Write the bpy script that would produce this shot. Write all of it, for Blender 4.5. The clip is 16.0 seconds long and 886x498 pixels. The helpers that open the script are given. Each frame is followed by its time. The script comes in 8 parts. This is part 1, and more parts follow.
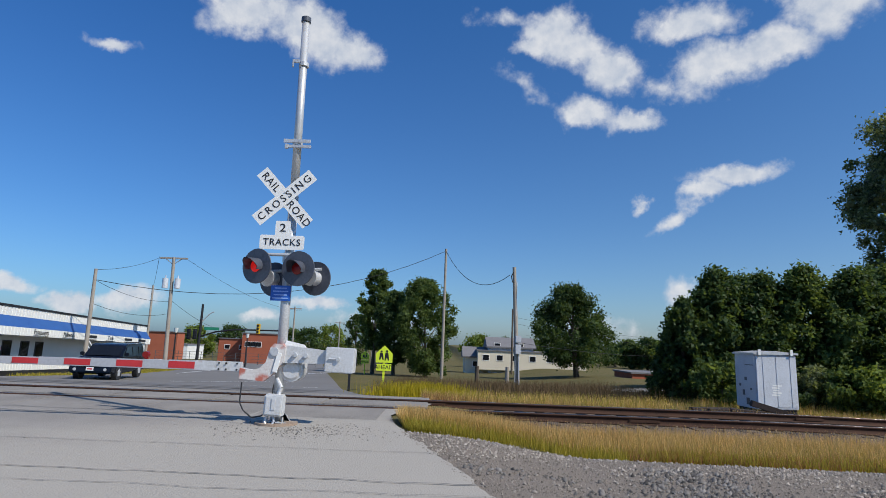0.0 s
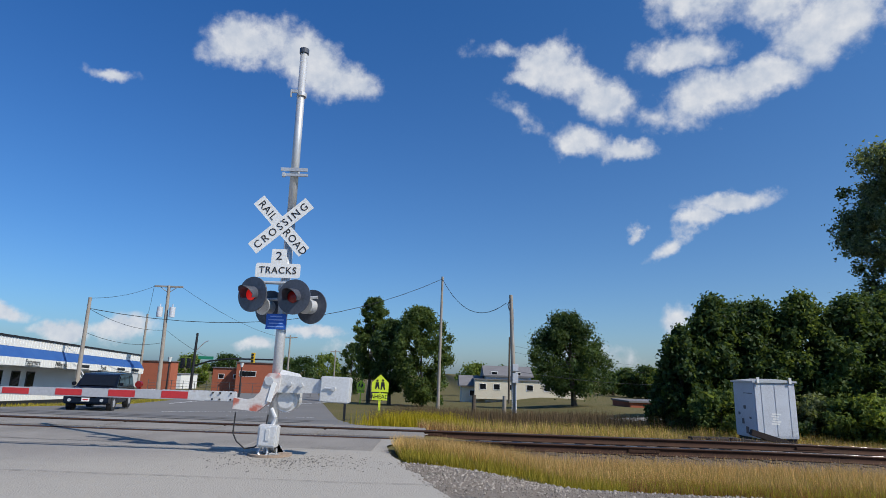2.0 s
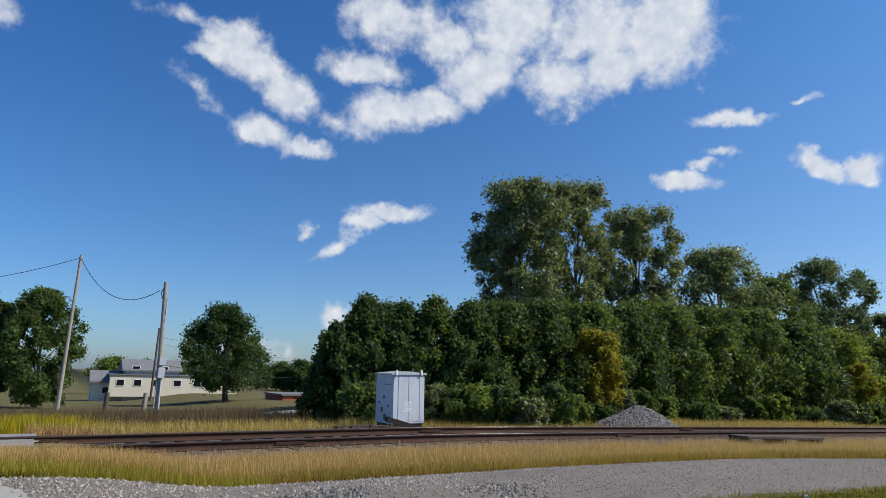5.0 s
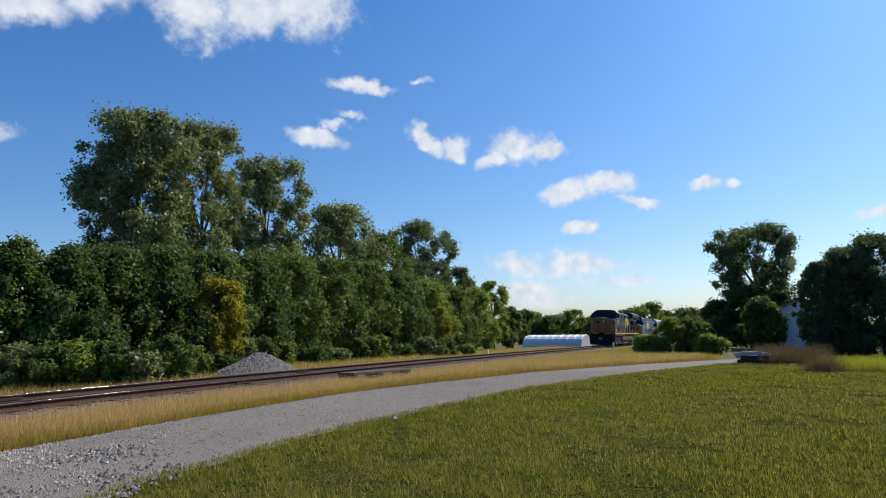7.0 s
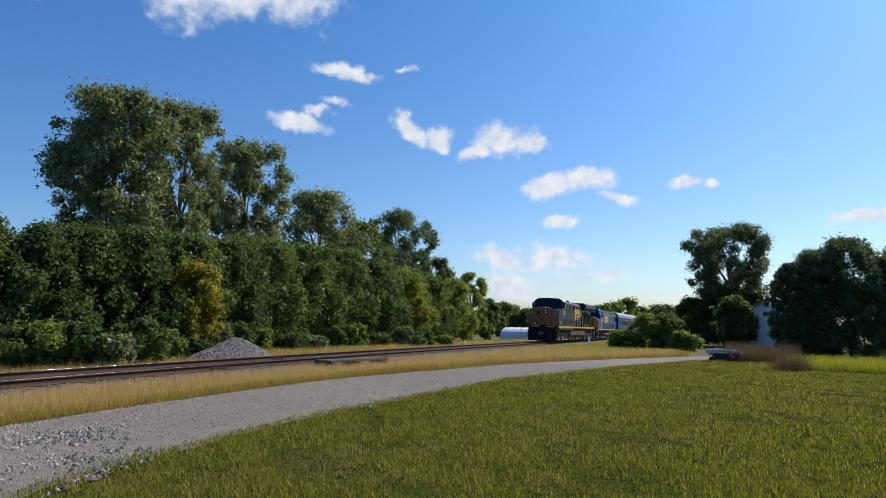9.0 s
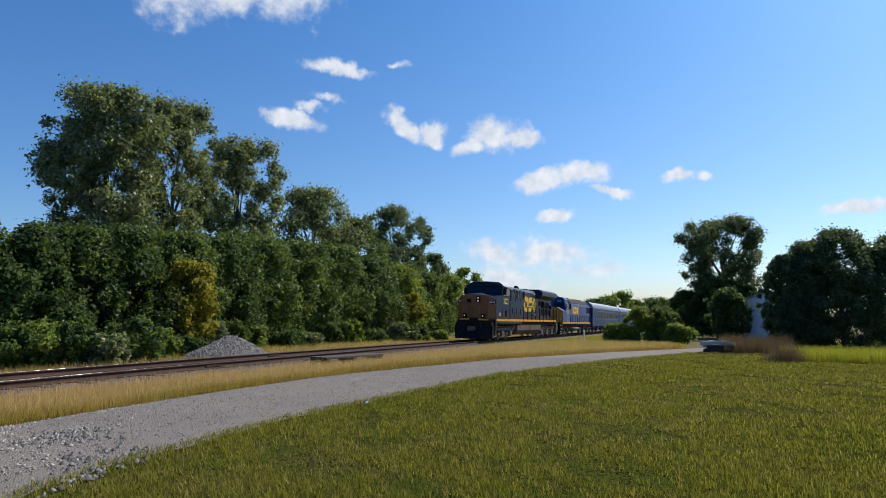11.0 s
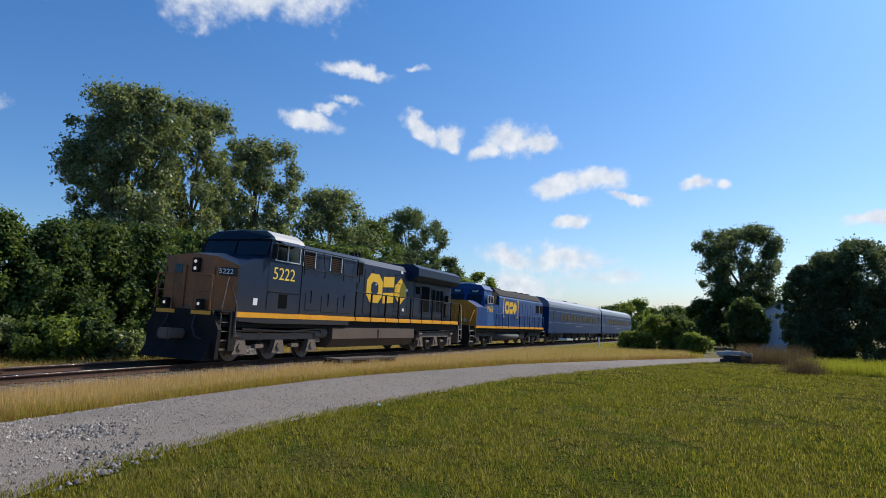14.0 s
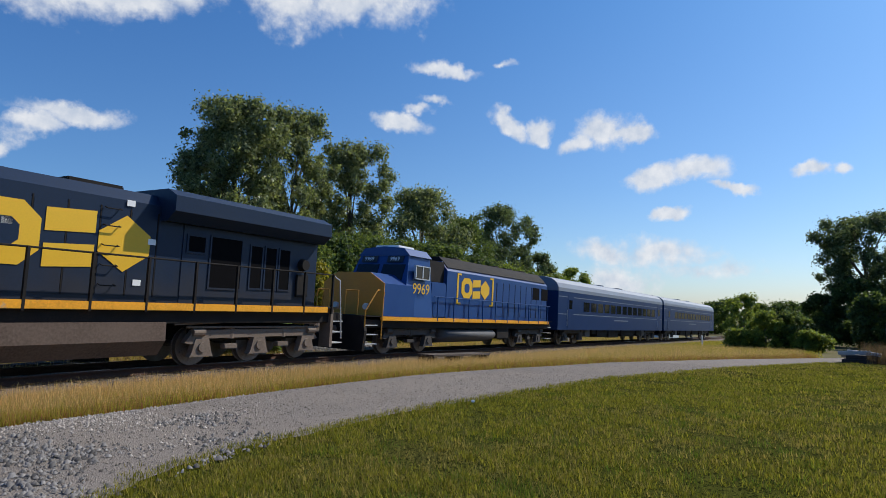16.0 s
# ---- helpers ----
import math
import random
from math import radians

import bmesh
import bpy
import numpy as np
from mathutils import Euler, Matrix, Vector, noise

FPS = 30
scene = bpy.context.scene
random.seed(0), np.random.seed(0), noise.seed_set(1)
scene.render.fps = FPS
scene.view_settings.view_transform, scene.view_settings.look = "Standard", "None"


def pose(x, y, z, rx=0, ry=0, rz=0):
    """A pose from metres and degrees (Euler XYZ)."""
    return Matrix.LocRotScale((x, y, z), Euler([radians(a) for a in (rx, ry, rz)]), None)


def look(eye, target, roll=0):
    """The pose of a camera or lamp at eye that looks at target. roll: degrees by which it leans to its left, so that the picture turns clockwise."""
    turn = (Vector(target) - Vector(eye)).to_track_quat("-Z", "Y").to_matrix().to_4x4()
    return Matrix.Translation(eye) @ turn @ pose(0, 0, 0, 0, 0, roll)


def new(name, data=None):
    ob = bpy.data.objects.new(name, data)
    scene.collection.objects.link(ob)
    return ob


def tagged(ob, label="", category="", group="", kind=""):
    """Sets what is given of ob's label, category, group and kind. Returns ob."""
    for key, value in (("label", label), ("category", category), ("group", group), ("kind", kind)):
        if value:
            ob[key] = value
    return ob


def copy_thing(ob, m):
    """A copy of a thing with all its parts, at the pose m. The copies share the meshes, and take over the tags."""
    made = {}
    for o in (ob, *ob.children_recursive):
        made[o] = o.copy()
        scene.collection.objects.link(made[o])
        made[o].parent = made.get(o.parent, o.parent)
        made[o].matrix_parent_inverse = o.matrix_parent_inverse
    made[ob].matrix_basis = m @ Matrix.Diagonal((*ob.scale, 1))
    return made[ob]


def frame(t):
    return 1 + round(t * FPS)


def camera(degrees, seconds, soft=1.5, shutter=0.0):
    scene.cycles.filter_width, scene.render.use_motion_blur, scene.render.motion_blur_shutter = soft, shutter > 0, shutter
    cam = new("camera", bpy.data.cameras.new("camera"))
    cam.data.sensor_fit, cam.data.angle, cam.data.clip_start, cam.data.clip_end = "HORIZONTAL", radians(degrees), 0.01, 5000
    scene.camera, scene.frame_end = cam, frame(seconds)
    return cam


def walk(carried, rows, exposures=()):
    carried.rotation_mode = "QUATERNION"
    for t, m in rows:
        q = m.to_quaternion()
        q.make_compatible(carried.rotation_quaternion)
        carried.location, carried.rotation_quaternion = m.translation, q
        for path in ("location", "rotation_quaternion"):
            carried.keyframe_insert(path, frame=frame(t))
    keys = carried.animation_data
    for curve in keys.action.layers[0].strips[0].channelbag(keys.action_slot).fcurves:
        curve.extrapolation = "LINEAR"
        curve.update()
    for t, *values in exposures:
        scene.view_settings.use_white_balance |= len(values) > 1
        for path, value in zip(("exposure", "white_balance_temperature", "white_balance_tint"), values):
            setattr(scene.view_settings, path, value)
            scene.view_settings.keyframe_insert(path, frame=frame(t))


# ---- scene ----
EYE = (0.0, 0.0, 1.6)
cam = camera(73.5, 16.0, soft=0.8)
VIEW = [
    (0.0, -0.03, 9.04, -2.16), (0.5, -1.05, 9.46, -2.25), (1.0, -0.27, 10.46, -2.21), (1.5, -0.07, 11.42, -2.11),
    (2.0, -0.36, 11.74, -2.01), (2.5, -0.54, 11.58, -1.85), (3.0, -1.01, 11.24, -2.28), (3.5, -1.46, 10.75, -2.27),
    (4.0, -5.7, 10.98, -2.18), (4.5, -18.15, 12.6, -1.3), (5.0, -32.1, 12.16, -1.49), (5.2, -40.31, 11.5, -1.6),
]
VIEW2 = [
    (7.3, -67.7, 7.32, 0.56), (7.5, -68.14, 7.22, -0.11), (8.0, -68.93, 6.78, -0.52), (8.5, -68.91, 6.46, -0.65),
    (9.0, -68.95, 6.5, -0.46), (9.2, -69.0, 6.45, -0.4), (11.3, -69.6, 5.9, 0.6), (11.5, -69.41, 5.7, 1.28),
    (12.0, -69.47, 5.42, -0.43), (12.5, -68.94, 5.63, -0.45), (13.0, -69.12, 6.18, -1.46), (13.5, -69.03, 6.58, -1.56),
    (14.0, -68.08, 6.42, -0.99), (14.5, -66.16, 7.49, -1.04), (15.0, -62.53, 7.14, 0.68), (15.5, -59.9, 6.87, 0.73),
    (16.0, -59.25, 5.97, -0.88),
]
walk(cam, [(t, pose(*EYE, 90 + p, r, y)) for t, y, p, r in VIEW + VIEW2],
     [(0.0, -0.12), (4.0, -0.12), (5.5, 0.06), (8.0, 0.12), (14.8, 0.12), (15.8, 0.0), (16.0, 0.0)])

# ---------------------------------------------------------------- sky and sun
SUN_YAW, SUN_EL = -122.0, 45.0
sx, sy = -math.sin(radians(SUN_YAW)), math.cos(radians(SUN_YAW))
sun = new("sun", bpy.data.lights.new("sun", "SUN"))
sun.data.energy, sun.data.angle, sun.data.color = 4.8, radians(0.55), (1.0, 0.93, 0.82)
sun.matrix_world = look((0, 0, 50), (-sx, -sy, 50 - math.tan(radians(SUN_EL))))
world = bpy.data.worlds.new("sky")
scene.world = world
world.use_nodes = True
wn, wl = world.node_tree.nodes, world.node_tree.links
wn.clear()
sky = wn.new("ShaderNodeTexSky")
sky.sky_type, sky.sun_disc = "NISHITA", False
sky.sun_elevation, sky.sun_rotation = radians(SUN_EL), math.atan2(sx, sy)
sky.air_density, sky.dust_density, sky.ozone_density, sky.altitude = 1.0, 1.0, 3.9, 200
coord = wn.new("ShaderNodeTexCoord")


def wnode(kind, op=None, **values):
    n = wn.new(kind)
    if op:
        n.operation = op
    for k, v in values.items():
        n.inputs[int(k[1:])].default_value = v
    return n


warp = wnode("ShaderNodeTexNoise")
warp.inputs["Scale"].default_value, warp.inputs["Detail"].default_value, warp.inputs["Roughness"].default_value = 14.0, 8.0, 0.62
wl.new(coord.outputs["Generated"], warp.inputs["Vector"])
edge = wnode("ShaderNodeTexNoise")
edge.inputs["Scale"].default_value, edge.inputs["Detail"].default_value, edge.inputs["Roughness"].default_value = 42.0, 5.0, 0.55
wl.new(coord.outputs["Generated"], edge.inputs["Vector"])
bend = wnode("ShaderNodeTexNoise")
bend.inputs["Scale"].default_value, bend.inputs["Detail"].default_value, bend.inputs["Roughness"].default_value = 9.0, 6.0, 0.6
wl.new(coord.outputs["Generated"], bend.inputs["Vector"])
bent = wnode("ShaderNodeVectorMath", "MULTIPLY_ADD")
bent.inputs[1].default_value = (0.08, 0.08, 0.08)
wl.new(bend.outputs["Color"], bent.inputs[0])
shifted = wnode("ShaderNodeVectorMath", "ADD")
shifted.inputs[1].default_value = (-0.04, -0.04, -0.04)
wl.new(coord.outputs["Generated"], shifted.inputs[0])
wl.new(shifted.outputs[0], bent.inputs[2])
CLOUD = [None]


def cloud(yaw, el, w, h, tilt=0.0, weight=1.0):
    """One puff of the cloud cover, by its direction and half sizes in degrees."""
    place = Euler((radians(el), 0, radians(yaw)), "XYZ").to_matrix() @ Vector((0, 1, 0))
    m = wn.new("ShaderNodeMapping")
    m.vector_type = "TEXTURE"
    m.inputs["Location"].default_value = place
    m.inputs["Rotation"].default_value = (Euler((radians(el), 0, radians(yaw)), "XYZ").to_matrix() @ Euler((0, radians(-tilt), 0)).to_matrix()).to_euler("XYZ")
    m.inputs["Scale"].default_value = (radians(w), radians(max(w, h)), radians(h))
    wl.new(bent.outputs[0], m.inputs["Vector"])
    ln = wnode("ShaderNodeVectorMath", "LENGTH")
    wl.new(m.outputs[0], ln.inputs[0])
    inv = wnode("ShaderNodeMath", "MULTIPLY_ADD", i1=-weight, i2=weight)
    wl.new(ln.outputs["Value"], inv.inputs[0])
    if CLOUD[0] is None:
        CLOUD[0] = inv
    else:
        mx = wnode("ShaderNodeMath", "MAXIMUM")
        wl.new(CLOUD[0].outputs[0], mx.inputs[0])
        wl.new(inv.outputs[0], mx.inputs[1])
        CLOUD[0] = mx


cloud(20.0, 28.6, 4.6, 2.6, 8)
cloud(14.6, 27.6, 5.6, 2.9, -14)
cloud(9.9, 26.6, 3.6, 2.2, -22)
cloud(32.3, 23.6, 2.6, 0.8, 0, 0.75)
cloud(-26.1, 32.6, 5.1, 3.3, 0, 1)
cloud(-31.0, 31.4, 3.9, 2.5, 0, 0.9)
cloud(-38.5, 33.3, 6.2, 4.0, 0, 1)
cloud(-46.9, 31.8, 7.3, 4.7, 0, 1)
cloud(-53.5, 30.5, 5.3, 4.8, 0, 1)
cloud(-49.0, 28.2, 5.9, 2.7, 0, 1)
cloud(-43.1, 27.4, 4.4, 3.1, 0, 1)
cloud(-35.8, 28.9, 5.1, 3.4, 25, 1)
cloud(-30.0, 25.6, 4.6, 2.3, 15, 1)
cloud(-25.9, 24.6, 4.3, 2.6, 0, 1)
cloud(-23.6, 28.5, 4.2, 1.8, 0, 0.8)
cloud(-9.7, 29.7, 3.8, 2.3, 0, 1)
cloud(-12.4, 27.8, 4.7, 2.9, -20, 1)
cloud(-15.6, 25.6, 4.1, 2.7, -25, 1)
cloud(-8.2, 27.7, 2.5, 1.5, 0, 0.9)
cloud(-7.3, 24.2, 4.1, 1.5, -25, 0.5)
cloud(-13.6, 21.5, 3.3, 1.8, -10, 1)
cloud(-17.9, 21.1, 2.8, 1.2, 0, 0.9)
cloud(-20.8, 23.9, 2.6, 1.4, 0, 0.5)
cloud(-5.5, 30.4, 2.9, 1.0, 0, 0.45)
cloud(-26.6, 15.4, 4.6, 1.2, 6)
cloud(-23.6, 13.8, 2.6, 1.3, 28)
cloud(-21.3, 11.8, 2.2, 0.9, 30, 0.8)
cloud(-19.0, 13.5, 1.0, 0.8, 0, 0.8)
cloud(-59.6, 22.8, 3.6, 1.0, -10)
cloud(-58.3, 20.2, 1.9, 0.6, 5, 0.7)
cloud(-56.4, 19.1, 1.6, 0.6, 0, 0.7)
cloud(-54.3, 17.9, 3.4, 1.0, -8)
cloud(-65.0, 23.2, 1.4, 0.5, 0, 0.6)
cloud(-65.4, 17.7, 2.4, 1.1, -25)
cloud(-68.6, 17.2, 1.7, 1.3, 20)
cloud(-72.6, 15.7, 2.2, 1.2, 15)
cloud(-74.6, 16.9, 3.0, 1.9)
cloud(-76.8, 16.6, 2.4, 1.2, -8)
cloud(-79.4, 12.2, 3.4, 1.3, 8)
cloud(-83.0, 12.6, 3.2, 1.6, 5)
cloud(-85.6, 10.8, 2.2, 0.8, -10)
cloud(-80.3, 9.1, 1.6, 0.9)
cloud(-91.0, 12.1, 1.6, 0.7, 0, 0.8)
cloud(-93.4, 11.9, 1.1, 0.6, -20, 0.7)
cloud(-104.8, 8.4, 2.6, 0.7, 0, 0.8)
cloud(-75.0, 5.8, 3.4, 1.4, -12, 0.6)
cloud(-79.4, 5.4, 5.0, 1.8, -8, 0.6)
cloud(-76.0, 3.0, 5.4, 1.6, 0, 0.6)
cloud(-83.0, 3.6, 5.5, 1.2, 0, 0.5)
cloud(36.4, 3.5, 2.2, 1.0)
cloud(31.8, 2.4, 2.6, 1.2, 10)
cloud(27.6, 2.7, 3.0, 1.3)
cloud(12.4, 3.2, 3.6, 0.9)
cloud(17.4, 2.0, 2.6, 0.9)
cloud(-21.6, 4.8, 1.8, 1.6, 30, 0.7)
cloud(-14.0, 2.2, 4.0, 1.0, 0, 0.45)
cloud(5.0, 1.6, 6.0, 0.9, 0, 0.5)
n1 = wnode("ShaderNodeMath", "MULTIPLY_ADD", i1=1.35, i2=-0.64)
wl.new(warp.outputs["Fac"], n1.inputs[0])
n2 = wnode("ShaderNodeMath", "MULTIPLY_ADD", i1=0.5, i2=-0.25)
wl.new(edge.outputs["Fac"], n2.inputs[0])
n3 = wnode("ShaderNodeMath", "ADD")
wl.new(n1.outputs[0], n3.inputs[0])
wl.new(n2.outputs[0], n3.inputs[1])
n4 = wnode("ShaderNodeMath", "ADD")
wl.new(CLOUD[0].outputs[0], n4.inputs[0])
wl.new(n3.outputs[0], n4.inputs[1])
cover = wnode("ShaderNodeMapRange")
cover.interpolation_type = "SMOOTHSTEP"
for k, v in (("From Min", 0.0), ("From Max", 0.62), ("To Min", 0.0), ("To Max", 0.93)):
    cover.inputs[k].default_value = v
wl.new(n4.outputs[0], cover.inputs["Value"])
tone = wnode("ShaderNodeValToRGB")
tone.color_ramp.elements[0].color, tone.color_ramp.elements[1].color = (5.2, 5.8, 6.8, 1), (7.9, 8.0, 8.2, 1)
tone.color_ramp.elements[0].position, tone.color_ramp.elements[1].position = 0.3, 0.75
wl.new(edge.outputs["Fac"], tone.inputs["Fac"])
tint = wnode("ShaderNodeMix")
tint.data_type, tint.blend_type = "RGBA", "MULTIPLY"
tint.inputs["Factor"].default_value = 1.0
height = wnode("ShaderNodeSeparateXYZ")
wl.new(coord.outputs["Generated"], height.inputs[0])
air = wnode("ShaderNodeValToRGB")
air.color_ramp.elements[0].color, air.color_ramp.elements[1].color = (0.80, 0.98, 1.22, 1), (0.40, 0.90, 1.36, 1)
air.color_ramp.elements[0].position, air.color_ramp.elements[1].position = 0.0, 0.55
for at, hue in ((0.07, (0.72, 0.98, 1.23, 1)), (0.2, (0.60, 0.94, 1.25, 1))):
    air.color_ramp.elements.new(at).color = hue
wl.new(height.outputs["Z"], air.inputs["Fac"])
side = wnode("ShaderNodeMapRange")
for k, v in (("From Min", -0.5), ("From Max", 0.9)):
    side.inputs[k].default_value = v
wl.new(height.outputs["X"], side.inputs["Value"])
haze = wnode("ShaderNodeMix")
haze.data_type = "RGBA"
haze.inputs["A"].default_value, haze.inputs["B"].default_value = (0.76, 0.88, 0.98, 1), (1.20, 1.03, 0.94, 1)
wl.new(side.outputs[0], haze.inputs["Factor"])
air_haze = wnode("ShaderNodeMix")
air_haze.data_type, air_haze.blend_type = "RGBA", "MULTIPLY"
air_haze.inputs["Factor"].default_value = 1.0
wl.new(air.outputs["Color"], air_haze.inputs["A"])
wl.new(haze.outputs["Result"], air_haze.inputs["B"])
wl.new(air_haze.outputs["Result"], tint.inputs["B"])
wl.new(sky.outputs[0], tint.inputs["A"])
mixc = wnode("ShaderNodeMix")
mixc.data_type = "RGBA"
wl.new(cover.outputs[0], mixc.inputs["Factor"])
wl.new(tint.outputs["Result"], mixc.inputs["A"])
wl.new(tone.outputs["Color"], mixc.inputs["B"])
bg = wnode("ShaderNodeBackground")
bg.inputs["Strength"].default_value = 0.108
wl.new(mixc.outputs["Result"], bg.inputs["Color"])
wl.new(bg.outputs[0], wn.new("ShaderNodeOutputWorld").inputs[0])

# ---------------------------------------------------------------- materials


def mat(name, col, rough=0.7, metal=0.0, vary=0.25, scale=3.0, fine=40.0, bump=0.15, dist=0.01, col2=None, spec=0.5, island=0.0, spots=None, obj=False):
    """Principled surface with stains at a large scale, grain at a small one and relief. col2: colour of the stains; spots: (colour, scale, threshold)."""
    m = bpy.data.materials.new(name)
    m.use_nodes = True
    nt = m.node_tree
    b = nt.nodes["Principled BSDF"]
    b.inputs["Roughness"].default_value, b.inputs["Metallic"].default_value = rough, metal
    b.inputs["Specular IOR Level"].default_value = spec
    tc = nt.nodes.new("ShaderNodeTexCoord")
    src = tc.outputs["Object"]

    def noise_tex(s, detail=5.0):
        n = nt.nodes.new("ShaderNodeTexNoise")
        n.inputs["Scale"].default_value, n.inputs["Detail"].default_value = s, detail
        nt.links.new(src, n.inputs["Vector"])
        return n

    def mix(fac, a, c):
        n = nt.nodes.new("ShaderNodeMix")
        n.data_type = "RGBA"
        nt.links.new(fac, n.inputs["Factor"])
        for sock, v in (("A", a), ("B", c)):
            if isinstance(v, tuple):
                n.inputs[sock].default_value = (*v[:3], 1)
            else:
                nt.links.new(v, n.inputs[sock])
        return n.outputs["Result"]

    def ramp(fac, lo, hi):
        n = nt.nodes.new("ShaderNodeMapRange")
        n.inputs["From Min"].default_value, n.inputs["From Max"].default_value = lo, hi
        nt.links.new(fac, n.inputs["Value"])
        return n.outputs[0]

    dark = col2 or tuple(c * (1 - vary) for c in col)
    big, small = noise_tex(scale), noise_tex(fine, 3.0)
    c = mix(ramp(big.outputs["Fac"], 0.35, 0.68), col, dark)
    c = mix(ramp(small.outputs["Fac"], 0.3, 0.75), c, tuple(min(1, x * (1 + vary * 0.7)) for x in col))
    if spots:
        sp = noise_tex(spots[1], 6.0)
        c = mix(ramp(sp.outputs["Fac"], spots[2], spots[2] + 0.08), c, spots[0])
    if island:
        g = nt.nodes.new("ShaderNodeNewGeometry")
        hs = nt.nodes.new("ShaderNodeHueSaturation")
        mr = nt.nodes.new("ShaderNodeMapRange")
        mr.inputs["To Min"].default_value, mr.inputs["To Max"].default_value = 1 - island, 1 + island
        if obj:
            oi = nt.nodes.new("ShaderNodeObjectInfo")
            nt.links.new(oi.outputs["Random"], mr.inputs["Value"])
        else:
            nt.links.new(g.outputs["Random Per Island"], mr.inputs["Value"])
        nt.links.new(mr.outputs[0], hs.inputs["Value"])
        nt.links.new(c, hs.inputs["Color"])
        c = hs.outputs["Color"]
    nt.links.new(c, b.inputs["Base Color"])
    if bump:
        bn = nt.nodes.new("ShaderNodeBump")
        bn.inputs["Strength"].default_value, bn.inputs["Distance"].default_value = bump, dist
        nt.links.new(small.outputs["Fac"], bn.inputs["Height"])
        nt.links.new(bn.outputs[0], b.inputs["Normal"])
    return m


def leaf_mat(name, col, back, spread=0.35, gloss=0.55):
    """Leaf: matt upper side with some gloss, light shining through from behind."""
    m = bpy.data.materials.new(name)
    m.use_nodes = True
    nt = m.node_tree
    b = nt.nodes["Principled BSDF"]
    b.inputs["Roughness"].default_value = gloss
    b.inputs["Specular IOR Level"].default_value = 0.2 if gloss < 0.6 else 0.08
    g = nt.nodes.new("ShaderNodeNewGeometry")
    mr = nt.nodes.new("ShaderNodeMapRange")
    mr.inputs["To Min"].default_value, mr.inputs["To Max"].default_value = 1 - spread, 1 + spread
    nt.links.new(g.outputs["Random Per Island"], mr.inputs["Value"])
    hue = nt.nodes.new("ShaderNodeMapRange")
    hue.inputs["To Min"].default_value, hue.inputs["To Max"].default_value = 0.515, 0.485
    nt.links.new(g.outputs["Random Per Island"], hue.inputs["Value"])
    tr = nt.nodes.new("ShaderNodeBsdfTranslucent")
    for c, sock in ((col, b.inputs["Base Color"]), (back, tr.inputs["Color"])):
        hs = nt.nodes.new("ShaderNodeHueSaturation")
        hs.inputs["Color"].default_value = (*c, 1)
        nt.links.new(mr.outputs[0], hs.inputs["Value"])
        nt.links.new(hue.outputs[0], hs.inputs["Hue"])
        nt.links.new(hs.outputs[0], sock)
    mx = nt.nodes.new("ShaderNodeMixShader")
    mx.inputs[0].default_value = 0.42
    nt.links.new(b.outputs[0], mx.inputs[1])
    nt.links.new(tr.outputs[0], mx.inputs[2])
    nt.links.new(mx.outputs[0], nt.nodes["Material Output"].inputs[0])
    return m


def glow(name, col, strength):
    m = bpy.data.materials.new(name)
    m.use_nodes = True
    b = m.node_tree.nodes["Principled BSDF"]
    b.inputs["Base Color"].default_value = (*col, 1)
    b.inputs["Emission Color"].default_value = (*col, 1)
    b.inputs["Emission Strength"].default_value = strength
    return m


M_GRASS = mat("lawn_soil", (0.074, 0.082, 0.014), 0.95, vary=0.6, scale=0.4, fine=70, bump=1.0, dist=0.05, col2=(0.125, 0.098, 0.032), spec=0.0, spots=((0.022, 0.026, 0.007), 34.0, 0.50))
M_ROUGH = mat("rough_ground", (0.12, 0.10, 0.045), 0.95, vary=0.4, scale=0.35, fine=22, bump=0.6, dist=0.03, col2=(0.07, 0.075, 0.022), spec=0.1)
M_ASPH = mat("worn_asphalt", (0.27, 0.252, 0.23), 0.88, vary=0.4, scale=0.5, fine=45, bump=0.8, dist=0.014, col2=(0.15, 0.142, 0.132), spec=0.15, spots=((0.2, 0.19, 0.18), 9.0, 0.72))
M_ASPH2 = mat("far_asphalt", (0.15, 0.145, 0.14), 0.85, vary=0.3, scale=0.3, fine=40, bump=0.3, col2=(0.19, 0.18, 0.17), spec=0.25)
M_CONC = mat("pale_lane", (0.36, 0.335, 0.298), 0.9, vary=0.35, scale=0.9, fine=45, bump=0.5, dist=0.006, col2=(0.28, 0.265, 0.24), spec=0.15)


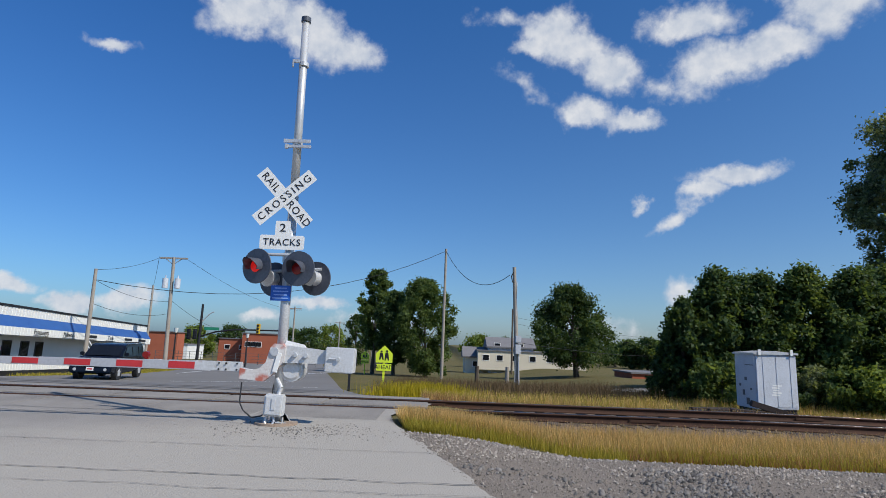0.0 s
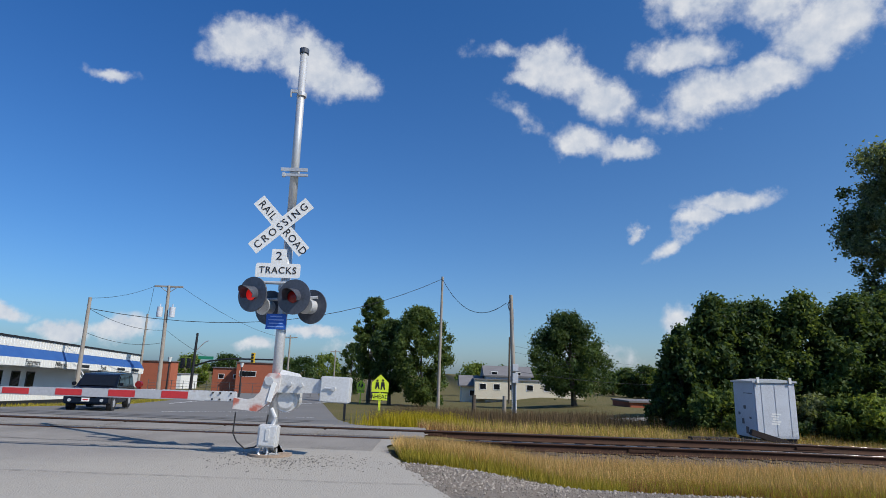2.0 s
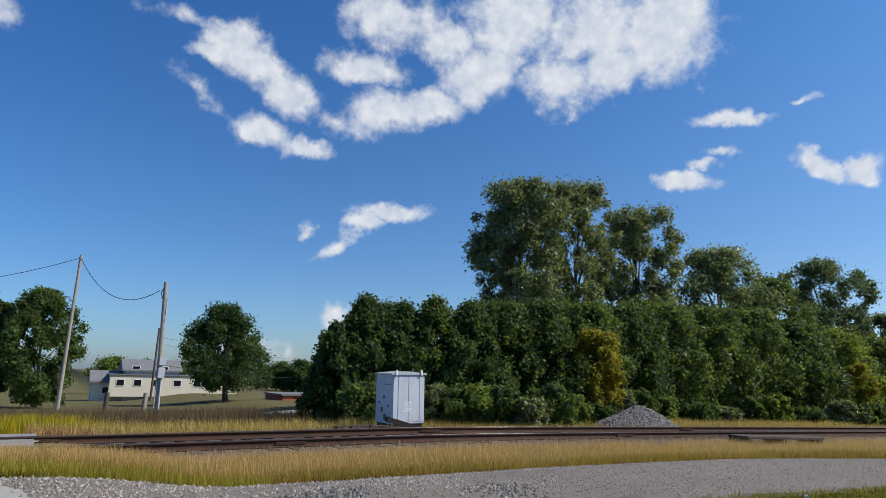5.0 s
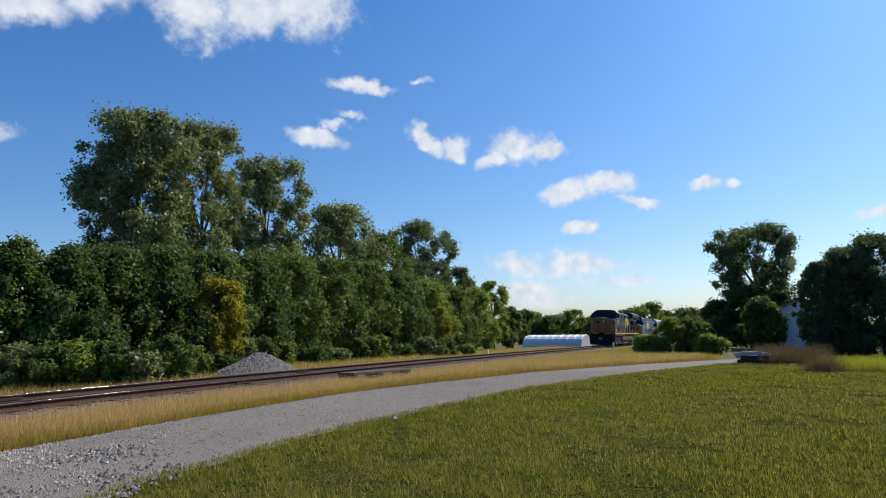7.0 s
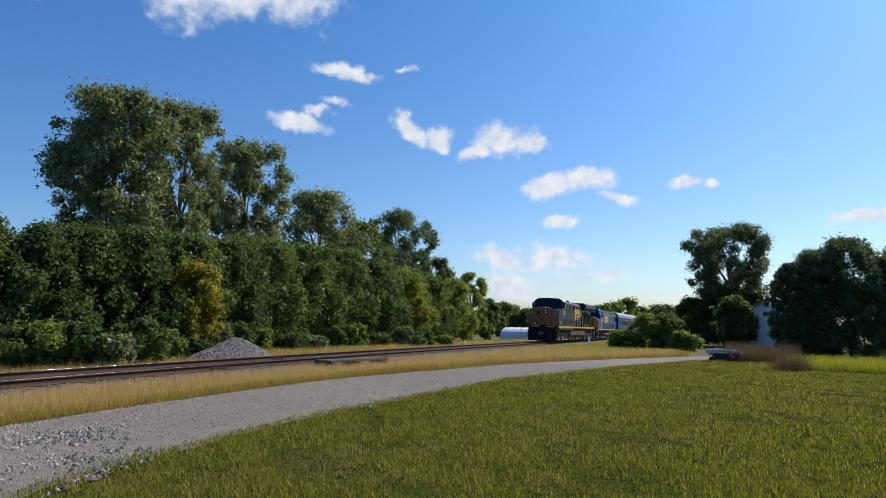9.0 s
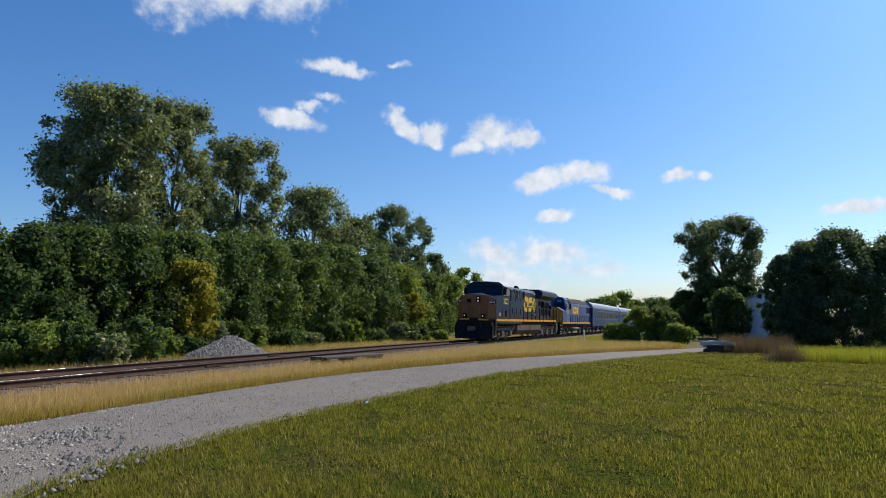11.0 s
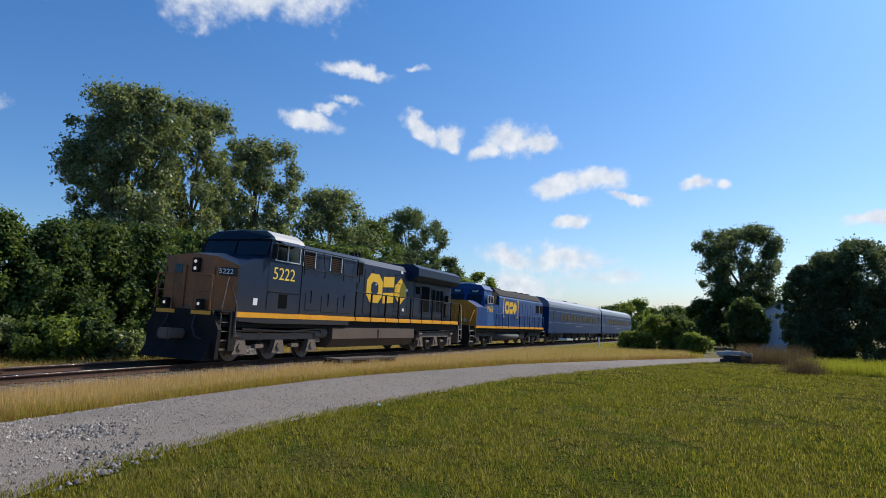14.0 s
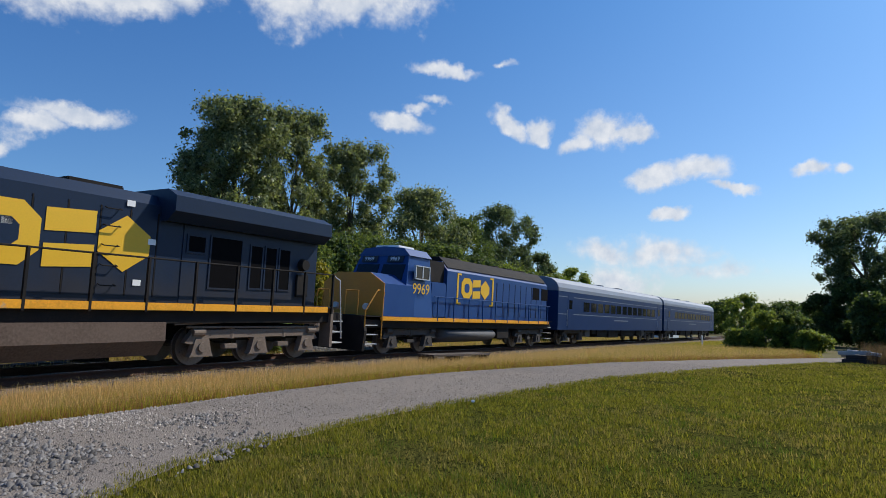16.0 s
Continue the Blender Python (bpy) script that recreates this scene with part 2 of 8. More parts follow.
def dusty_road(m, pale):
    """Pale stone dust, dragged out of the drive by wheels, spread over the asphalt in loose patches."""
    nt = m.node_tree
    b = nt.nodes["Principled BSDF"]
    was = b.inputs["Base Color"].links[0].from_socket
    tc = nt.nodes.new("ShaderNodeTexCoord")
    dot = nt.nodes.new("ShaderNodeVectorMath")
    dot.operation = "DOT_PRODUCT"
    dot.inputs[1].default_value = (0.25, -0.22, 0)
    nt.links.new(tc.outputs["Object"], dot.inputs[0])
    out = dot.outputs["Value"]
    drag = nt.nodes.new("ShaderNodeVectorMath")
    drag.operation = "MULTIPLY"
    drag.inputs[1].default_value = (0.35, 1.0, 1.0)
    nt.links.new(tc.outputs["Object"], drag.inputs[0])
    for scale, amount in ((0.45, 2.2), (2.6, 0.8), (17.0, 0.5)):
        ns = nt.nodes.new("ShaderNodeTexNoise")
        ns.inputs["Scale"].default_value, ns.inputs["Detail"].default_value = scale, 5.0
        nt.links.new(drag.outputs[0], ns.inputs["Vector"])
        ma = nt.nodes.new("ShaderNodeMath")
        ma.operation = "MULTIPLY_ADD"
        ma.inputs[1].default_value = amount
        nt.links.new(ns.outputs["Fac"], ma.inputs[0])
        nt.links.new(out, ma.inputs[2])
        out = ma.outputs[0]
    mr = nt.nodes.new("ShaderNodeMapRange")
    mr.interpolation_type = "SMOOTHSTEP"
    for k, v in (("From Min", -2.45), ("From Max", -0.85), ("To Max", 0.95)):
        mr.inputs[k].default_value = v
    nt.links.new(out, mr.inputs["Value"])
    mx = nt.nodes.new("ShaderNodeMix")
    mx.data_type = "RGBA"
    mx.inputs["B"].default_value = (*pale, 1)
    nt.links.new(mr.outputs[0], mx.inputs["Factor"])
    nt.links.new(was, mx.inputs["A"])
    nt.links.new(mx.outputs["Result"], b.inputs["Base Color"])


dusty_road(M_ASPH, (0.37, 0.345, 0.305))
M_PANEL = mat("crossing_concrete", (0.25, 0.232, 0.21), 0.9, vary=0.35, scale=0.7, fine=45, bump=0.5, col2=(0.12, 0.11, 0.10), spec=0.2)
M_GRAVEL = mat("drive_gravel", (0.195, 0.167, 0.14), 0.92, vary=0.5, scale=0.5, fine=55, bump=1.0, dist=0.02, col2=(0.145, 0.127, 0.112), spec=0.2, spots=((0.14, 0.125, 0.11), 26.0, 0.68))
M_STONE = mat("crushed_stone", (0.185, 0.162, 0.138), 0.9, vary=0.3, scale=3, fine=30, bump=0.3, island=0.55, spec=0.2)
M_DSTONE = mat("dark_crushed_stone", (0.15, 0.141, 0.132), 0.9, vary=0.3, scale=3, fine=30, bump=0.3, island=0.6, spec=0.2)
M_BALLAST = mat("ballast", (0.15, 0.115, 0.088), 0.95, vary=0.45, scale=1.2, fine=18, bump=1.0, dist=0.05, col2=(0.075, 0.05, 0.036), spec=0.15)
M_RAIL = mat("rusty_rail", (0.062, 0.032, 0.021), 0.85, vary=0.35, scale=2, fine=30, bump=0.2, col2=(0.032, 0.02, 0.015), spec=0.2)
M_PALESTONE = mat("pale_crushed_stone", (0.30, 0.268, 0.234), 0.9, vary=0.25, scale=3, fine=30, bump=0.3, island=0.35, spec=0.2)
M_RAILTOP = mat("polished_rail_head", (0.30, 0.28, 0.27), 0.16, metal=0.95, vary=0.15, scale=2, fine=60, bump=0.05)
M_TIE = mat("creosoted_timber", (0.05, 0.037, 0.029), 0.9, vary=0.4, scale=2, fine=30, bump=0.5, col2=(0.10, 0.077, 0.06), island=0.35, obj=True)
M_WOOD = mat("weathered_pole", (0.27, 0.24, 0.205), 0.9, vary=0.3, scale=2, fine=50, bump=0.4, col2=(0.37, 0.335, 0.29))
M_BARK = mat("bark", (0.10, 0.08, 0.06), 0.95, vary=0.4, scale=3, fine=25, bump=0.8, dist=0.03)
M_GALV = mat("galvanised_steel", (0.58, 0.59, 0.60), 0.42, metal=0.35, vary=0.15, scale=2.5, fine=40, bump=0.05, col2=(0.40, 0.41, 0.42))
M_ARMGREY = mat("dull_white_reflective", (0.42, 0.43, 0.46), 0.5, vary=0.12, scale=3, fine=30, bump=0.02)
M_ALU = mat("silver_paint", (0.60, 0.61, 0.62), 0.5, metal=0.2, vary=0.18, scale=2.0, fine=30, bump=0.08, col2=(0.50, 0.49, 0.46), spots=((0.33, 0.2, 0.14), 5.0, 0.72))
M_WHITE = mat("white_sign_face", (0.80, 0.80, 0.78), 0.45, vary=0.06, scale=3, fine=30, bump=0.0)
M_BLACK = mat("black_paint", (0.015, 0.015, 0.017), 0.5, vary=0.3, scale=2, fine=30, bump=0.05)
# black paint; the sky's sheen on it is put in as blue-grey
M_LAMPBLK = mat("black_with_sky_sheen", (0.075, 0.083, 0.105), 0.32, vary=0.4, scale=3, fine=25, bump=0.05)
M_RED = mat("red_reflective", (0.52, 0.035, 0.04), 0.4, vary=0.15, scale=4, fine=40, bump=0.03)
M_LENS = mat("red_lens", (0.22, 0.008, 0.008), 0.15, vary=0.3, scale=8, fine=60, bump=0.1)
M_LENSON = glow("lit_red_lens", (0.62, 0.012, 0.01), 0.5)
M_YEL = mat("fluorescent_yellow", (0.72, 0.85, 0.04), 0.5, vary=0.06, scale=3, fine=30, bump=0.0)
M_BLUE = mat("blue_sign_face", (0.015, 0.10, 0.45), 0.45, vary=0.1, scale=3, fine=30, bump=0.0)
M_GLASS = mat("dark_glass", (0.010, 0.012, 0.016), 0.08, vary=0.2, scale=1, fine=10, bump=0.0, spec=0.3)
M_CABLE = mat("cable", (0.02, 0.02, 0.022), 0.6, vary=0.2, scale=2, fine=30, bump=0.0)

# ---------------------------------------------------------------- mesh helpers


def part(name, bm, material, parent=None, label="", smooth=False):
    me = bpy.data.meshes.new(name)
    if smooth:
        for f in bm.faces:
            f.smooth = True
    bm.normal_update()
    bm.to_mesh(me)
    bm.free()
    me.materials.append(material)
    ob = new(name, me)
    if parent:
        ob.parent = parent
    if label:
        tagged(ob, label)
    return ob


def thing(name, label, category, m=None, group="", kind=""):
    ob = new(name)
    ob.empty_display_size = 0.2
    if m is not None:
        ob.matrix_basis = m
    return tagged(ob, label, category, group, kind)


def B():
    return bmesh.new()


def box(bm, x0, x1, y0, y1, z0, z1, m=None, bevel=0.0):
    r = bmesh.ops.create_cube(bm, size=1.0)["verts"]
    for v in r:
        v.co = Vector((x0 + (v.co.x + 0.5) * (x1 - x0), y0 + (v.co.y + 0.5) * (y1 - y0), z0 + (v.co.z + 0.5) * (z1 - z0)))
    if bevel:
        es = list({e for v in r for e in v.link_edges})
        r = bmesh.ops.bevel(bm, geom=es, offset=bevel, segments=2, affect="EDGES")["verts"]
    if m is not None:
        bmesh.ops.transform(bm, matrix=m, verts=list(set(r)))
    return bm


def cyl(bm, p0, p1, r0, r1=None, seg=12, cap=True):
    p0, p1 = Vector(p0), Vector(p1)
    d = p1 - p0
    q = d.to_track_quat("Z", "Y").to_matrix().to_4x4()
    r = bmesh.ops.create_cone(bm, cap_ends=cap, segments=seg, radius1=r0, radius2=r0 if r1 is None else r1, depth=d.length)["verts"]
    bmesh.ops.transform(bm, matrix=Matrix.Translation((p0 + p1) / 2) @ q, verts=r)
    return bm


def pipe(bm, pts, r, seg=6):
    for a, b in zip(pts, pts[1:]):
        cyl(bm, a, b, r, r, seg)
    return bm


def prism(bm, prof, a0, a1, axis="y"):
    """Extrudes a closed outline: pairs (x, z) along y, (y, z) along x, or (x, y) along z."""
    def co(p, a):
        return {"y": (p[0], a, p[1]), "x": (a, p[0], p[1]), "z": (p[0], p[1], a)}[axis]
    lo = [bm.verts.new(co(p, a0)) for p in prof]
    hi = [bm.verts.new(co(p, a1)) for p in prof]
    bm.faces.new(lo)
    bm.faces.new(hi[::-1])
    for i in range(len(prof)):
        j = (i + 1) % len(prof)
        bm.faces.new((lo[j], lo[i], hi[i], hi[j]))
    bmesh.ops.recalc_face_normals(bm, faces=bm.faces[:])
    return bm


def mesh_np(name, verts, faces, material, smooth=False):
    """A mesh of many equal faces out of arrays."""
    me = bpy.data.meshes.new(name)
    k = faces.shape[1]
    me.vertices.add(len(verts))
    me.vertices.foreach_set("co", np.ascontiguousarray(verts, dtype=np.float32).ravel())
    me.loops.add(faces.size)
    me.loops.foreach_set("vertex_index", np.ascontiguousarray(faces, dtype=np.int32).ravel())
    me.polygons.add(len(faces))
    me.polygons.foreach_set("loop_start", np.arange(0, faces.size, k, dtype=np.int32))
    me.polygons.foreach_set("loop_total", np.full(len(faces), k, dtype=np.int32))
    me.update(calc_edges=True)
    me.validate()
    if smooth:
        me.polygons.foreach_set("use_smooth", np.ones(len(faces), dtype=bool))
    me.materials.append(material)
    return me


def text(body, size, material, parent, m, name="lettering", depth=0.004, sx=1.0, label="", gap=1.0):
    """Letters as a thin raised mesh, centred, facing +z of m."""
    cu = bpy.data.curves.new(name, "FONT")
    cu.body, cu.size, cu.align_x, cu.align_y, cu.extrude, cu.resolution_u, cu.space_character = body, size, "CENTER", "CENTER", depth, 3, gap
    tmp = bpy.data.objects.new(name, cu)
    scene.collection.objects.link(tmp)
    dg = bpy.context.evaluated_depsgraph_get()
    me = bpy.data.meshes.new_from_object(tmp.evaluated_get(dg))
    bpy.data.objects.remove(tmp)
    me.transform(m @ Matrix.Diagonal((sx, 1, 1, 1)))
    me.materials.clear()
    me.materials.append(material)
    ob = new(name, me)
    ob.parent = parent
    if label:
        tagged(ob, label)
    return ob


# ---------------------------------------------------------------- lie of the land


def step(a, b, x):
    u = np.clip((np.asarray(x, dtype=float) - a) / (b - a), 0, 1)
    return u * u * (3 - 2 * u)


def fall(x):
    """The land falls gently to the east along the line."""
    x = np.asarray(x, dtype=float)
    u = np.clip(x - 7, 0, 200)
    return -0.0195 * (np.sqrt(u * u + 9) - 3)


def track_y(x):
    u = np.clip(np.asarray(x, dtype=float) - 5, 0, 40)
    return 14.55 - u * u / 1180 - np.maximum(np.asarray(x, dtype=float) - 45, 0) * 0.068


def track_z(x):
    return 0.13 + fall(x)


NORTH = ((-400, 15.5, 18.0, 20.0, 24.0, 29.0, 45.0, 60.0, 100.0, 200.0, 900.0), (0.0, 0.0, -0.07, -0.17, -0.45, -0.78, -1.20, -1.62, -2.9, -5.0, -9.0))


def land(x, y):
    x, y = np.asarray(x, dtype=float), np.asarray(y, dtype=float)
    side = y - track_y(x)
    n = np.interp(y, *NORTH) * (1 - step(6, 16, x)) + (-0.12 * step(1, 6, side) - 0.02 * np.clip(side - 6, 0, 60)) * step(6, 16, x)
    ramp = 0.13 * step(3.6, 9.5, y) * (1 - step(15.4, 18.5, y)) * (1 - step(0.0, 2.5, x)) * (1 - 0.55 * step(10.9, 11.7, y))
    dip = -0.16 * (step(1.2, 2.6, np.abs(side)) * (1 - step(4.2, 6.5, np.abs(side)))) * step(-0.5, 2.5, x)
    hump = -0.10 * step(-0.5, 2.0, x) * (1 - step(1.2, 2.4, np.abs(side)))
    return n + fall(x) + ramp + dip + hump


def sheet(name, xs, ys, material, lift=0.0, label="", category=""):
    """A patch of ground over a grid; ys may be a function of x that gives the two edges."""
    X = np.asarray(xs, dtype=float)
    if callable(ys):
        E = np.array([ys(x) for x in X])
        V = np.linspace(0, 1, 14)
        Y = E[:, :1] + (E[:, 1:] - E[:, :1]) * V[None]
    else:
        Y = np.repeat(np.asarray(ys, dtype=float)[None], len(X), 0)
    XX = np.repeat(X[:, None], Y.shape[1], 1)
    Z = land(XX, Y) + lift
    nx, ny = XX.shape
    idx = np.arange(nx * ny).reshape(nx, ny)
    f = np.stack([idx[:-1, :-1], idx[1:, :-1], idx[1:, 1:], idx[:-1, 1:]], -1).reshape(-1, 4)
    ob = new(name, mesh_np(name, np.stack([XX, Y, Z], -1).reshape(-1, 3), f, material, True))
    return tagged(ob, label, category, kind="structure")


def grade(lo, hi, n, far):
    a = np.linspace(lo, hi, n)
    return np.concatenate([lo - np.geomspace(2, far, 14)[::-1], a, hi + np.geomspace(2, far, 14)])


sheet("ground", grade(-70, 110, 150, 1500), grade(-45, 70, 110, 1500), M_ROUGH, 0.0, "rough ground with dry grass and soil", "ground")


LAWN = ((-30, 1.0, 3.9, 7.5, 16.2, 24.0, 31.9, 60), (1.0, 4.0, 5.45, 5.4, 4.3, 1.9, -1.4, -16))


def lawn_edge(x):
    return float(np.interp(x, *LAWN)) + 0.14 * noise.noise(Vector((x * 0.9, 1.0, 4.0))) + 0.07 * noise.noise(Vector((x * 3.1, 1.0, 4.0)))


def drive_edge(x):
    return float(np.interp(x, (-30, -0.5, 0.9, 5.5, 13.0, 22.8, 30.0, 36.0, 60), (10, 9.9, 9.8, 9.1, 8.6, 6.0, 2.6, -1.0, -15)))


def road_edge(y):
    return float(np.interp(y, (-20, 0, 4.0, 6.2, 7.5, 9.0, 10.8, 12.6, 15.2, 17.5, 18.7, 60, 300), (1.5, 1.5, 1.15, 0.6, 0.2, -0.3, -0.8, -1.0, -0.2, -1.2, -2.5, -11.5, -60)))


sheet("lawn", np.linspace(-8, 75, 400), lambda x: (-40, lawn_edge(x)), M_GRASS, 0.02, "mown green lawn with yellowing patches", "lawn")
sheet("gravel_drive", np.linspace(-1.2, 46, 300), lambda x: (lawn_edge(x) - 0.05, drive_edge(x)), M_GRAVEL, 0.035, "grey crushed stone drive beside the lawn", "drive")


def cross_sheet(name, ys, edges, material, lift, label, category):
    Y = np.asarray(ys, dtype=float)
    E = np.array([edges(y) for y in Y])
    V = np.linspace(0, 1, 26)
    XX = E[:, :1] + (E[:, 1:] - E[:, :1]) * V[None]
    YY = np.repeat(Y[:, None], len(V), 1)
    Z = land(XX, YY) + lift
    ny, nx = XX.shape
    idx = np.arange(nx * ny).reshape(ny, nx)
    f = np.stack([idx[:-1, :-1], idx[:-1, 1:], idx[1:, 1:], idx[1:, :-1]], -1).reshape(-1, 4)
    return tagged(new(name, mesh_np(name, np.stack([XX, YY, Z], -1).reshape(-1, 3), f, material, True)), label, category, kind="structure")


def road_left(y):
    return float(np.interp(y, (-20, 22, 28, 32, 38, 60, 300), (-40, -40, -21.0, -20.0, -19.0, -23.0, -95)))


def apron_right(y):
    return road_edge(y) + 0.10 * noise.noise(Vector((2.0, y * 2.2, 7))) + 0.05 * noise.noise(Vector((2.0, y * 7.0, 7)))


cross_sheet("road", np.linspace(-20, 18.0, 420), lambda y: (-40, apron_right(y)), M_ASPH, 0.045, "worn pale grey asphalt road before the crossing", "road")
cross_sheet("road_beyond", np.linspace(18.0, 160, 110), lambda y: (road_left(y), road_edge(y)), M_ASPH2, 0.045, "grey asphalt road beyond the tracks", "road")

# ---------------------------------------------------------------- railway track
CANT = 0.05
line = thing("railway_track", "rusty single railway track on old ballast", "railway track", kind="structure")


def sweep(name, prof, xs, off, material, parent, lift=0.0):
    """Sweeps an outline (sideways, up) along the line at a sideways offset."""
    n = len(prof)
    V = []
    for x in xs:
        y, z = float(track_y(x)) + off, float(track_z(x)) + lift
        V += [(x, y + p[0], z + p[1]) for p in prof]
    m = len(xs)
    F = [(i * n + j, i * n + (j + 1) % n, (i + 1) * n + (j + 1) % n, (i + 1) * n + j) for i in range(m - 1) for j in range(n)]
    ob = new(name, mesh_np(name, np.array(V), np.array(F), material))
    ob.parent = parent
    return ob


RX = np.concatenate([np.linspace(-60, 0, 16), np.linspace(1, 60, 60), np.linspace(63, 240, 40)])
RAIL = ((-0.07, -0.18), (0.07, -0.18), (0.06, -0.155), (0.012, -0.14), (0.012, -0.05), (0.036, -0.04), (0.036, -0.002), (-0.036, -0.002), (-0.036, -0.04), (-0.012, -0.05), (-0.012, -0.14), (-0.06, -0.155))
for off, up in ((-0.755, 0.0), (0.755, CANT)):
    r = sweep("rail", RAIL, RX, off, M_RAIL, line, up)
    h = sweep("rail_head", ((-0.03, -0.004), (0.03, -0.004), (0.026, 0.002), (-0.026, 0.002)), RX, off, M_RAILTOP, line, up)
sweep("ballast_bed", ((-3.0, -0.55), (-1.75, -0.20), (1.75, -0.16), (3.0, -0.55)), RX[14:], 0.0, M_BALLAST, line)
bm = B()
box(bm, -0.11, 0.11, -1.28, 1.28, -0.34, -0.165, bevel=0.012)
tie0 = part("crosstie", bm, M_TIE, line)
for i in range(1, 170):
    x = -0.6 + 0.52 * i
    o = new("crosstie", tie0.data)
    o.parent = line
    o.matrix_basis = pose(x, float(track_y(x)), float(track_z(x)) + random.uniform(-0.012, 0.012), 0.9, 0, random.uniform(-2, 2))
tie0.matrix_basis = pose(-0.6, 14.55, 0.13)
for off, x in ((-0.80, 4.6), (0.70, 9.2), (0.70, -0.2), (-0.80, 15.5), (0.70, 20.5)):
    bm = B()
    box(bm, x - 0.35, x + 0.35, 0, 0.03, -0.13, -0.06, pose(0, float(track_y(x)) + off, float(track_z(x)) + (CANT if off > 0 else 0)), bevel=0.008)
    part("joint_bar", bm, M_RAIL, line)

# crossing surface between and beside the rails, with flangeways left open
crossing = thing("crossing_surface", "grey concrete crossing panels between the rails", "crossing", kind="structure")
for y0, y1, dz in ((11.6, 13.68, 0.0), (13.93, 15.16, 0.03), (15.42, 16.6, 0.01)):
    for i in range(14):
        x1 = -0.3 - 2.45 * i - (0.9 if y0 < 12 else 0.0)
        bm = B()
        box(bm, x1 - 2.42, x1, y0, y1, -0.2, 0.115 + dz, bevel=0.02)
        if y0 < 12:
            bmesh.ops.translate(bm, verts=[v for v in bm.verts if v.co.y < 12.5], vec=(0, 0, -0.012))
        part("crossing_panel", bm, M_PANEL, crossing)

# ---------------------------------------------------------------- crossing signal with gate
MX, MY, MZ = -2.72, 10.2, 0.13


def crossing_signal():
    s = thing("crossing_signal", "silver railroad crossing signal mast with lowered red and white gate", "crossing signal", pose(MX, MY, MZ + 0.02))
    bm = B()
    cyl(bm, (0, 0, -0.1), (0, 0, 0.06), 0.36, 0.35, 28)
    part("foundation", bm, mat("rusty_concrete", (0.30, 0.235, 0.18), 0.9, vary=0.35, scale=3, fine=40, col2=(0.2, 0.13, 0.09)), s, "round rust-stained concrete foundation")
    bm = B()
    for a in range(4):
        m = pose(0, 0, 0, 0, 0, 45 + 90 * a)
        box(bm, 0.05, 0.24, -0.05, 0.05, 0.06, 0.085, m, 0.006)
        prism(bm, ((0.06, 0.08), (0.22, 0.08), (0.07, 0.30)), -0.012, 0.012, "y")
        bmesh.ops.rotate(bm, verts=bm.verts[-6:], cent=(0, 0, 0), matrix=m.to_3x3())
    part("base_casting", bm, M_GALV, s)
    for a in range(4):
        bm = B()
        m = pose(0, 0, 0, 0, 0, 45 + 90 * a) @ Vector((0.19, 0, 0.06))
        cyl(bm, m, m + Vector((0, 0, 0.09)), 0.016, 0.016, 8)
        part("anchor_bolt", bm, M_GALV, s)
    bm = B()
    cyl(bm, (0, 0, 0.08), (0.0, 0, 3.9), 0.083, 0.083, 24)
    cyl(bm, (0, 0, 3.8), (-0.03, 0, 7.25), 0.075, 0.068, 24)
    part("mast", bm, M_GALV, s, smooth=True)
    bm = B()
    cyl(bm, (-0.03, 0, 7.22), (-0.03, 0, 7.31), 0.088, 0.088, 20)
    cyl(bm, (-0.03, 0, 7.30), (-0.03, 0, 7.345), 0.08, 0.03, 20)
    part("mast_cap", bm, M_LAMPBLK, s)
    for z, w in ((6.38, 0.0), (4.87, 0.16)):
        bm = B()
        cyl(bm, (-0.01, 0, z - 0.035), (-0.01, 0, z + 0.035), 0.09, 0.09, 20)
        box(bm, -0.17 - w * 0.4, -0.06 + w * 1.9, -0.11, -0.085, z - 0.005, z + 0.06, None, 0.004)
        if w:
            box(bm, -0.14, 0.26, -0.12, -0.09, z - 0.10, z - 0.05, None, 0.004)
            box(bm, -0.20, -0.14, -0.14, -0.08, z - 0.12, z - 0.04, None, 0.006)
        else:
            box(bm, -0.19, -0.165, -0.12, -0.08, z - 0.09, z + 0.06, None, 0.004)
        part("mast_clamp", bm, M_GALV, s)
    # crossbuck
    xb = Vector((-0.12, -0.14, 3.98 - MZ))
    for ang, words in ((-46.5, ("RAIL", "ROAD")), (42.5, ("CROSSING",))):
        front = -0.012 if len(words) == 1 else 0.0
        bm = B()
        m = Matrix.Translation(xb + Vector((0, front, 0))) @ pose(0, 0, 0, 0, -ang, 0)
        box(bm, -0.63, 0.63, -0.003, 0.003, -0.118, 0.118, m, 0.0)
        blade = part("crossbuck_blade", bm, M_WHITE, s, "white reflective blade with black capital letters")
        for k, wd in enumerate(words):
            cx = 0.0 if len(words) == 1 else (-0.375 if k == 0 else 0.385)
            text(wd, 0.185, M_BLACK, blade, m @ pose(cx, -0.0045, -0.005, 90, 0, 0), sx=0.98, gap=1.12 if len(words) == 2 else 1.42)
    bm = B()
    box(bm, xb.x - 0.05, 0.0, -0.125, -0.06, xb.z - 0.1, xb.z + 0.1, None, 0.01)
    for dz in (0.09, -0.17):
        cyl(bm, (xb.x, -0.13, xb.z + dz), (xb.x, -0.165, xb.z + dz), 0.014, 0.014, 8)
    part("sign_bracket", bm, M_GALV, s)
    bm = B()
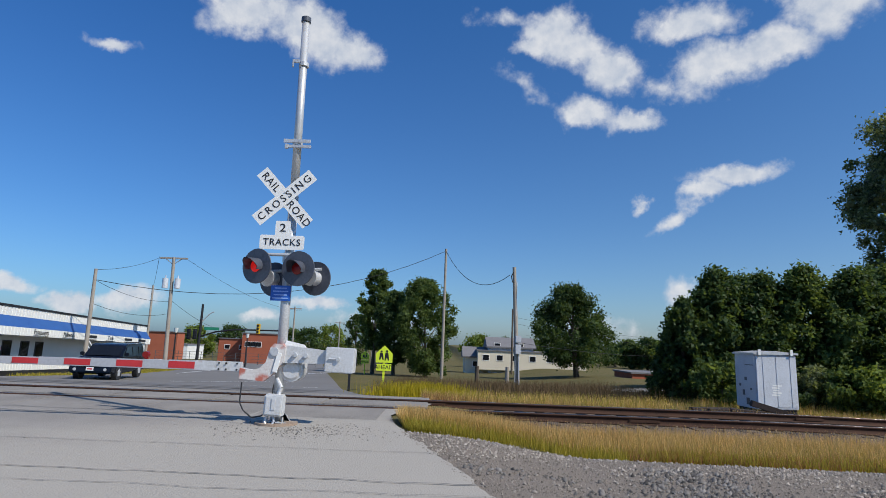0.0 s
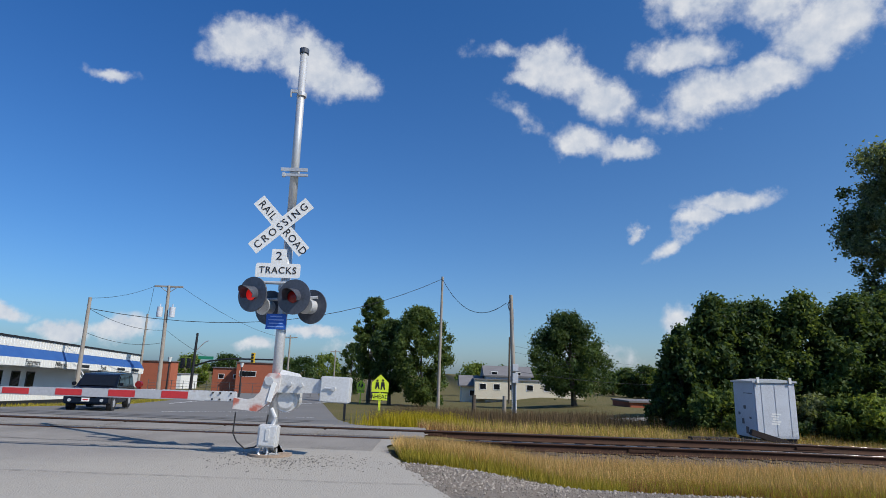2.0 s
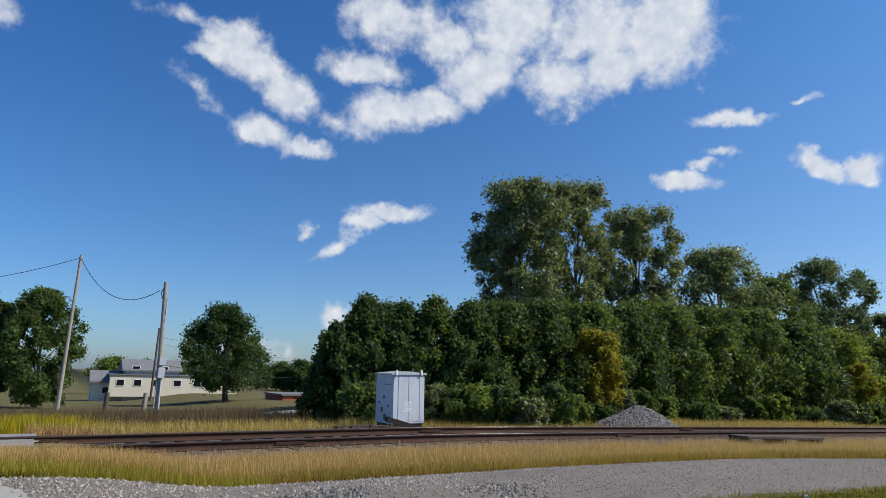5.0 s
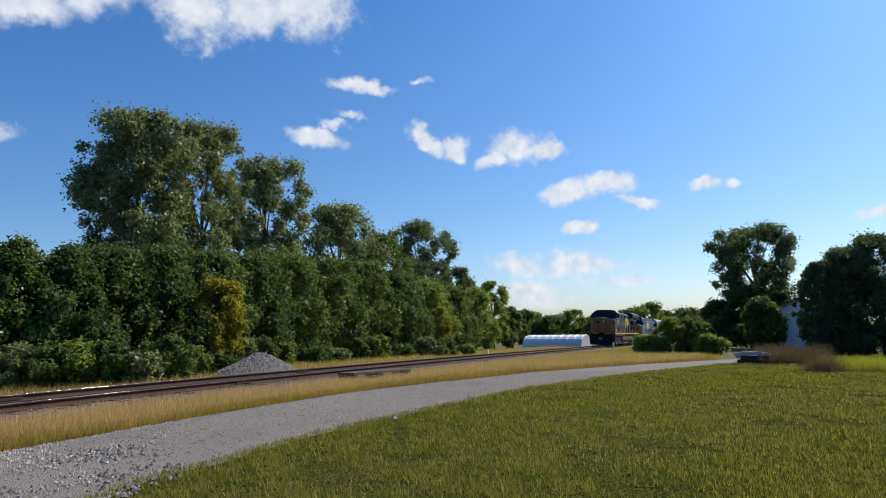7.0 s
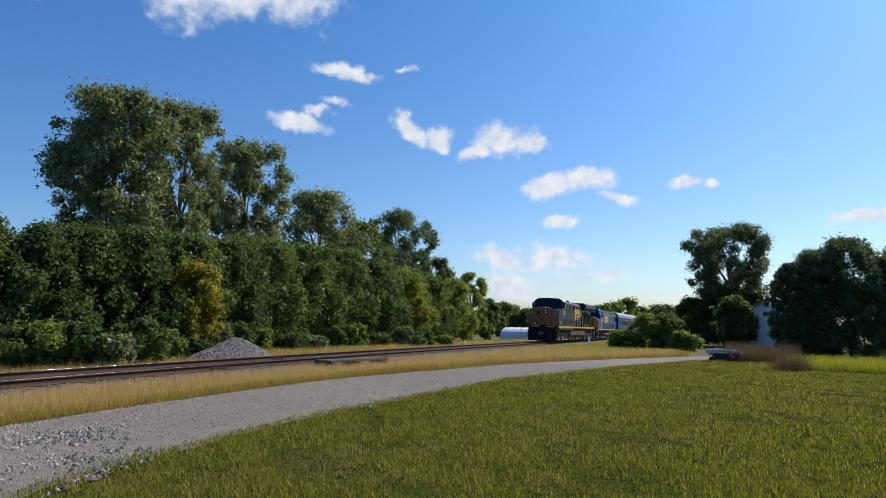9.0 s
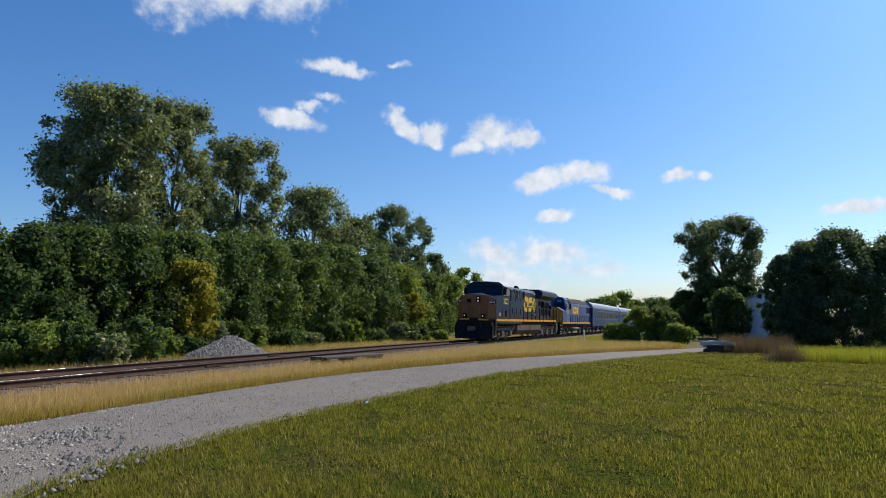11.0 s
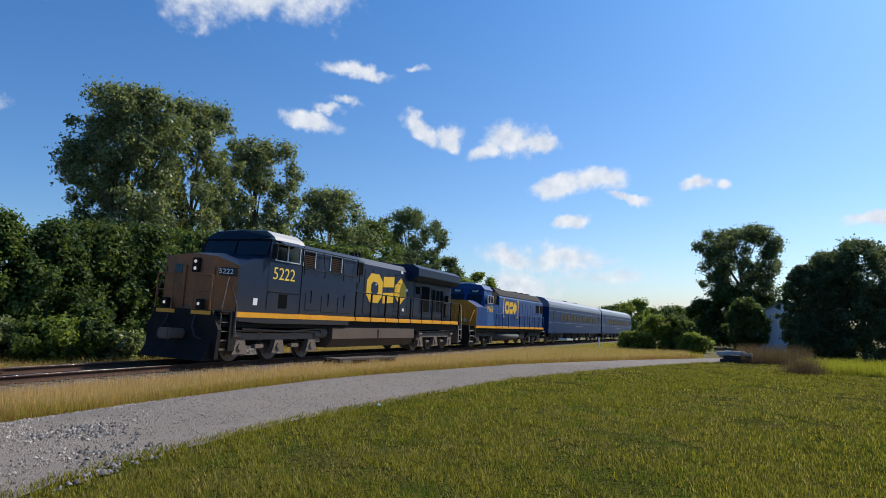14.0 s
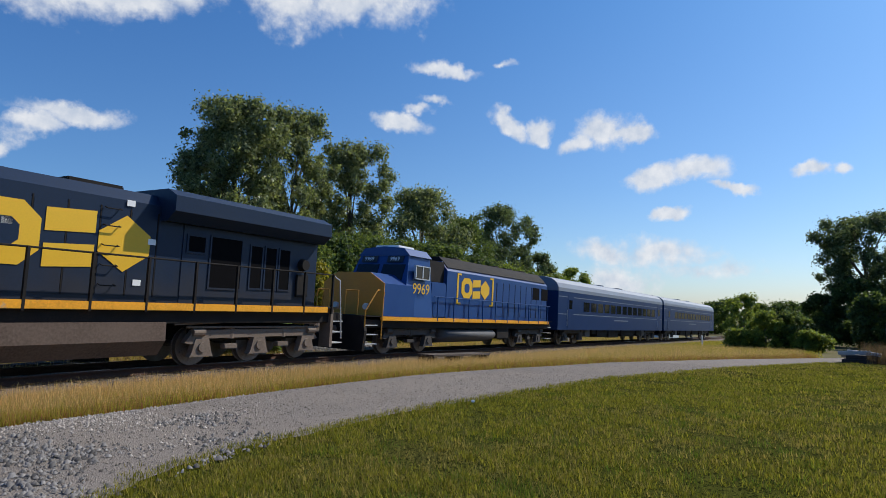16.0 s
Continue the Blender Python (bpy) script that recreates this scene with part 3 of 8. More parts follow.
    prism(bm, ((-0.36, -0.125), (0.36, -0.125), (0.385, -0.10), (0.385, 0.10), (0.36, 0.125), (0.13, 0.125), (0.13, 0.36), (0.115, 0.375), (-0.115, 0.375), (-0.13, 0.36), (-0.13, 0.125), (-0.36, 0.125), (-0.385, 0.10), (-0.385, -0.10)), -0.003, 0.003, "y")
    bmesh.ops.translate(bm, verts=bm.verts[:], vec=(-0.11, -0.135, 3.19 - MZ))
    pl = part("track_count_sign", bm, M_WHITE, s, "white plate with black writing 2 TRACKS")
    text("2", 0.20, M_BLACK, pl, pose(-0.11, -0.141, 3.44 - MZ, 90, 0, 0), sx=1.2)
    text("TRACKS", 0.165, M_BLACK, pl, pose(-0.11, -0.141, 3.19 - MZ, 90, 0, 0), sx=0.98, gap=1.12)
    # flashing lamps: a front and a back pair
    bm = B()
    pipe(bm, [(-0.56, -0.10, 2.98 - MZ), (0.30, -0.10, 2.98 - MZ)], 0.028, 10)
    cyl(bm, (0, 0, 2.86 - MZ), (0, 0, 3.02 - MZ), 0.11, 0.11, 18)
    pipe(bm, [(-0.45, 0.12, 2.70 - MZ), (0.55, 0.12, 2.78 - MZ)], 0.028, 10)
    part("lamp_crossarm", bm, M_GALV, s)
    for x, y, z, yaw, lit in ((-0.50, -0.22, 2.76, -24, True), (0.21, -0.22, 2.74, -14, False), (-0.27, 0.22, 2.58, 158, False), (0.46, 0.22, 2.62, 158, False)):
        m = pose(x, y, z - MZ, 0, 0, yaw)
        bm = B()
        cyl(bm, (0, 0.02, 0), (0, 0.045, 0), 0.30, 0.30, 36)
        disc = part("lamp_background", bm, M_LAMPBLK, s, "round black lamp background disc")
        bm = B()
        cyl(bm, (0, 0.045, 0), (0, 0.20, 0), 0.13, 0.10, 24)
        cyl(bm, (0, 0.20, 0), (0, 0.235, 0), 0.145, 0.145, 24)
        hs = part("lamp_housing", bm, M_GALV if y > 0 else M_LAMPBLK, disc)
        bm = B()
        r = bmesh.ops.create_uvsphere(bm, u_segments=24, v_segments=10, radius=0.105)["verts"]
        bmesh.ops.scale(bm, vec=(1, 0.28, 1), verts=r)
        ls = part("lens", bm, M_LENSON if lit else M_LENS, disc, "round red glass lens", True)
        # hood: an arched sheet over the lens
        bm = B()
        k = 18
        for rr in (0.135, 0.128):
            ring = []
            for i in range(k + 1):
                a = radians(-25 + 230 * i / k)
                dep = 0.26 * (0.45 + 0.55 * max(0, math.sin(a)))
                ring.append((bm.verts.new((rr * math.cos(a), 0.02, rr * math.sin(a))), bm.verts.new((rr * math.cos(a), -dep, rr * math.sin(a) - 0.02))))
            for a, b in zip(ring, ring[1:]):
                bm.faces.new((a[0], b[0], b[1], a[1]))
        hd = part("lamp_hood", bm, M_LAMPBLK, disc, smooth=True)
        for o in (disc, hs, ls, hd):
            o.data.transform(m)
    # notice plate and junction box
    bm = B()
    box(bm, -0.24, 0.10, -0.11, -0.095, 2.19 - MZ, 2.45 - MZ, None, 0.004)
    pl = part("notice_plate", bm, M_BLUE, s, "small blue plate with faint white lines of writing")
    for k, (w, dz) in enumerate(((0.20, 0.085), (0.26, 0.03), (0.23, -0.03), (0.27, -0.085))):
        bm = B()
        box(bm, -0.07 - w / 2, -0.07 + w / 2, -0.114, -0.1105, 2.32 - MZ + dz - 0.01, 2.32 - MZ + dz + 0.01)
        part("writing_bar", bm, mat("pale_blue_ink", (0.25, 0.38, 0.7), 0.5, bump=0), pl)
    bm = B()
    box(bm, -0.17, 0.14, -0.27, -0.07, 0.17, 0.52, pose(0, 0, 0, 0, 2, 0), 0.02)
    jb = part("junction_box", bm, M_ALU, s, "weathered silver junction box at the foot of the mast")
    bm = B()
    box(bm, -0.14, 0.11, -0.285, -0.27, 0.20, 0.49, pose(0, 0, 0, 0, 2, 0), 0.006)
    box(bm, -0.04, 0.03, -0.30, -0.285, 0.28, 0.46, pose(0, 0, 0, 0, 2, 0), 0.006)
    part("box_cover", bm, M_ALU, jb)
    bm = B()
    pipe(bm, [(-0.10, -0.18, 0.18), (-0.14, -0.2, 0.09), (-0.11, -0.22, 0.03)], 0.022, 8)
    pipe(bm, [(0.0, -0.2, 0.18), (0.02, -0.24, 0.08), (-0.02, -0.27, 0.02)], 0.02, 8)
    part("conduit", bm, M_GALV, s)
    # gate mechanism
    bm = B()
    box(bm, -0.06, 0.40, -0.02, 0.30, 1.02 - MZ, 1.40 - MZ, None, 0.06)
    cyl(bm, (0.20, -0.05, 1.04 - MZ), (0.20, 0.30, 1.04 - MZ), 0.19, 0.19, 28)
    cyl(bm, (0.20, -0.09, 1.04 - MZ), (0.20, -0.05, 1.04 - MZ), 0.13, 0.17, 28)
    cyl(bm, (0.06, 0.02, 1.38 - MZ), (0.36, 0.02, 1.34 - MZ), 0.15, 0.13, 24)
    cyl(bm, (0.36, 0.02, 1.34 - MZ), (0.40, 0.02, 1.335 - MZ), 0.13, 0.09, 24)
    cyl(bm, (-0.02, -0.03, 1.33 - MZ), (-0.02, 0.3, 1.33 - MZ), 0.12, 0.12, 20)
    mech = part("gate_mechanism", bm, M_ALU, s, "silver painted gate machine with rounded cover")
    bm = B()
    prism(bm, ((-0.62, 0.88), (-0.22, 0.85), (-0.06, 0.98), (0.10, 1.20), (0.12, 1.42), (0.06, 1.47), (-0.08, 1.47), (-0.14, 1.40), (-0.20, 1.16), (-0.30, 1.06), (-0.42, 1.03), (-0.62, 1.05)), -0.20, -0.06, "y")
    bmesh.ops.translate(bm, verts=bm.verts[:], vec=(0, 0, -MZ))
    part("gate_arm_support", bm, mat("faded_red_silver", (0.62, 0.60, 0.58), 0.5, vary=0.15, scale=2.2, fine=30, col2=(0.52, 0.46, 0.43), spots=((0.46, 0.14, 0.10), 2.6, 0.54)), s, "cast arm support with faded red paint")
    bm = B()
    prism(bm, ((0.06, 1.16), (0.06, 1.42), (0.14, 1.45), (0.86, 1.38), (0.86, 1.17)), -0.17, -0.10, "y")
    bmesh.ops.translate(bm, verts=bm.verts[:], vec=(0, 0, -MZ))
    lever = part("counterweight_arm", bm, M_ALU, s)
    bm = B()
    for x, z, r in ((-0.06, 1.34, 0.07), (0.28, 1.30, 0.035), (0.46, 1.29, 0.035)):
        bm = B()
        cyl(bm, (x, -0.17, z - MZ), (x, -0.23, z - MZ), r, r, 16)
        part("pivot_bolt", bm, M_GALV, lever)
    bm = B()
    box(bm, 0.76, 1.24, -0.27, 0.02, 1.06 - MZ, 1.47 - MZ, pose(0, 0, 0, 0, 1.5, 0), 0.015)
    cw = part("counterweight", bm, M_ALU, s, "silver block counterweight")
    bm = B()
    cyl(bm, (0.86, -0.29, 1.26 - MZ), (1.02, -0.29, 1.255 - MZ), 0.014, 0.014, 8)
    cyl(bm, (1.01, -0.27, 1.255 - MZ), (1.01, -0.31, 1.255 - MZ), 0.035, 0.035, 12)
    part("adjuster", bm, M_GALV, cw)
    bm = B()
    box(bm, -0.26, -0.18, -0.225, -0.205, 0.98 - MZ, 1.30 - MZ, pose(0, 0, 0, 0, 12, 0), 0.004)
    part("white_label", bm, M_WHITE, s)
    # gate arm, lying across the lane
    zt0 = 1.07 - MZ
    arm = None
    xs = [-0.60] + [-1.39 - 0.435 * k for k in range(14)]
    for i, (a, b) in enumerate(zip(xs, xs[1:])):
        bm = B()
        w = 0.078 - 0.002 * i
        drop = -0.004 * i
        box(bm, b, a, -0.155, -0.115, zt0 - w + drop, zt0 + w + drop, None, 0.004)
        section = part("gate_arm_section", bm, M_ALU if i == 0 else M_ARMGREY, s)
        if i % 2 == 1:
            bm = B()
            box(bm, b, a, -0.159, -0.111, zt0 - w * 0.74 + drop, zt0 + w * 0.74 + drop, None, 0.002)
            part("red_panel", bm, M_RED, section, "red reflective panel")
    for x in (-0.68, -0.86, -0.98):
        for dz in (-0.05, 0.05):
            bm = B()
            cyl(bm, (x, -0.155, zt0 + dz), (x, -0.18, zt0 + dz), 0.014, 0.014, 8)
            part("arm_bolt", bm, M_BLACK, s)
    bm = B()
    pipe(bm, [(-0.58, -0.15, 0.82 - MZ), (-0.59, -0.15, 0.5 - MZ), (-0.52, -0.15, 0.24), (-0.38, -0.14, 0.13), (-0.22, -0.12, 0.16), (-0.10, -0.1, 0.30), (-0.06, -0.10, 0.80 - MZ)], 0.012, 8)
    part("loose_cable", bm, M_CABLE, s)
    bm = B()
    pipe(bm, [(-0.02, -0.09, 0.9 - MZ), (0.07, -0.12, 0.75 - MZ), (0.0, -0.12, 0.55 - MZ), (-0.03, -0.1, 0.46)], 0.035, 10)
    part("flexible_conduit", bm, M_GALV, s)
    # lamps on the gate arm
    for x in (-2.22, -4.75):
        bm = B()
        cyl(bm, (x, -0.10, zt0 + 0.14), (x, -0.16, zt0 + 0.14), 0.055, 0.055, 14)
        box(bm, x - 0.03, x + 0.03, -0.14, -0.11, zt0 + 0.06, zt0 + 0.12)
        part("arm_lamp", bm, M_LENS, s)
    return s


crossing_signal()

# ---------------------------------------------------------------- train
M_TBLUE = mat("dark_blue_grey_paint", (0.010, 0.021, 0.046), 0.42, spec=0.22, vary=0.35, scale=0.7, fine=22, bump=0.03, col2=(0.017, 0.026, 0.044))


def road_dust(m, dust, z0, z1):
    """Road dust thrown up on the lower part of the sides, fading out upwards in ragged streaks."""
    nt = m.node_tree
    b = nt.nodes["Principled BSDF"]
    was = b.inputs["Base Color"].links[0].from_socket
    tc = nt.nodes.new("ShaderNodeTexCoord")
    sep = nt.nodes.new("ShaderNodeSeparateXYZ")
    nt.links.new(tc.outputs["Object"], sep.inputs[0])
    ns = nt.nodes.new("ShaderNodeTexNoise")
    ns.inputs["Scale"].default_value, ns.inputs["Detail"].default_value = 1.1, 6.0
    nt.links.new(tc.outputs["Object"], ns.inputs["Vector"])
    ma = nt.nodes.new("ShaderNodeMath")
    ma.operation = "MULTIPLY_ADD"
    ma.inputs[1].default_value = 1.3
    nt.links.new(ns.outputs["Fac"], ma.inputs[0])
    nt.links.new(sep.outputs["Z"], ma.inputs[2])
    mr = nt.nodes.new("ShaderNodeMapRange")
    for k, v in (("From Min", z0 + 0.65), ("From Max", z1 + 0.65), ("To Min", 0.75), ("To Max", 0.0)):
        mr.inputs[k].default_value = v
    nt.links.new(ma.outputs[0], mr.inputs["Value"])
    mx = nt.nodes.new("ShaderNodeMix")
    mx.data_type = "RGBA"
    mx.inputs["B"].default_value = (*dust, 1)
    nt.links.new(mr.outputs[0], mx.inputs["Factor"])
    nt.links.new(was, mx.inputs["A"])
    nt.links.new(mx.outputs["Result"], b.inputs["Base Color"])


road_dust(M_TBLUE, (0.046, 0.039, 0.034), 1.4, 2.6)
M_FBLUE = mat("bright_blue_paint", (0.008, 0.046, 0.17), 0.4, spec=0.35, vary=0.2, scale=0.8, fine=22, bump=0.03, col2=(0.018, 0.066, 0.20))
M_CBLUE = mat("coach_blue_paint", (0.006, 0.028, 0.098), 0.45, spec=0.15, vary=0.15, scale=0.8, fine=22, bump=0.02)
M_TYEL = mat("golden_paint", (0.56, 0.25, 0.022), 0.5, vary=0.25, scale=1.2, fine=25, bump=0.05, col2=(0.42, 0.18, 0.025))
# yellow paint with grime; the nose's shade is mixed into this brown
M_NOSE = mat("grimy_shaded_yellow", (0.26, 0.10, 0.026), 0.6, vary=0.45, scale=1.3, fine=25, bump=0.08, col2=(0.065, 0.036, 0.02))
M_SILL = mat("yellow_stripe_paint", (0.78, 0.34, 0.014), 0.45, vary=0.25, scale=1.6, fine=25, bump=0.03, spots=((0.35, 0.3, 0.25), 3.0, 0.70))
M_LOGO = mat("logo_yellow", (0.76, 0.44, 0.015), 0.5, vary=0.05, scale=1.5, fine=30, bump=0.02)
M_CREAM = mat("number_yellow", (0.80, 0.56, 0.07), 0.5, vary=0.05, scale=1.5, fine=30, bump=0.02)
M_LOUVRE = mat("brown_louvre", (0.055, 0.036, 0.026), 0.8, vary=0.3, scale=2, fine=30, bump=0.1, spec=0.1)
M_UNDER = mat("grimy_black", (0.011, 0.010, 0.010), 0.8, vary=0.4, scale=2, fine=20, bump=0.2, col2=(0.028, 0.022, 0.017), spec=0.2)
M_TRUCK = mat("dusty_truck", (0.15, 0.112, 0.086), 0.85, vary=0.35, scale=1.6, fine=20, bump=0.25, col2=(0.10, 0.075, 0.055))
M_TANK = mat("dusty_tank", (0.115, 0.083, 0.064), 0.8, vary=0.3, scale=0.8, fine=20, bump=0.08, spec=0.2, col2=(0.075, 0.052, 0.04))
M_GRILLE = mat("dark_grille", (0.005, 0.005, 0.006), 0.9, vary=0.3, scale=6, fine=30, bump=0.2, spec=0.05)
M_DARKTRUCK = mat("dark_truck", (0.05, 0.043, 0.038), 0.8, vary=0.4, scale=3, fine=20, bump=0.25, col2=(0.02, 0.018, 0.016))
M_GREYTANK = mat("grey_tank", (0.075, 0.077, 0.082), 0.7, vary=0.3, scale=1.5, fine=20, bump=0.08, col2=(0.05, 0.05, 0.052))
M_ROOFG = mat("pale_roof", (0.36, 0.36, 0.35), 0.6, vary=0.2, scale=1, fine=20, bump=0.05)
M_SILVER = mat("coach_roof_silver", (0.17, 0.195, 0.235), 0.55, metal=0.2, vary=0.15, scale=0.6, fine=12, bump=0.04)
M_HEAD = glow("headlight", (0.9, 0.80, 0.62), 0.35)
M_STEEL = mat("wheel_steel", (0.16, 0.14, 0.13), 0.5, metal=0.6, vary=0.3, scale=3, fine=30)


def wheelset(parent, x):
    bm = B()
    for s in (1, -1):
        cyl(bm, (0, s * 0.69, 0), (0, s * 0.82, 0), 0.50, 0.49, 28)
        cyl(bm, (0, s * 0.67, 0), (0, s * 0.69, 0), 0.53, 0.53, 28)
        for a in range(6):
            m = pose(0, 0, 0, 0, 60 * a, 0)
            box(bm, 0.12, 0.38, s * 0.82 - 0.01, s * 0.82 + 0.015, -0.03, 0.03, m)
    cyl(bm, (0, -0.9, 0), (0, 0.9, 0), 0.09, 0.09, 12)
    w = part("wheelset", bm, M_STEEL, parent)
    w.location = (x, 0, 0.50)
    WHEELS.append(w)
    return w


WHEELS = []


def truck(parent, xc, axles, half, label="", material=M_DARKTRUCK):
    """A bogie: side frames with pedestals and springs, wheelsets, cross beam."""
    xs = [xc + a for a in axles]
    bm = B()
    for s in (1, -1):
        y0, y1 = (1.02, 1.20) if s > 0 else (-1.20, -1.02)
        prism(bm, ((xc - half, 0.62), (xc - half + 0.25, 0.94), (xc + half - 0.25, 0.94), (xc + half, 0.62), (xc + half - 0.2, 0.58), (xc + half - 0.6, 0.72), (xc - half + 0.6, 0.72), (xc - half + 0.2, 0.58)), y0, y1, "y")
        for x in xs:
            prism(bm, ((x - 0.36, 0.26), (x + 0.36, 0.26), (x + 0.30, 0.36), (x + 0.20, 0.72), (x - 0.20, 0.72), (x - 0.30, 0.36)), y0 + 0.02 * s, y1 + 0.03 * s, "y")
            cyl(bm, (x, s * 1.15, 0.50), (x, s * 1.27, 0.50), 0.14, 0.12, 16)
        for a, b in zip(xs, xs[1:]):
            xm = (a + b) / 2
            cyl(bm, (xm, s * 1.1, 0.70), (xm, s * 1.1, 1.0), 0.12, 0.12, 12)
            box(bm, xm - 0.22, xm + 0.22, s * 1.1 - 0.1, s * 1.1 + 0.1, 0.42, 0.56, None, 0.02)
        pipe(bm, [(xc - half, s * 1.22, 0.98), (xc + half, s * 1.22, 1.02)], 0.03, 8)
        cyl(bm, (xc - half + 0.15, s * 1.20, 0.88), (xc - half + 0.5, s * 1.20, 0.88), 0.10, 0.10, 12)
        cyl(bm, (xc + half - 0.55, s * 1.20, 0.88), (xc + half - 0.2, s * 1.20, 0.88), 0.10, 0.10, 12)
    box(bm, xc - 0.18, xc + 0.18, -1.1, 1.1, 0.66, 0.90)
    t = part("bogie_frame", bm, material, parent, label)
    bm = B()
    box(bm, xc - half + 0.3, xc + half - 0.3, -0.95, 0.95, 0.62, 1.02, None, 0.03)
    part("bogie_beam", bm, M_UNDER, parent)
    for x in xs:
        wheelset(parent, x)
    return t


def plain_emblem(parent, x0, x1, y, z0, z1, material, core):
    """Plain blocks in the emblem's colour: an octagon, two bars and a hexagon."""
    w, h = (x1 - x0), z1 - z0
    zc, hz = (z0 + z1) / 2, h / 2
    for s in (1, -1):
        yy = y * s
        e = 0.012

        def slab(prof, m=material):
            bm = B()
            prism(bm, [(p[0] if s > 0 else x0 + x1 - p[0], p[1]) for p in prof], min(yy, yy + e * s), max(yy, yy + e * s), "y")
            part("emblem_block", bm, m, parent, "plain yellow emblem block")
        a1, a0 = x1, x1 - w * 0.37
        c, q = (a0 + a1) / 2, (a1 - a0) / 2
        slab([(c + q * px, zc + hz * pz) for px, pz in ((-1, 0.5), (-0.5, 1), (0.5, 1), (1, 0.5), (1, -0.5), (0.5, -1), (-0.5, -1), (-1, -0.5))])
        e = 0.016
        slab([(c + 0.45 * q * px, zc + 0.45 * hz * pz) for px, pz in ((-1, 0.5), (-0.5, 1), (0.5, 1), (1, 0.5), (1, -0.5), (0.5, -1), (-0.5, -1), (-1, -0.5))], core)
        e = 0.012
        b1, b0 = x1 - w * 0.39, x1 - w * 0.66
        for lo_, hi_ in ((-1.0, -0.15), (0.15, 1.0)):
            slab(((b0, zc + hz * (lo_ + 0.1)), (b1, zc + hz * lo_), (b1, zc + hz * (hi_ - 0.1)), (b0, zc + hz * hi_)))
        c1, c0 = x1 - w * 0.68, x0
        slab((((c0 + c1) / 2, zc - hz), (c1, zc - hz * 0.35), (c1, zc + hz * 0.35), ((c0 + c1) / 2, zc + hz), (c0, zc + hz * 0.35), (c0, zc - hz * 0.35)))


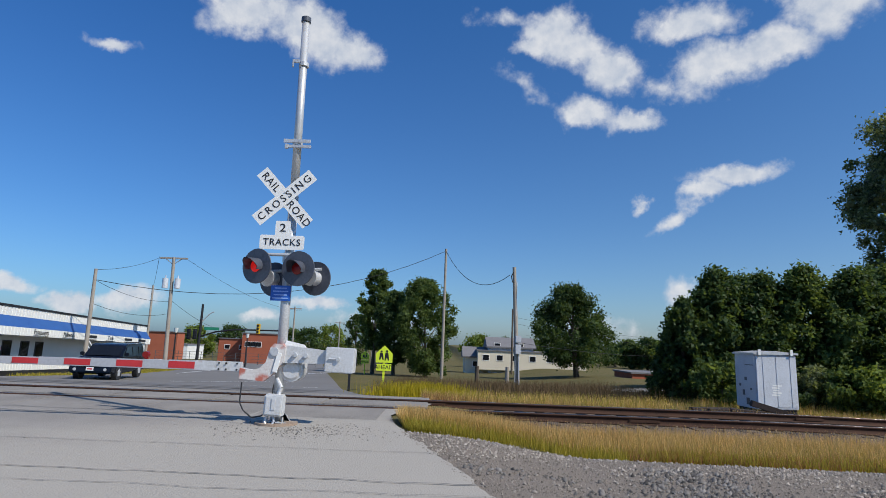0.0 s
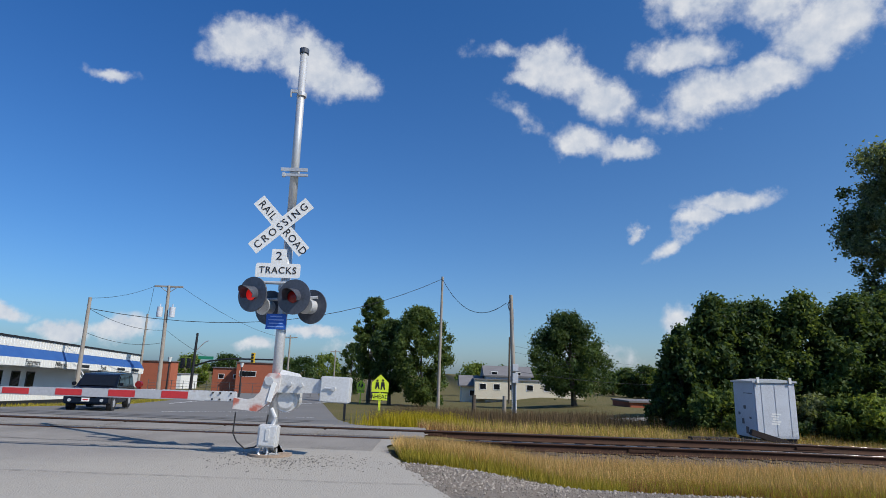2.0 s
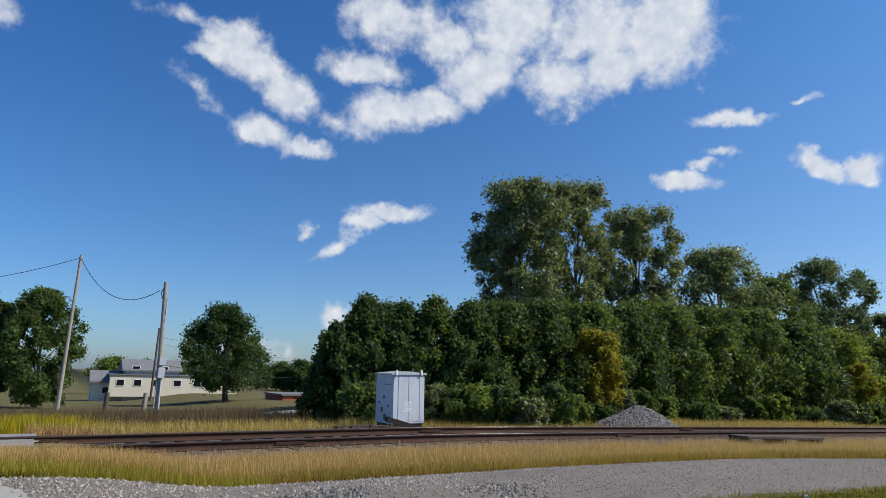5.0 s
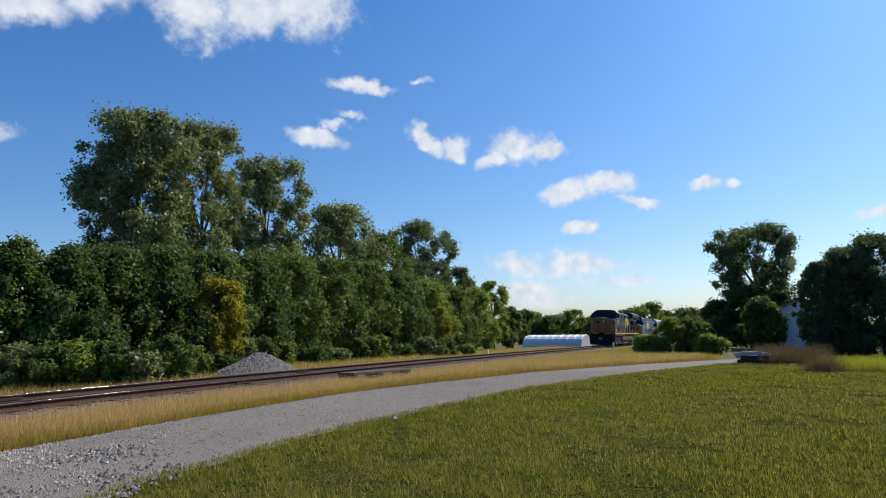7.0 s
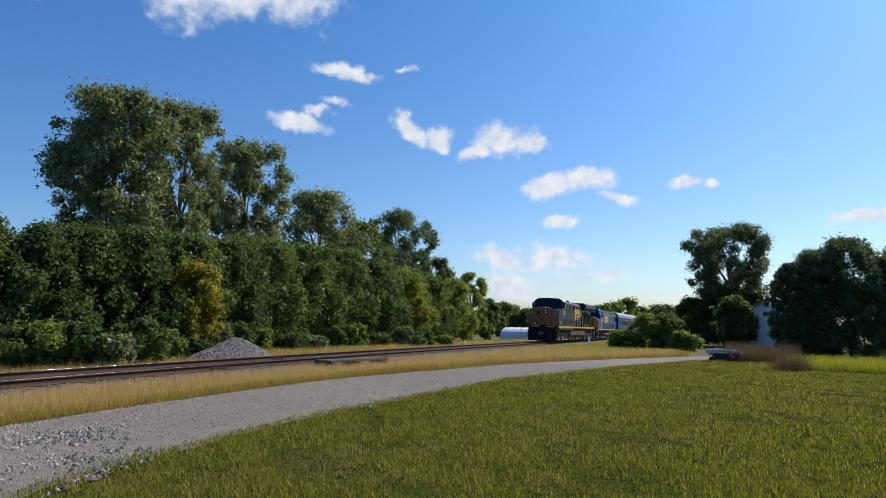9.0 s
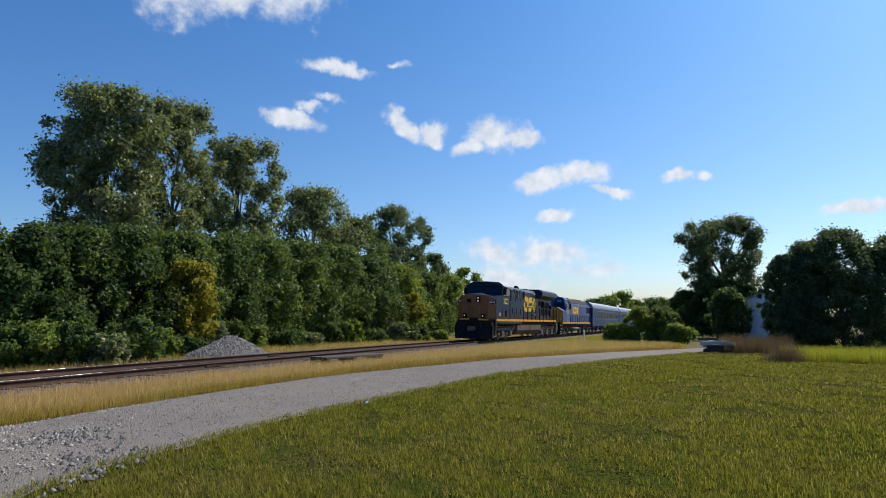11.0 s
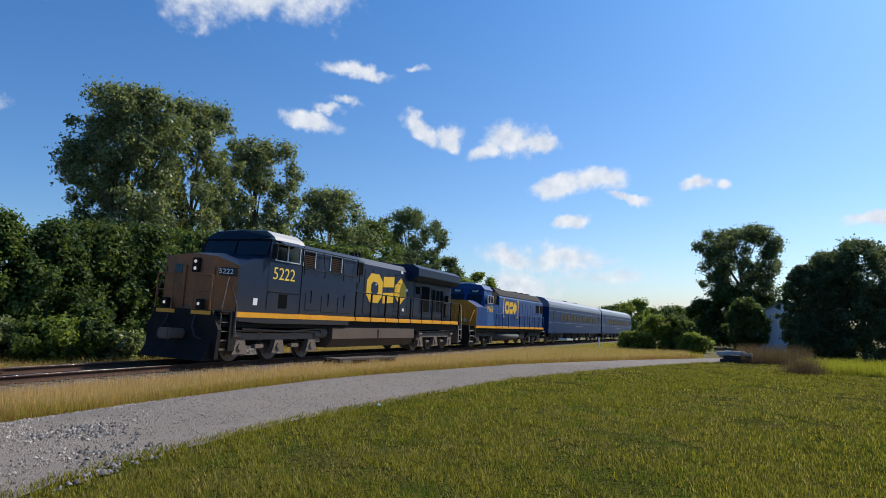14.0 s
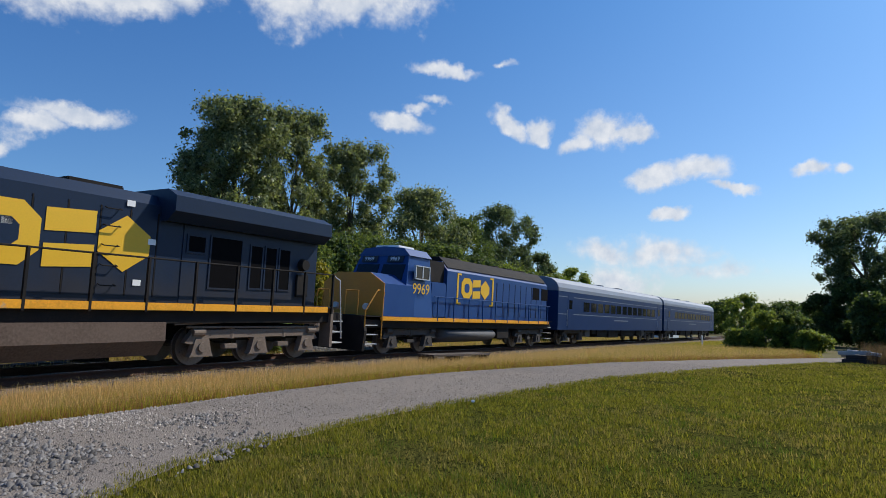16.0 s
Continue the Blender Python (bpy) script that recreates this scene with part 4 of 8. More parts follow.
def freight_loco():
    o = 9.15
    s = thing("freight_locomotive", "dirty dark blue diesel freight locomotive with yellow nose and sill stripe", "locomotive")

    def P(name, bm, m, par=None, label="", smooth=False):
        return part(name, bm, m, par or s, label, smooth)
    # underframe and sill
    bm = B()
    box(bm, o - 19.2, o + 0.50, -1.36, 1.36, 1.12, 1.44, None, 0.02)
    P("underframe", bm, M_UNDER)
    for sd in (1, -1):
        bm = B()
        box(bm, o - 18.3, o - 0.02, min(sd * 1.36, sd * 1.50), max(sd * 1.36, sd * 1.50), 1.44, 1.62, None, 0.01)
        P("sill_stripe", bm, M_SILL, None, "yellow orange reflective sill stripe")
        bm = B()
        prism(bm, ((o - 6.5, 1.27), (o - 6.5, 1.44), (o - 0.1, 1.44), (o - 0.15, 1.32), (o - 1.3, 1.27)), min(sd * 1.38, sd * 1.49), max(sd * 1.38, sd * 1.49), "y")
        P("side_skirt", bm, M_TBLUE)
    bm = B()
    box(bm, o - 18.9, o + 0.55, -1.48, 1.48, 1.58, 1.625)
    P("walkway_deck", bm, M_UNDER)
    # nose
    bm = B()
    low = [(-1.4, 1.5), (0.0, 1.5), (0.50, 1.08), (0.50, -1.08), (0.0, -1.5), (-1.4, -1.5)]
    top = [3.50, 3.06, 3.30, 3.30, 3.06, 3.50]
    lo = [bm.verts.new((o + x, y, 1.62)) for x, y in low]
    hi = [bm.verts.new((o + x, y, z)) for (x, y), z in zip(low, top)]
    mid0, mid1 = bm.verts.new((o + 0.500, 0, 3.40)), bm.verts.new((o - 1.4, 0, 3.62))
    bm.faces.new((lo[0], lo[1], hi[1], hi[0]))
    bm.faces.new((lo[5], hi[5], hi[4], lo[4]))
    for f in ((hi[0], hi[1], hi[2], mid0, mid1), (mid1, mid0, hi[3], hi[4], hi[5])):
        bm.faces.new(f)
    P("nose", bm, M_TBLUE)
    bm = B()
    lo = [bm.verts.new((o + x + 0.004, y, 1.62)) for x, y in low[1:5]]
    hi = [bm.verts.new((o + x + 0.004, y, z)) for (x, y), z in zip(low[1:5], top[1:5])]
    mid0 = bm.verts.new((o + 0.504, 0, 3.40))
    bm.faces.new((lo[0], lo[1], hi[1], hi[0]))
    bm.faces.new((lo[1], lo[2], hi[2], mid0, hi[1]))
    bm.faces.new((lo[2], lo[3], hi[3], hi[2]))
    nf = P("nose_front", bm, M_NOSE, None, "grimy yellow nose front, browned as if in shade")
    bm = B()
    box(bm, o + 0.500, o + 0.560, -0.75, -0.15, 1.7, 3.0, None, 0.01)
    P("nose_door", bm, M_NOSE, nf)
    bm = B()
    box(bm, o + 0.550, o + 0.570, -0.62, -0.28, 2.75, 3.02, None, 0.01)
    P("nose_door_window", bm, M_GLASS, nf)
    bm = B()
    box(bm, o + 0.500, o + 0.600, 0.12, 0.42, 2.78, 3.24, None, 0.02)
    hb = P("headlight_box", bm, M_UNDER, nf)
    for z in (3.12, 2.90):
        bm = B()
        cyl(bm, (o + 0.600, 0.27, z), (o + 0.615, 0.27, z), 0.055, 0.055, 16)
        P("headlight", bm, M_HEAD, nf, "lit white headlight")
    for sd in (1, -1):
        bm = B()
        box(bm, -0.33, 0.33, -0.02, 0.02, -0.13, 0.13, pose(o + 0.30, sd * 1.27, 2.84, 0, 0, sd * 0 + (130 if sd > 0 else 50)), 0.01)
        nb = P("number_board", bm, M_BLACK, None, "black number board")
        text("5222", 0.22, M_WHITE, nb, pose(o + 0.30, sd * 1.27, 2.84, 0, 0, 130 if sd > 0 else 50) @ pose(0, -0.024, 0, 90, 0, 0))
        bm = B()
        box(bm, o + 0.62, o + 0.76, sd * 0.72 - 0.13, sd * 0.72 + 0.13, 1.64, 1.95, None, 0.02)
        dl = P("ditch_light_box", bm, M_UNDER)
        bm = B()
        cyl(bm, (o + 0.76, sd * 0.72, 1.80), (o + 0.775, sd * 0.72, 1.80), 0.05, 0.05, 16)
        P("ditch_light", bm, M_HEAD, dl, "lit ditch light")
    # pilot, steps, coupler, front rails
    bm = B()
    prism(bm, ((-1.45, 0.16), (1.45, 0.16), (1.5, 1.05), (1.2, 1.62), (-1.2, 1.62), (-1.5, 1.05)), o + 0.50, o + 0.65, "x")
    prism(bm, ((o + 0.60, 0.12), (o + 1.00, 0.12), (o + 0.65, 0.75)), -1.3, 1.3, "y")
    P("pilot_plow", bm, M_UNDER, None, "black snow plow pilot")
    bm = B()
    box(bm, o + 0.63, o + 0.67, 0.35, 1.15, 1.48, 1.60)
    P("pilot_stripe", bm, M_SILL)
    bm = B()
    box(bm, o + 0.63, o + 0.67, -1.15, -0.35, 1.48, 1.60)
    P("pilot_stripe", bm, M_SILL)
    bm = B()
    box(bm, o + 0.45, o + 1.25, -0.17, 0.17, 0.72, 1.02, None, 0.05)
    box(bm, o + 1.15, o + 1.35, -0.24, 0.22, 0.70, 1.04, None, 0.05)
    P("coupler", bm, M_TRUCK)
    for sd in (1, -1):
        bm = B()
        box(bm, o + 0.15, o + 0.45, min(sd * 0.95, sd * 1.0), max(sd * 0.95, sd * 1.0), 0.3, 1.6)
        prism(bm, ((o - 0.12, 0.40), (o + 0.16, 0.40), (o + 0.16, 1.6), (o - 0.02, 1.6)), min(sd * 1.40, sd * 1.48), max(sd * 1.40, sd * 1.48), "y")
        P("step_well", bm, M_UNDER)
        for z in (0.42, 0.70, 0.98, 1.26, 1.52):
            bm = B()
            box(bm, o + 0.03, o + 0.43, min(sd * 1.0, sd * 1.42), max(sd * 1.0, sd * 1.42), z, z + 0.03)
            P("step", bm, M_TRUCK)
        bm = B()
        pipe(bm, [(o + 0.50, sd * 1.42, 0.55), (o + 0.50, sd * 1.42, 1.7), (o + 0.34, sd * 1.42, 2.62), (o + 0.22, sd * 1.40, 2.66)], 0.022)
        P("grab_rail", bm, M_TRUCK)
        bm = B()
        pipe(bm, [(o - 0.04, sd * 1.52, 0.9), (o - 0.02, sd * 1.52, 1.8), (o + 0.20, sd * 1.36, 2.6)], 0.022)
        P("grab_rail", bm, M_TRUCK)
        bm = B()
        pipe(bm, [(o + 0.72, sd * 1.15, 1.62), (o + 0.72, sd * 1.15, 2.70), (o + 0.72, sd * 0.45, 2.74), (o + 0.72, sd * 0.45, 1.62)], 0.024)
        pipe(bm, [(o + 0.72, sd * 1.15, 2.2), (o + 0.72, sd * 0.45, 2.2)], 0.02)
        P("front_handrail", bm, M_NOSE)
        bm = B()
        pipe(bm, [(o + 0.67, sd * 0.55, 1.45), (o + 0.80, sd * 0.60, 1.1), (o + 0.80, sd * 0.75, 0.8), (o + 0.73, sd * 0.95, 0.75)], 0.03)
        P("air_hose", bm, M_CABLE)
    # cab
    bm = B()
    box(bm, o - 3.17, o - 1.36, -1.5, 1.5, 1.62, 3.34)
    prism(bm, ((o - 3.17, 3.34), (o - 1.36, 3.34), (o - 1.36, 3.50), (o - 1.50, 4.15), (o - 3.17, 4.15)), -1.46, 1.46, "y")
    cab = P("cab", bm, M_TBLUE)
    bm = B()
    prism(bm, ((-1.5, 4.10), (1.5, 4.10), (1.40, 4.24), (1.08, 4.42), (0.0, 4.47), (-1.08, 4.42), (-1.40, 4.24)), o - 1.62, o - 1.36, "x")
    bmesh.ops.translate(bm, verts=[v for v in bm.verts if v.co.x > o - 1.4 and v.co.z > 4.2], vec=(-0.16, 0, -0.03))
    P("windshield_brow", bm, M_GLASS, cab, "dark sloping brow above the windshield")
    bm = B()
    prism(bm, ((-1.5, 4.10), (1.5, 4.10), (1.40, 4.24), (1.08, 4.43), (0.0, 4.48), (-1.08, 4.43), (-1.40, 4.24)), o - 3.22, o - 1.60, "x")
    P("cab_roof", bm, M_ROOFG, cab, "pale cab roof")
    for y0, y1 in ((-1.43, -0.03), (0.03, 1.43)):
        bm = B()
        prism(bm, ((o - 1.335, 3.54), (o - 1.315, 3.56), (o - 1.44, 4.06), (o - 1.48, 4.06)), y0, y1, "y")
        P("windshield", bm, M_GLASS, cab)
    for sd in (1, -1):
        def yb(a, b):
            return (min(sd * a, sd * b), max(sd * a, sd * b))
        bm = B()
        box(bm, o - 3.0, o - 1.72, *yb(1.46, 1.475), 3.44, 3.98, None, 0.003)
        P("side_window", bm, M_GLASS, cab)
        bm = B()
        for x0, x1, z0, z1 in ((-3.04, -1.68, 3.98, 4.03), (-3.04, -1.68, 3.40, 3.44), (-2.36, -2.30, 3.44, 3.98), (-3.04, -3.0, 3.44, 3.98), (-1.74, -1.68, 3.44, 3.98)):
            box(bm, o + x0, o + x1, *yb(1.46, 1.50), z0, z1)
        P("window_frame", bm, M_GALV, cab)
        bm = B()
        prism(bm, ((sd * 1.48, 4.08), (sd * 1.78, 3.94), (sd * 1.78, 3.97), (sd * 1.48, 4.12)), o - 2.9, o - 1.75, "x")
        P("window_visor", bm, M_TBLUE, cab)
        bm = B()
        box(bm, o - 1.52, o - 1.46, *yb(1.5, 1.72), 3.45, 3.95, None, 0.01)
        P("mirror", bm, M_UNDER, cab)
        text("5222", 0.60, M_CREAM, cab, pose(o - 2.2, sd * 1.503, 2.95, 90, 0, 180 if sd > 0 else 0), name="road_number", label="yellow painted road number")
        bm = B()
        box(bm, o - 2.45, o - 2.0, *yb(1.5, 1.508), 1.80, 2.28)
        P("louvre", bm, M_GRILLE, cab)
        bm = B()
        box(bm, o - 0.95, o - 0.75, *yb(1.5, 1.508), 1.85, 2.08)
        P("builder_plate", bm, M_WHITE, cab)
        bm = B()
        pipe(bm, [(o - 1.45, sd * 1.505, 2.34), (o - 3.1, sd * 1.505, 2.34)], 0.014)
        pipe(bm, [(o - 3.18, sd * 1.505, 1.65), (o - 3.18, sd * 1.505, 4.1)], 0.014)
        pipe(bm, [(o - 1.40, sd * 1.505, 1.75), (o - 1.40, sd * 1.505, 2.34)], 0.010)
        P("panel_seam", bm, M_UNDER, cab)
    # electrical bay behind the cab
    bm = B()
    box(bm, o - 6.9, o - 3.2, -1.49, 1.49, 1.62, 3.05, None, 0.015)
    prism(bm, ((-1.30, 3.05), (1.30, 3.05), (1.30, 3.98), (0.95, 4.22), (-0.95, 4.22), (-1.30, 3.98)), o - 7.75, o - 3.2, "x")
    prism(bm, ((o - 7.6, 1.62), (o - 6.9, 1.62), (o - 6.9, 3.05), (o - 7.6, 3.05)), -1.15, 1.15, "y")
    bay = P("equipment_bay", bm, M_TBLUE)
    for sd in (1, -1):
        def yb(a, b):
            return (min(sd * a, sd * b), max(sd * a, sd * b))
        for x0, x1 in ((-4.15, -3.45), (-5.95, -5.2), (-7.6, -7.25)):
            bm = B()
            box(bm, o + x0, o + x1, *yb(1.30, 1.312), 3.42, 3.92)
            P("air_intake", bm, M_GRILLE, bay, "dark intake grille")
            for a, b, c, d, m in ((x0 - 0.04, x0, 3.38, 3.96, M_GALV), (x1, x1 + 0.04, 3.38, 3.96, M_GALV), (x0, x1, 3.92, 3.96, M_UNDER), (x0, x1, 3.38, 3.42, M_UNDER)):
                bm = B()
                box(bm, o + a, o + b, *yb(1.30, 1.33), c, d)
                P("intake_frame", bm, m if x0 > -7 else M_UNDER, bay)
            for k in range(7 if x0 > -7 else 0):
                bm = B()
                box(bm, o + x0, o + x1, *yb(1.30, 1.335), 3.435 + 0.07 * k, 3.473 + 0.07 * k)
                P("louvre_slat", bm, M_LOUVRE, bay)
        bm = B()
        pipe(bm, [(o - 3.3, sd * 1.50, 3.28), (o - 7.1, sd * 1.50, 3.28)], 0.02)
        pipe(bm, [(o - 3.3, sd * 1.40, 4.02), (o - 7.1, sd * 1.36, 4.02)], 0.02)
        for x in (-3.3, -4.6, -5.9, -7.1):
            pipe(bm, [(o + x, sd * 1.50, 3.05), (o + x, sd * 1.50, 3.28), (o + x, sd * 1.38, 4.02)], 0.018)
        P("bay_handrail", bm, M_UNDER, bay)
        for x0, x1, z0, z1 in ((-4.2, -3.5, 1.8, 2.42), (-5.4, -4.5, 1.75, 2.35), (-6.5, -5.6, 1.75, 2.35)):
            bm = B()
            box(bm, o + x0, o + x1, *yb(1.488, 1.506), z0, z1, None, 0.004)
            box(bm, o + (x0 + x1) / 2 - 0.03, o + (x0 + x1) / 2 + 0.03, *yb(1.506, 1.53), z1 - 0.35, z1 + 0.12)
            P("access_door", bm, M_TBLUE, bay)
    # engine hood
    bm = B()
    prism(bm, ((-1.0, 1.62), (1.0, 1.62), (1.0, 3.98), (0.72, 4.26), (-0.72, 4.26), (-1.0, 3.98)), o - 13.3, o - 7.6, "x")
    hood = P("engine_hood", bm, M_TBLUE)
    for sd in (1, -1):
        def yb(a, b):
            return (min(sd * a, sd * b), max(sd * a, sd * b))
        for i in range(7):
            bm = B()
            x0 = -8.35 - 0.70 * i
            box(bm, o + x0 - 0.66, o + x0, *yb(0.995, 1.012), 1.75, 3.72, None, 0.006)
            P("hood_door", bm, M_TBLUE, hood)
            bm = B()
            box(bm, o + x0 + 0.005, o + x0 + 0.035, *yb(1.0, 1.0145), 1.75, 3.78)
            P("door_seam", bm, M_UNDER, hood)
        for z in (2.0, 2.45, 2.9, 3.35, 3.75):
            bm = B()
            pipe(bm, [(o - 11.55, sd * 1.02, z), (o - 11.55, sd * 1.12, z - 0.03), (o - 11.2, sd * 1.12, z - 0.03), (o - 11.2, sd * 1.02, z)], 0.014)
            P("ladder_rung", bm, M_UNDER, hood)
        for x, z in ((-9.4, 3.1), (-12.5, 3.0), (-11.9, 3.85), (-12.2, 2.0)):
            bm = B()
            box(bm, o + x, o + x + 0.2, *yb(1.027, 1.03), z, z + 0.14)
            P("notice", bm, M_WHITE, hood)
    plain_emblem(hood, o - 12.35, o - 8.5, 1.014, 2.30, 3.62, M_LOGO, M_TBLUE)
    bm = B()
    for x in (-8.6, -8.9, -9.2):
        cyl(bm, (o + x, 0.3, 4.26), (o + x + 0.4, 0.3, 4.42), 0.05, 0.11, 12)
    box(bm, o - 9.4, o - 8.5, 0.15, 0.45, 4.24, 4.31)
    P("horn", bm, M_UNDER, hood)
    bm = B()
    box(bm, o - 11.9, o - 10.6, -0.5, 0.5, 4.26, 4.38, None, 0.03)
    P("exhaust_stack", bm, M_UNDER, hood)
    # radiator section with overhanging wings
    bm = B()
    box(bm, o - 18.15, o - 13.25, -1.02, 1.02, 1.62, 3.8)
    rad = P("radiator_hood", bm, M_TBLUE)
    bm = B()
    prism(bm, ((-1.55, 3.86), (-1.25, 3.62), (1.25, 3.62), (1.55, 3.86), (1.55, 4.24), (1.2, 4.42), (-1.2, 4.42), (-1.55, 4.24)), o - 18.2, o - 12.6, "x")
    P("radiator_wing", bm, M_TBLUE, rad, "overhanging radiator wing")
    for sd in (1, -1):
        def yb(a, b):
            return (min(sd * a, sd * b), max(sd * a, sd * b))
        for x0, x1, z0, z1 in ((-13.9, -13.4, 2.95, 3.35), (-15.1, -14.1, 2.05, 3.4), (-15.85, -15.45, 2.1, 3.3), (-16.4, -16.0, 2.1, 3.3), (-16.95, -16.55, 2.1, 3.3)):
            bm = B()
            box(bm, o + x0, o + x1, *yb(1.02, 1.034), z0, z1)
            P("radiator_grille", bm, M_GRILLE, rad)
            bm = B()
            for a, b, c, d in ((x0 - 0.05, x0, z0 - 0.05, z1 + 0.05), (x1, x1 + 0.05, z0 - 0.05, z1 + 0.05), (x0, x1, z1, z1 + 0.05), (x0, x1, z0 - 0.05, z0)):
                box(bm, o + a, o + b, *yb(1.02, 1.045), c, d)
            P("grille_frame", bm, M_TBLUE, rad)
        bm = B()
        cyl(bm, (o - 17.5, sd * 1.02, 2.9), (o - 17.5, sd * 1.2, 2.9), 0.2, 0.16, 16)
        box(bm, o - 17.75, o - 17.25, *yb(1.02, 1.1), 1.9, 2.6, None, 0.02)
        P("valve_group", bm, M_UNDER, rad)
        # walkway rails
        bm = B()
        pipe(bm, [(o - 6.95, sd * 1.46, 2.66), (o - 18.5, sd * 1.46, 2.66)], 0.022)
        P("handrail", bm, M_UNDER)
        for i in range(10):
            bm = B()
            x = -6.98 - 1.28 * i
            box(bm, o + x - 0.03, o + x + 0.03, *yb(1.43, 1.505), 1.40, 2.68, None, 0.004)
            P("handrail_post", bm, M_UNDER)
        bm = B()
        pipe(bm, [(o - 18.5, sd * 1.46, 2.66), (o - 18.9, sd * 1.42, 2.5), (o - 19.1, sd * 1.42, 0.6)], 0.022)
        P("rear_grab_rail", bm, M_GALV)
        for z in (0.45, 0.8, 1.15):
            bm = B()
            box(bm, o - 19.15, o - 18.6, *yb(1.0, 1.42), z, z + 0.03)
            P("rear_step", bm, M_GALV)
        bm = B()
        box(bm, o - 18.62, o - 18.5, *yb(1.0, 1.46), 0.35, 1.62)
        P("rear_step_plate", bm, M_TRUCK)
    bm = B()
    box(bm, o - 20.0, o - 19.2, -0.17, 0.17, 0.72, 1.02, None, 0.05)
    P("rear_coupler", bm, M_TRUCK)
    # fuel tank and running gear
    bm = B()
    prism(bm, ((-1.42, 1.16), (1.42, 1.16), (1.44, 0.72), (1.15, 0.36), (-1.15, 0.36), (-1.44, 0.72)), o - 12.7, o - 5.5, "x")
    P("fuel_tank", bm, M_TANK, None, "long dusty brown fuel tank")
    bm = B()
    box(bm, o - 9.12, o - 9.06, -1.45, 1.45, 0.75, 1.1)
    P("tank_gauge", bm, M_UNDER)
    for sd in (1, -1):
        bm = B()
        cyl(bm, (o - 5.3, sd * 1.1, 0.95), (o - 4.9, sd * 1.1, 0.95), 0.22, 0.22, 14)
        P("air_reservoir", bm, M_TRUCK)
        for route in (((-13.0, 1.1), (-15.5, 1.18), (-18.0, 1.1)), ((-0.6, 1.08), (-2.8, 1.0), (-4.9, 1.1))):
            bm = B()
            pipe(bm, [(o + x, sd * 1.3, z) for x, z in route], 0.028)
            P("air_pipe", bm, M_TRUCK)
    truck(s, o - 2.55, (1.9, 0.0, -1.9), 2.5, "dusty three-axle bogie", M_TRUCK)
    truck(s, o - 15.8, (1.9, 0.0, -1.9), 2.4, "dusty three-axle bogie", M_TRUCK)
    return s


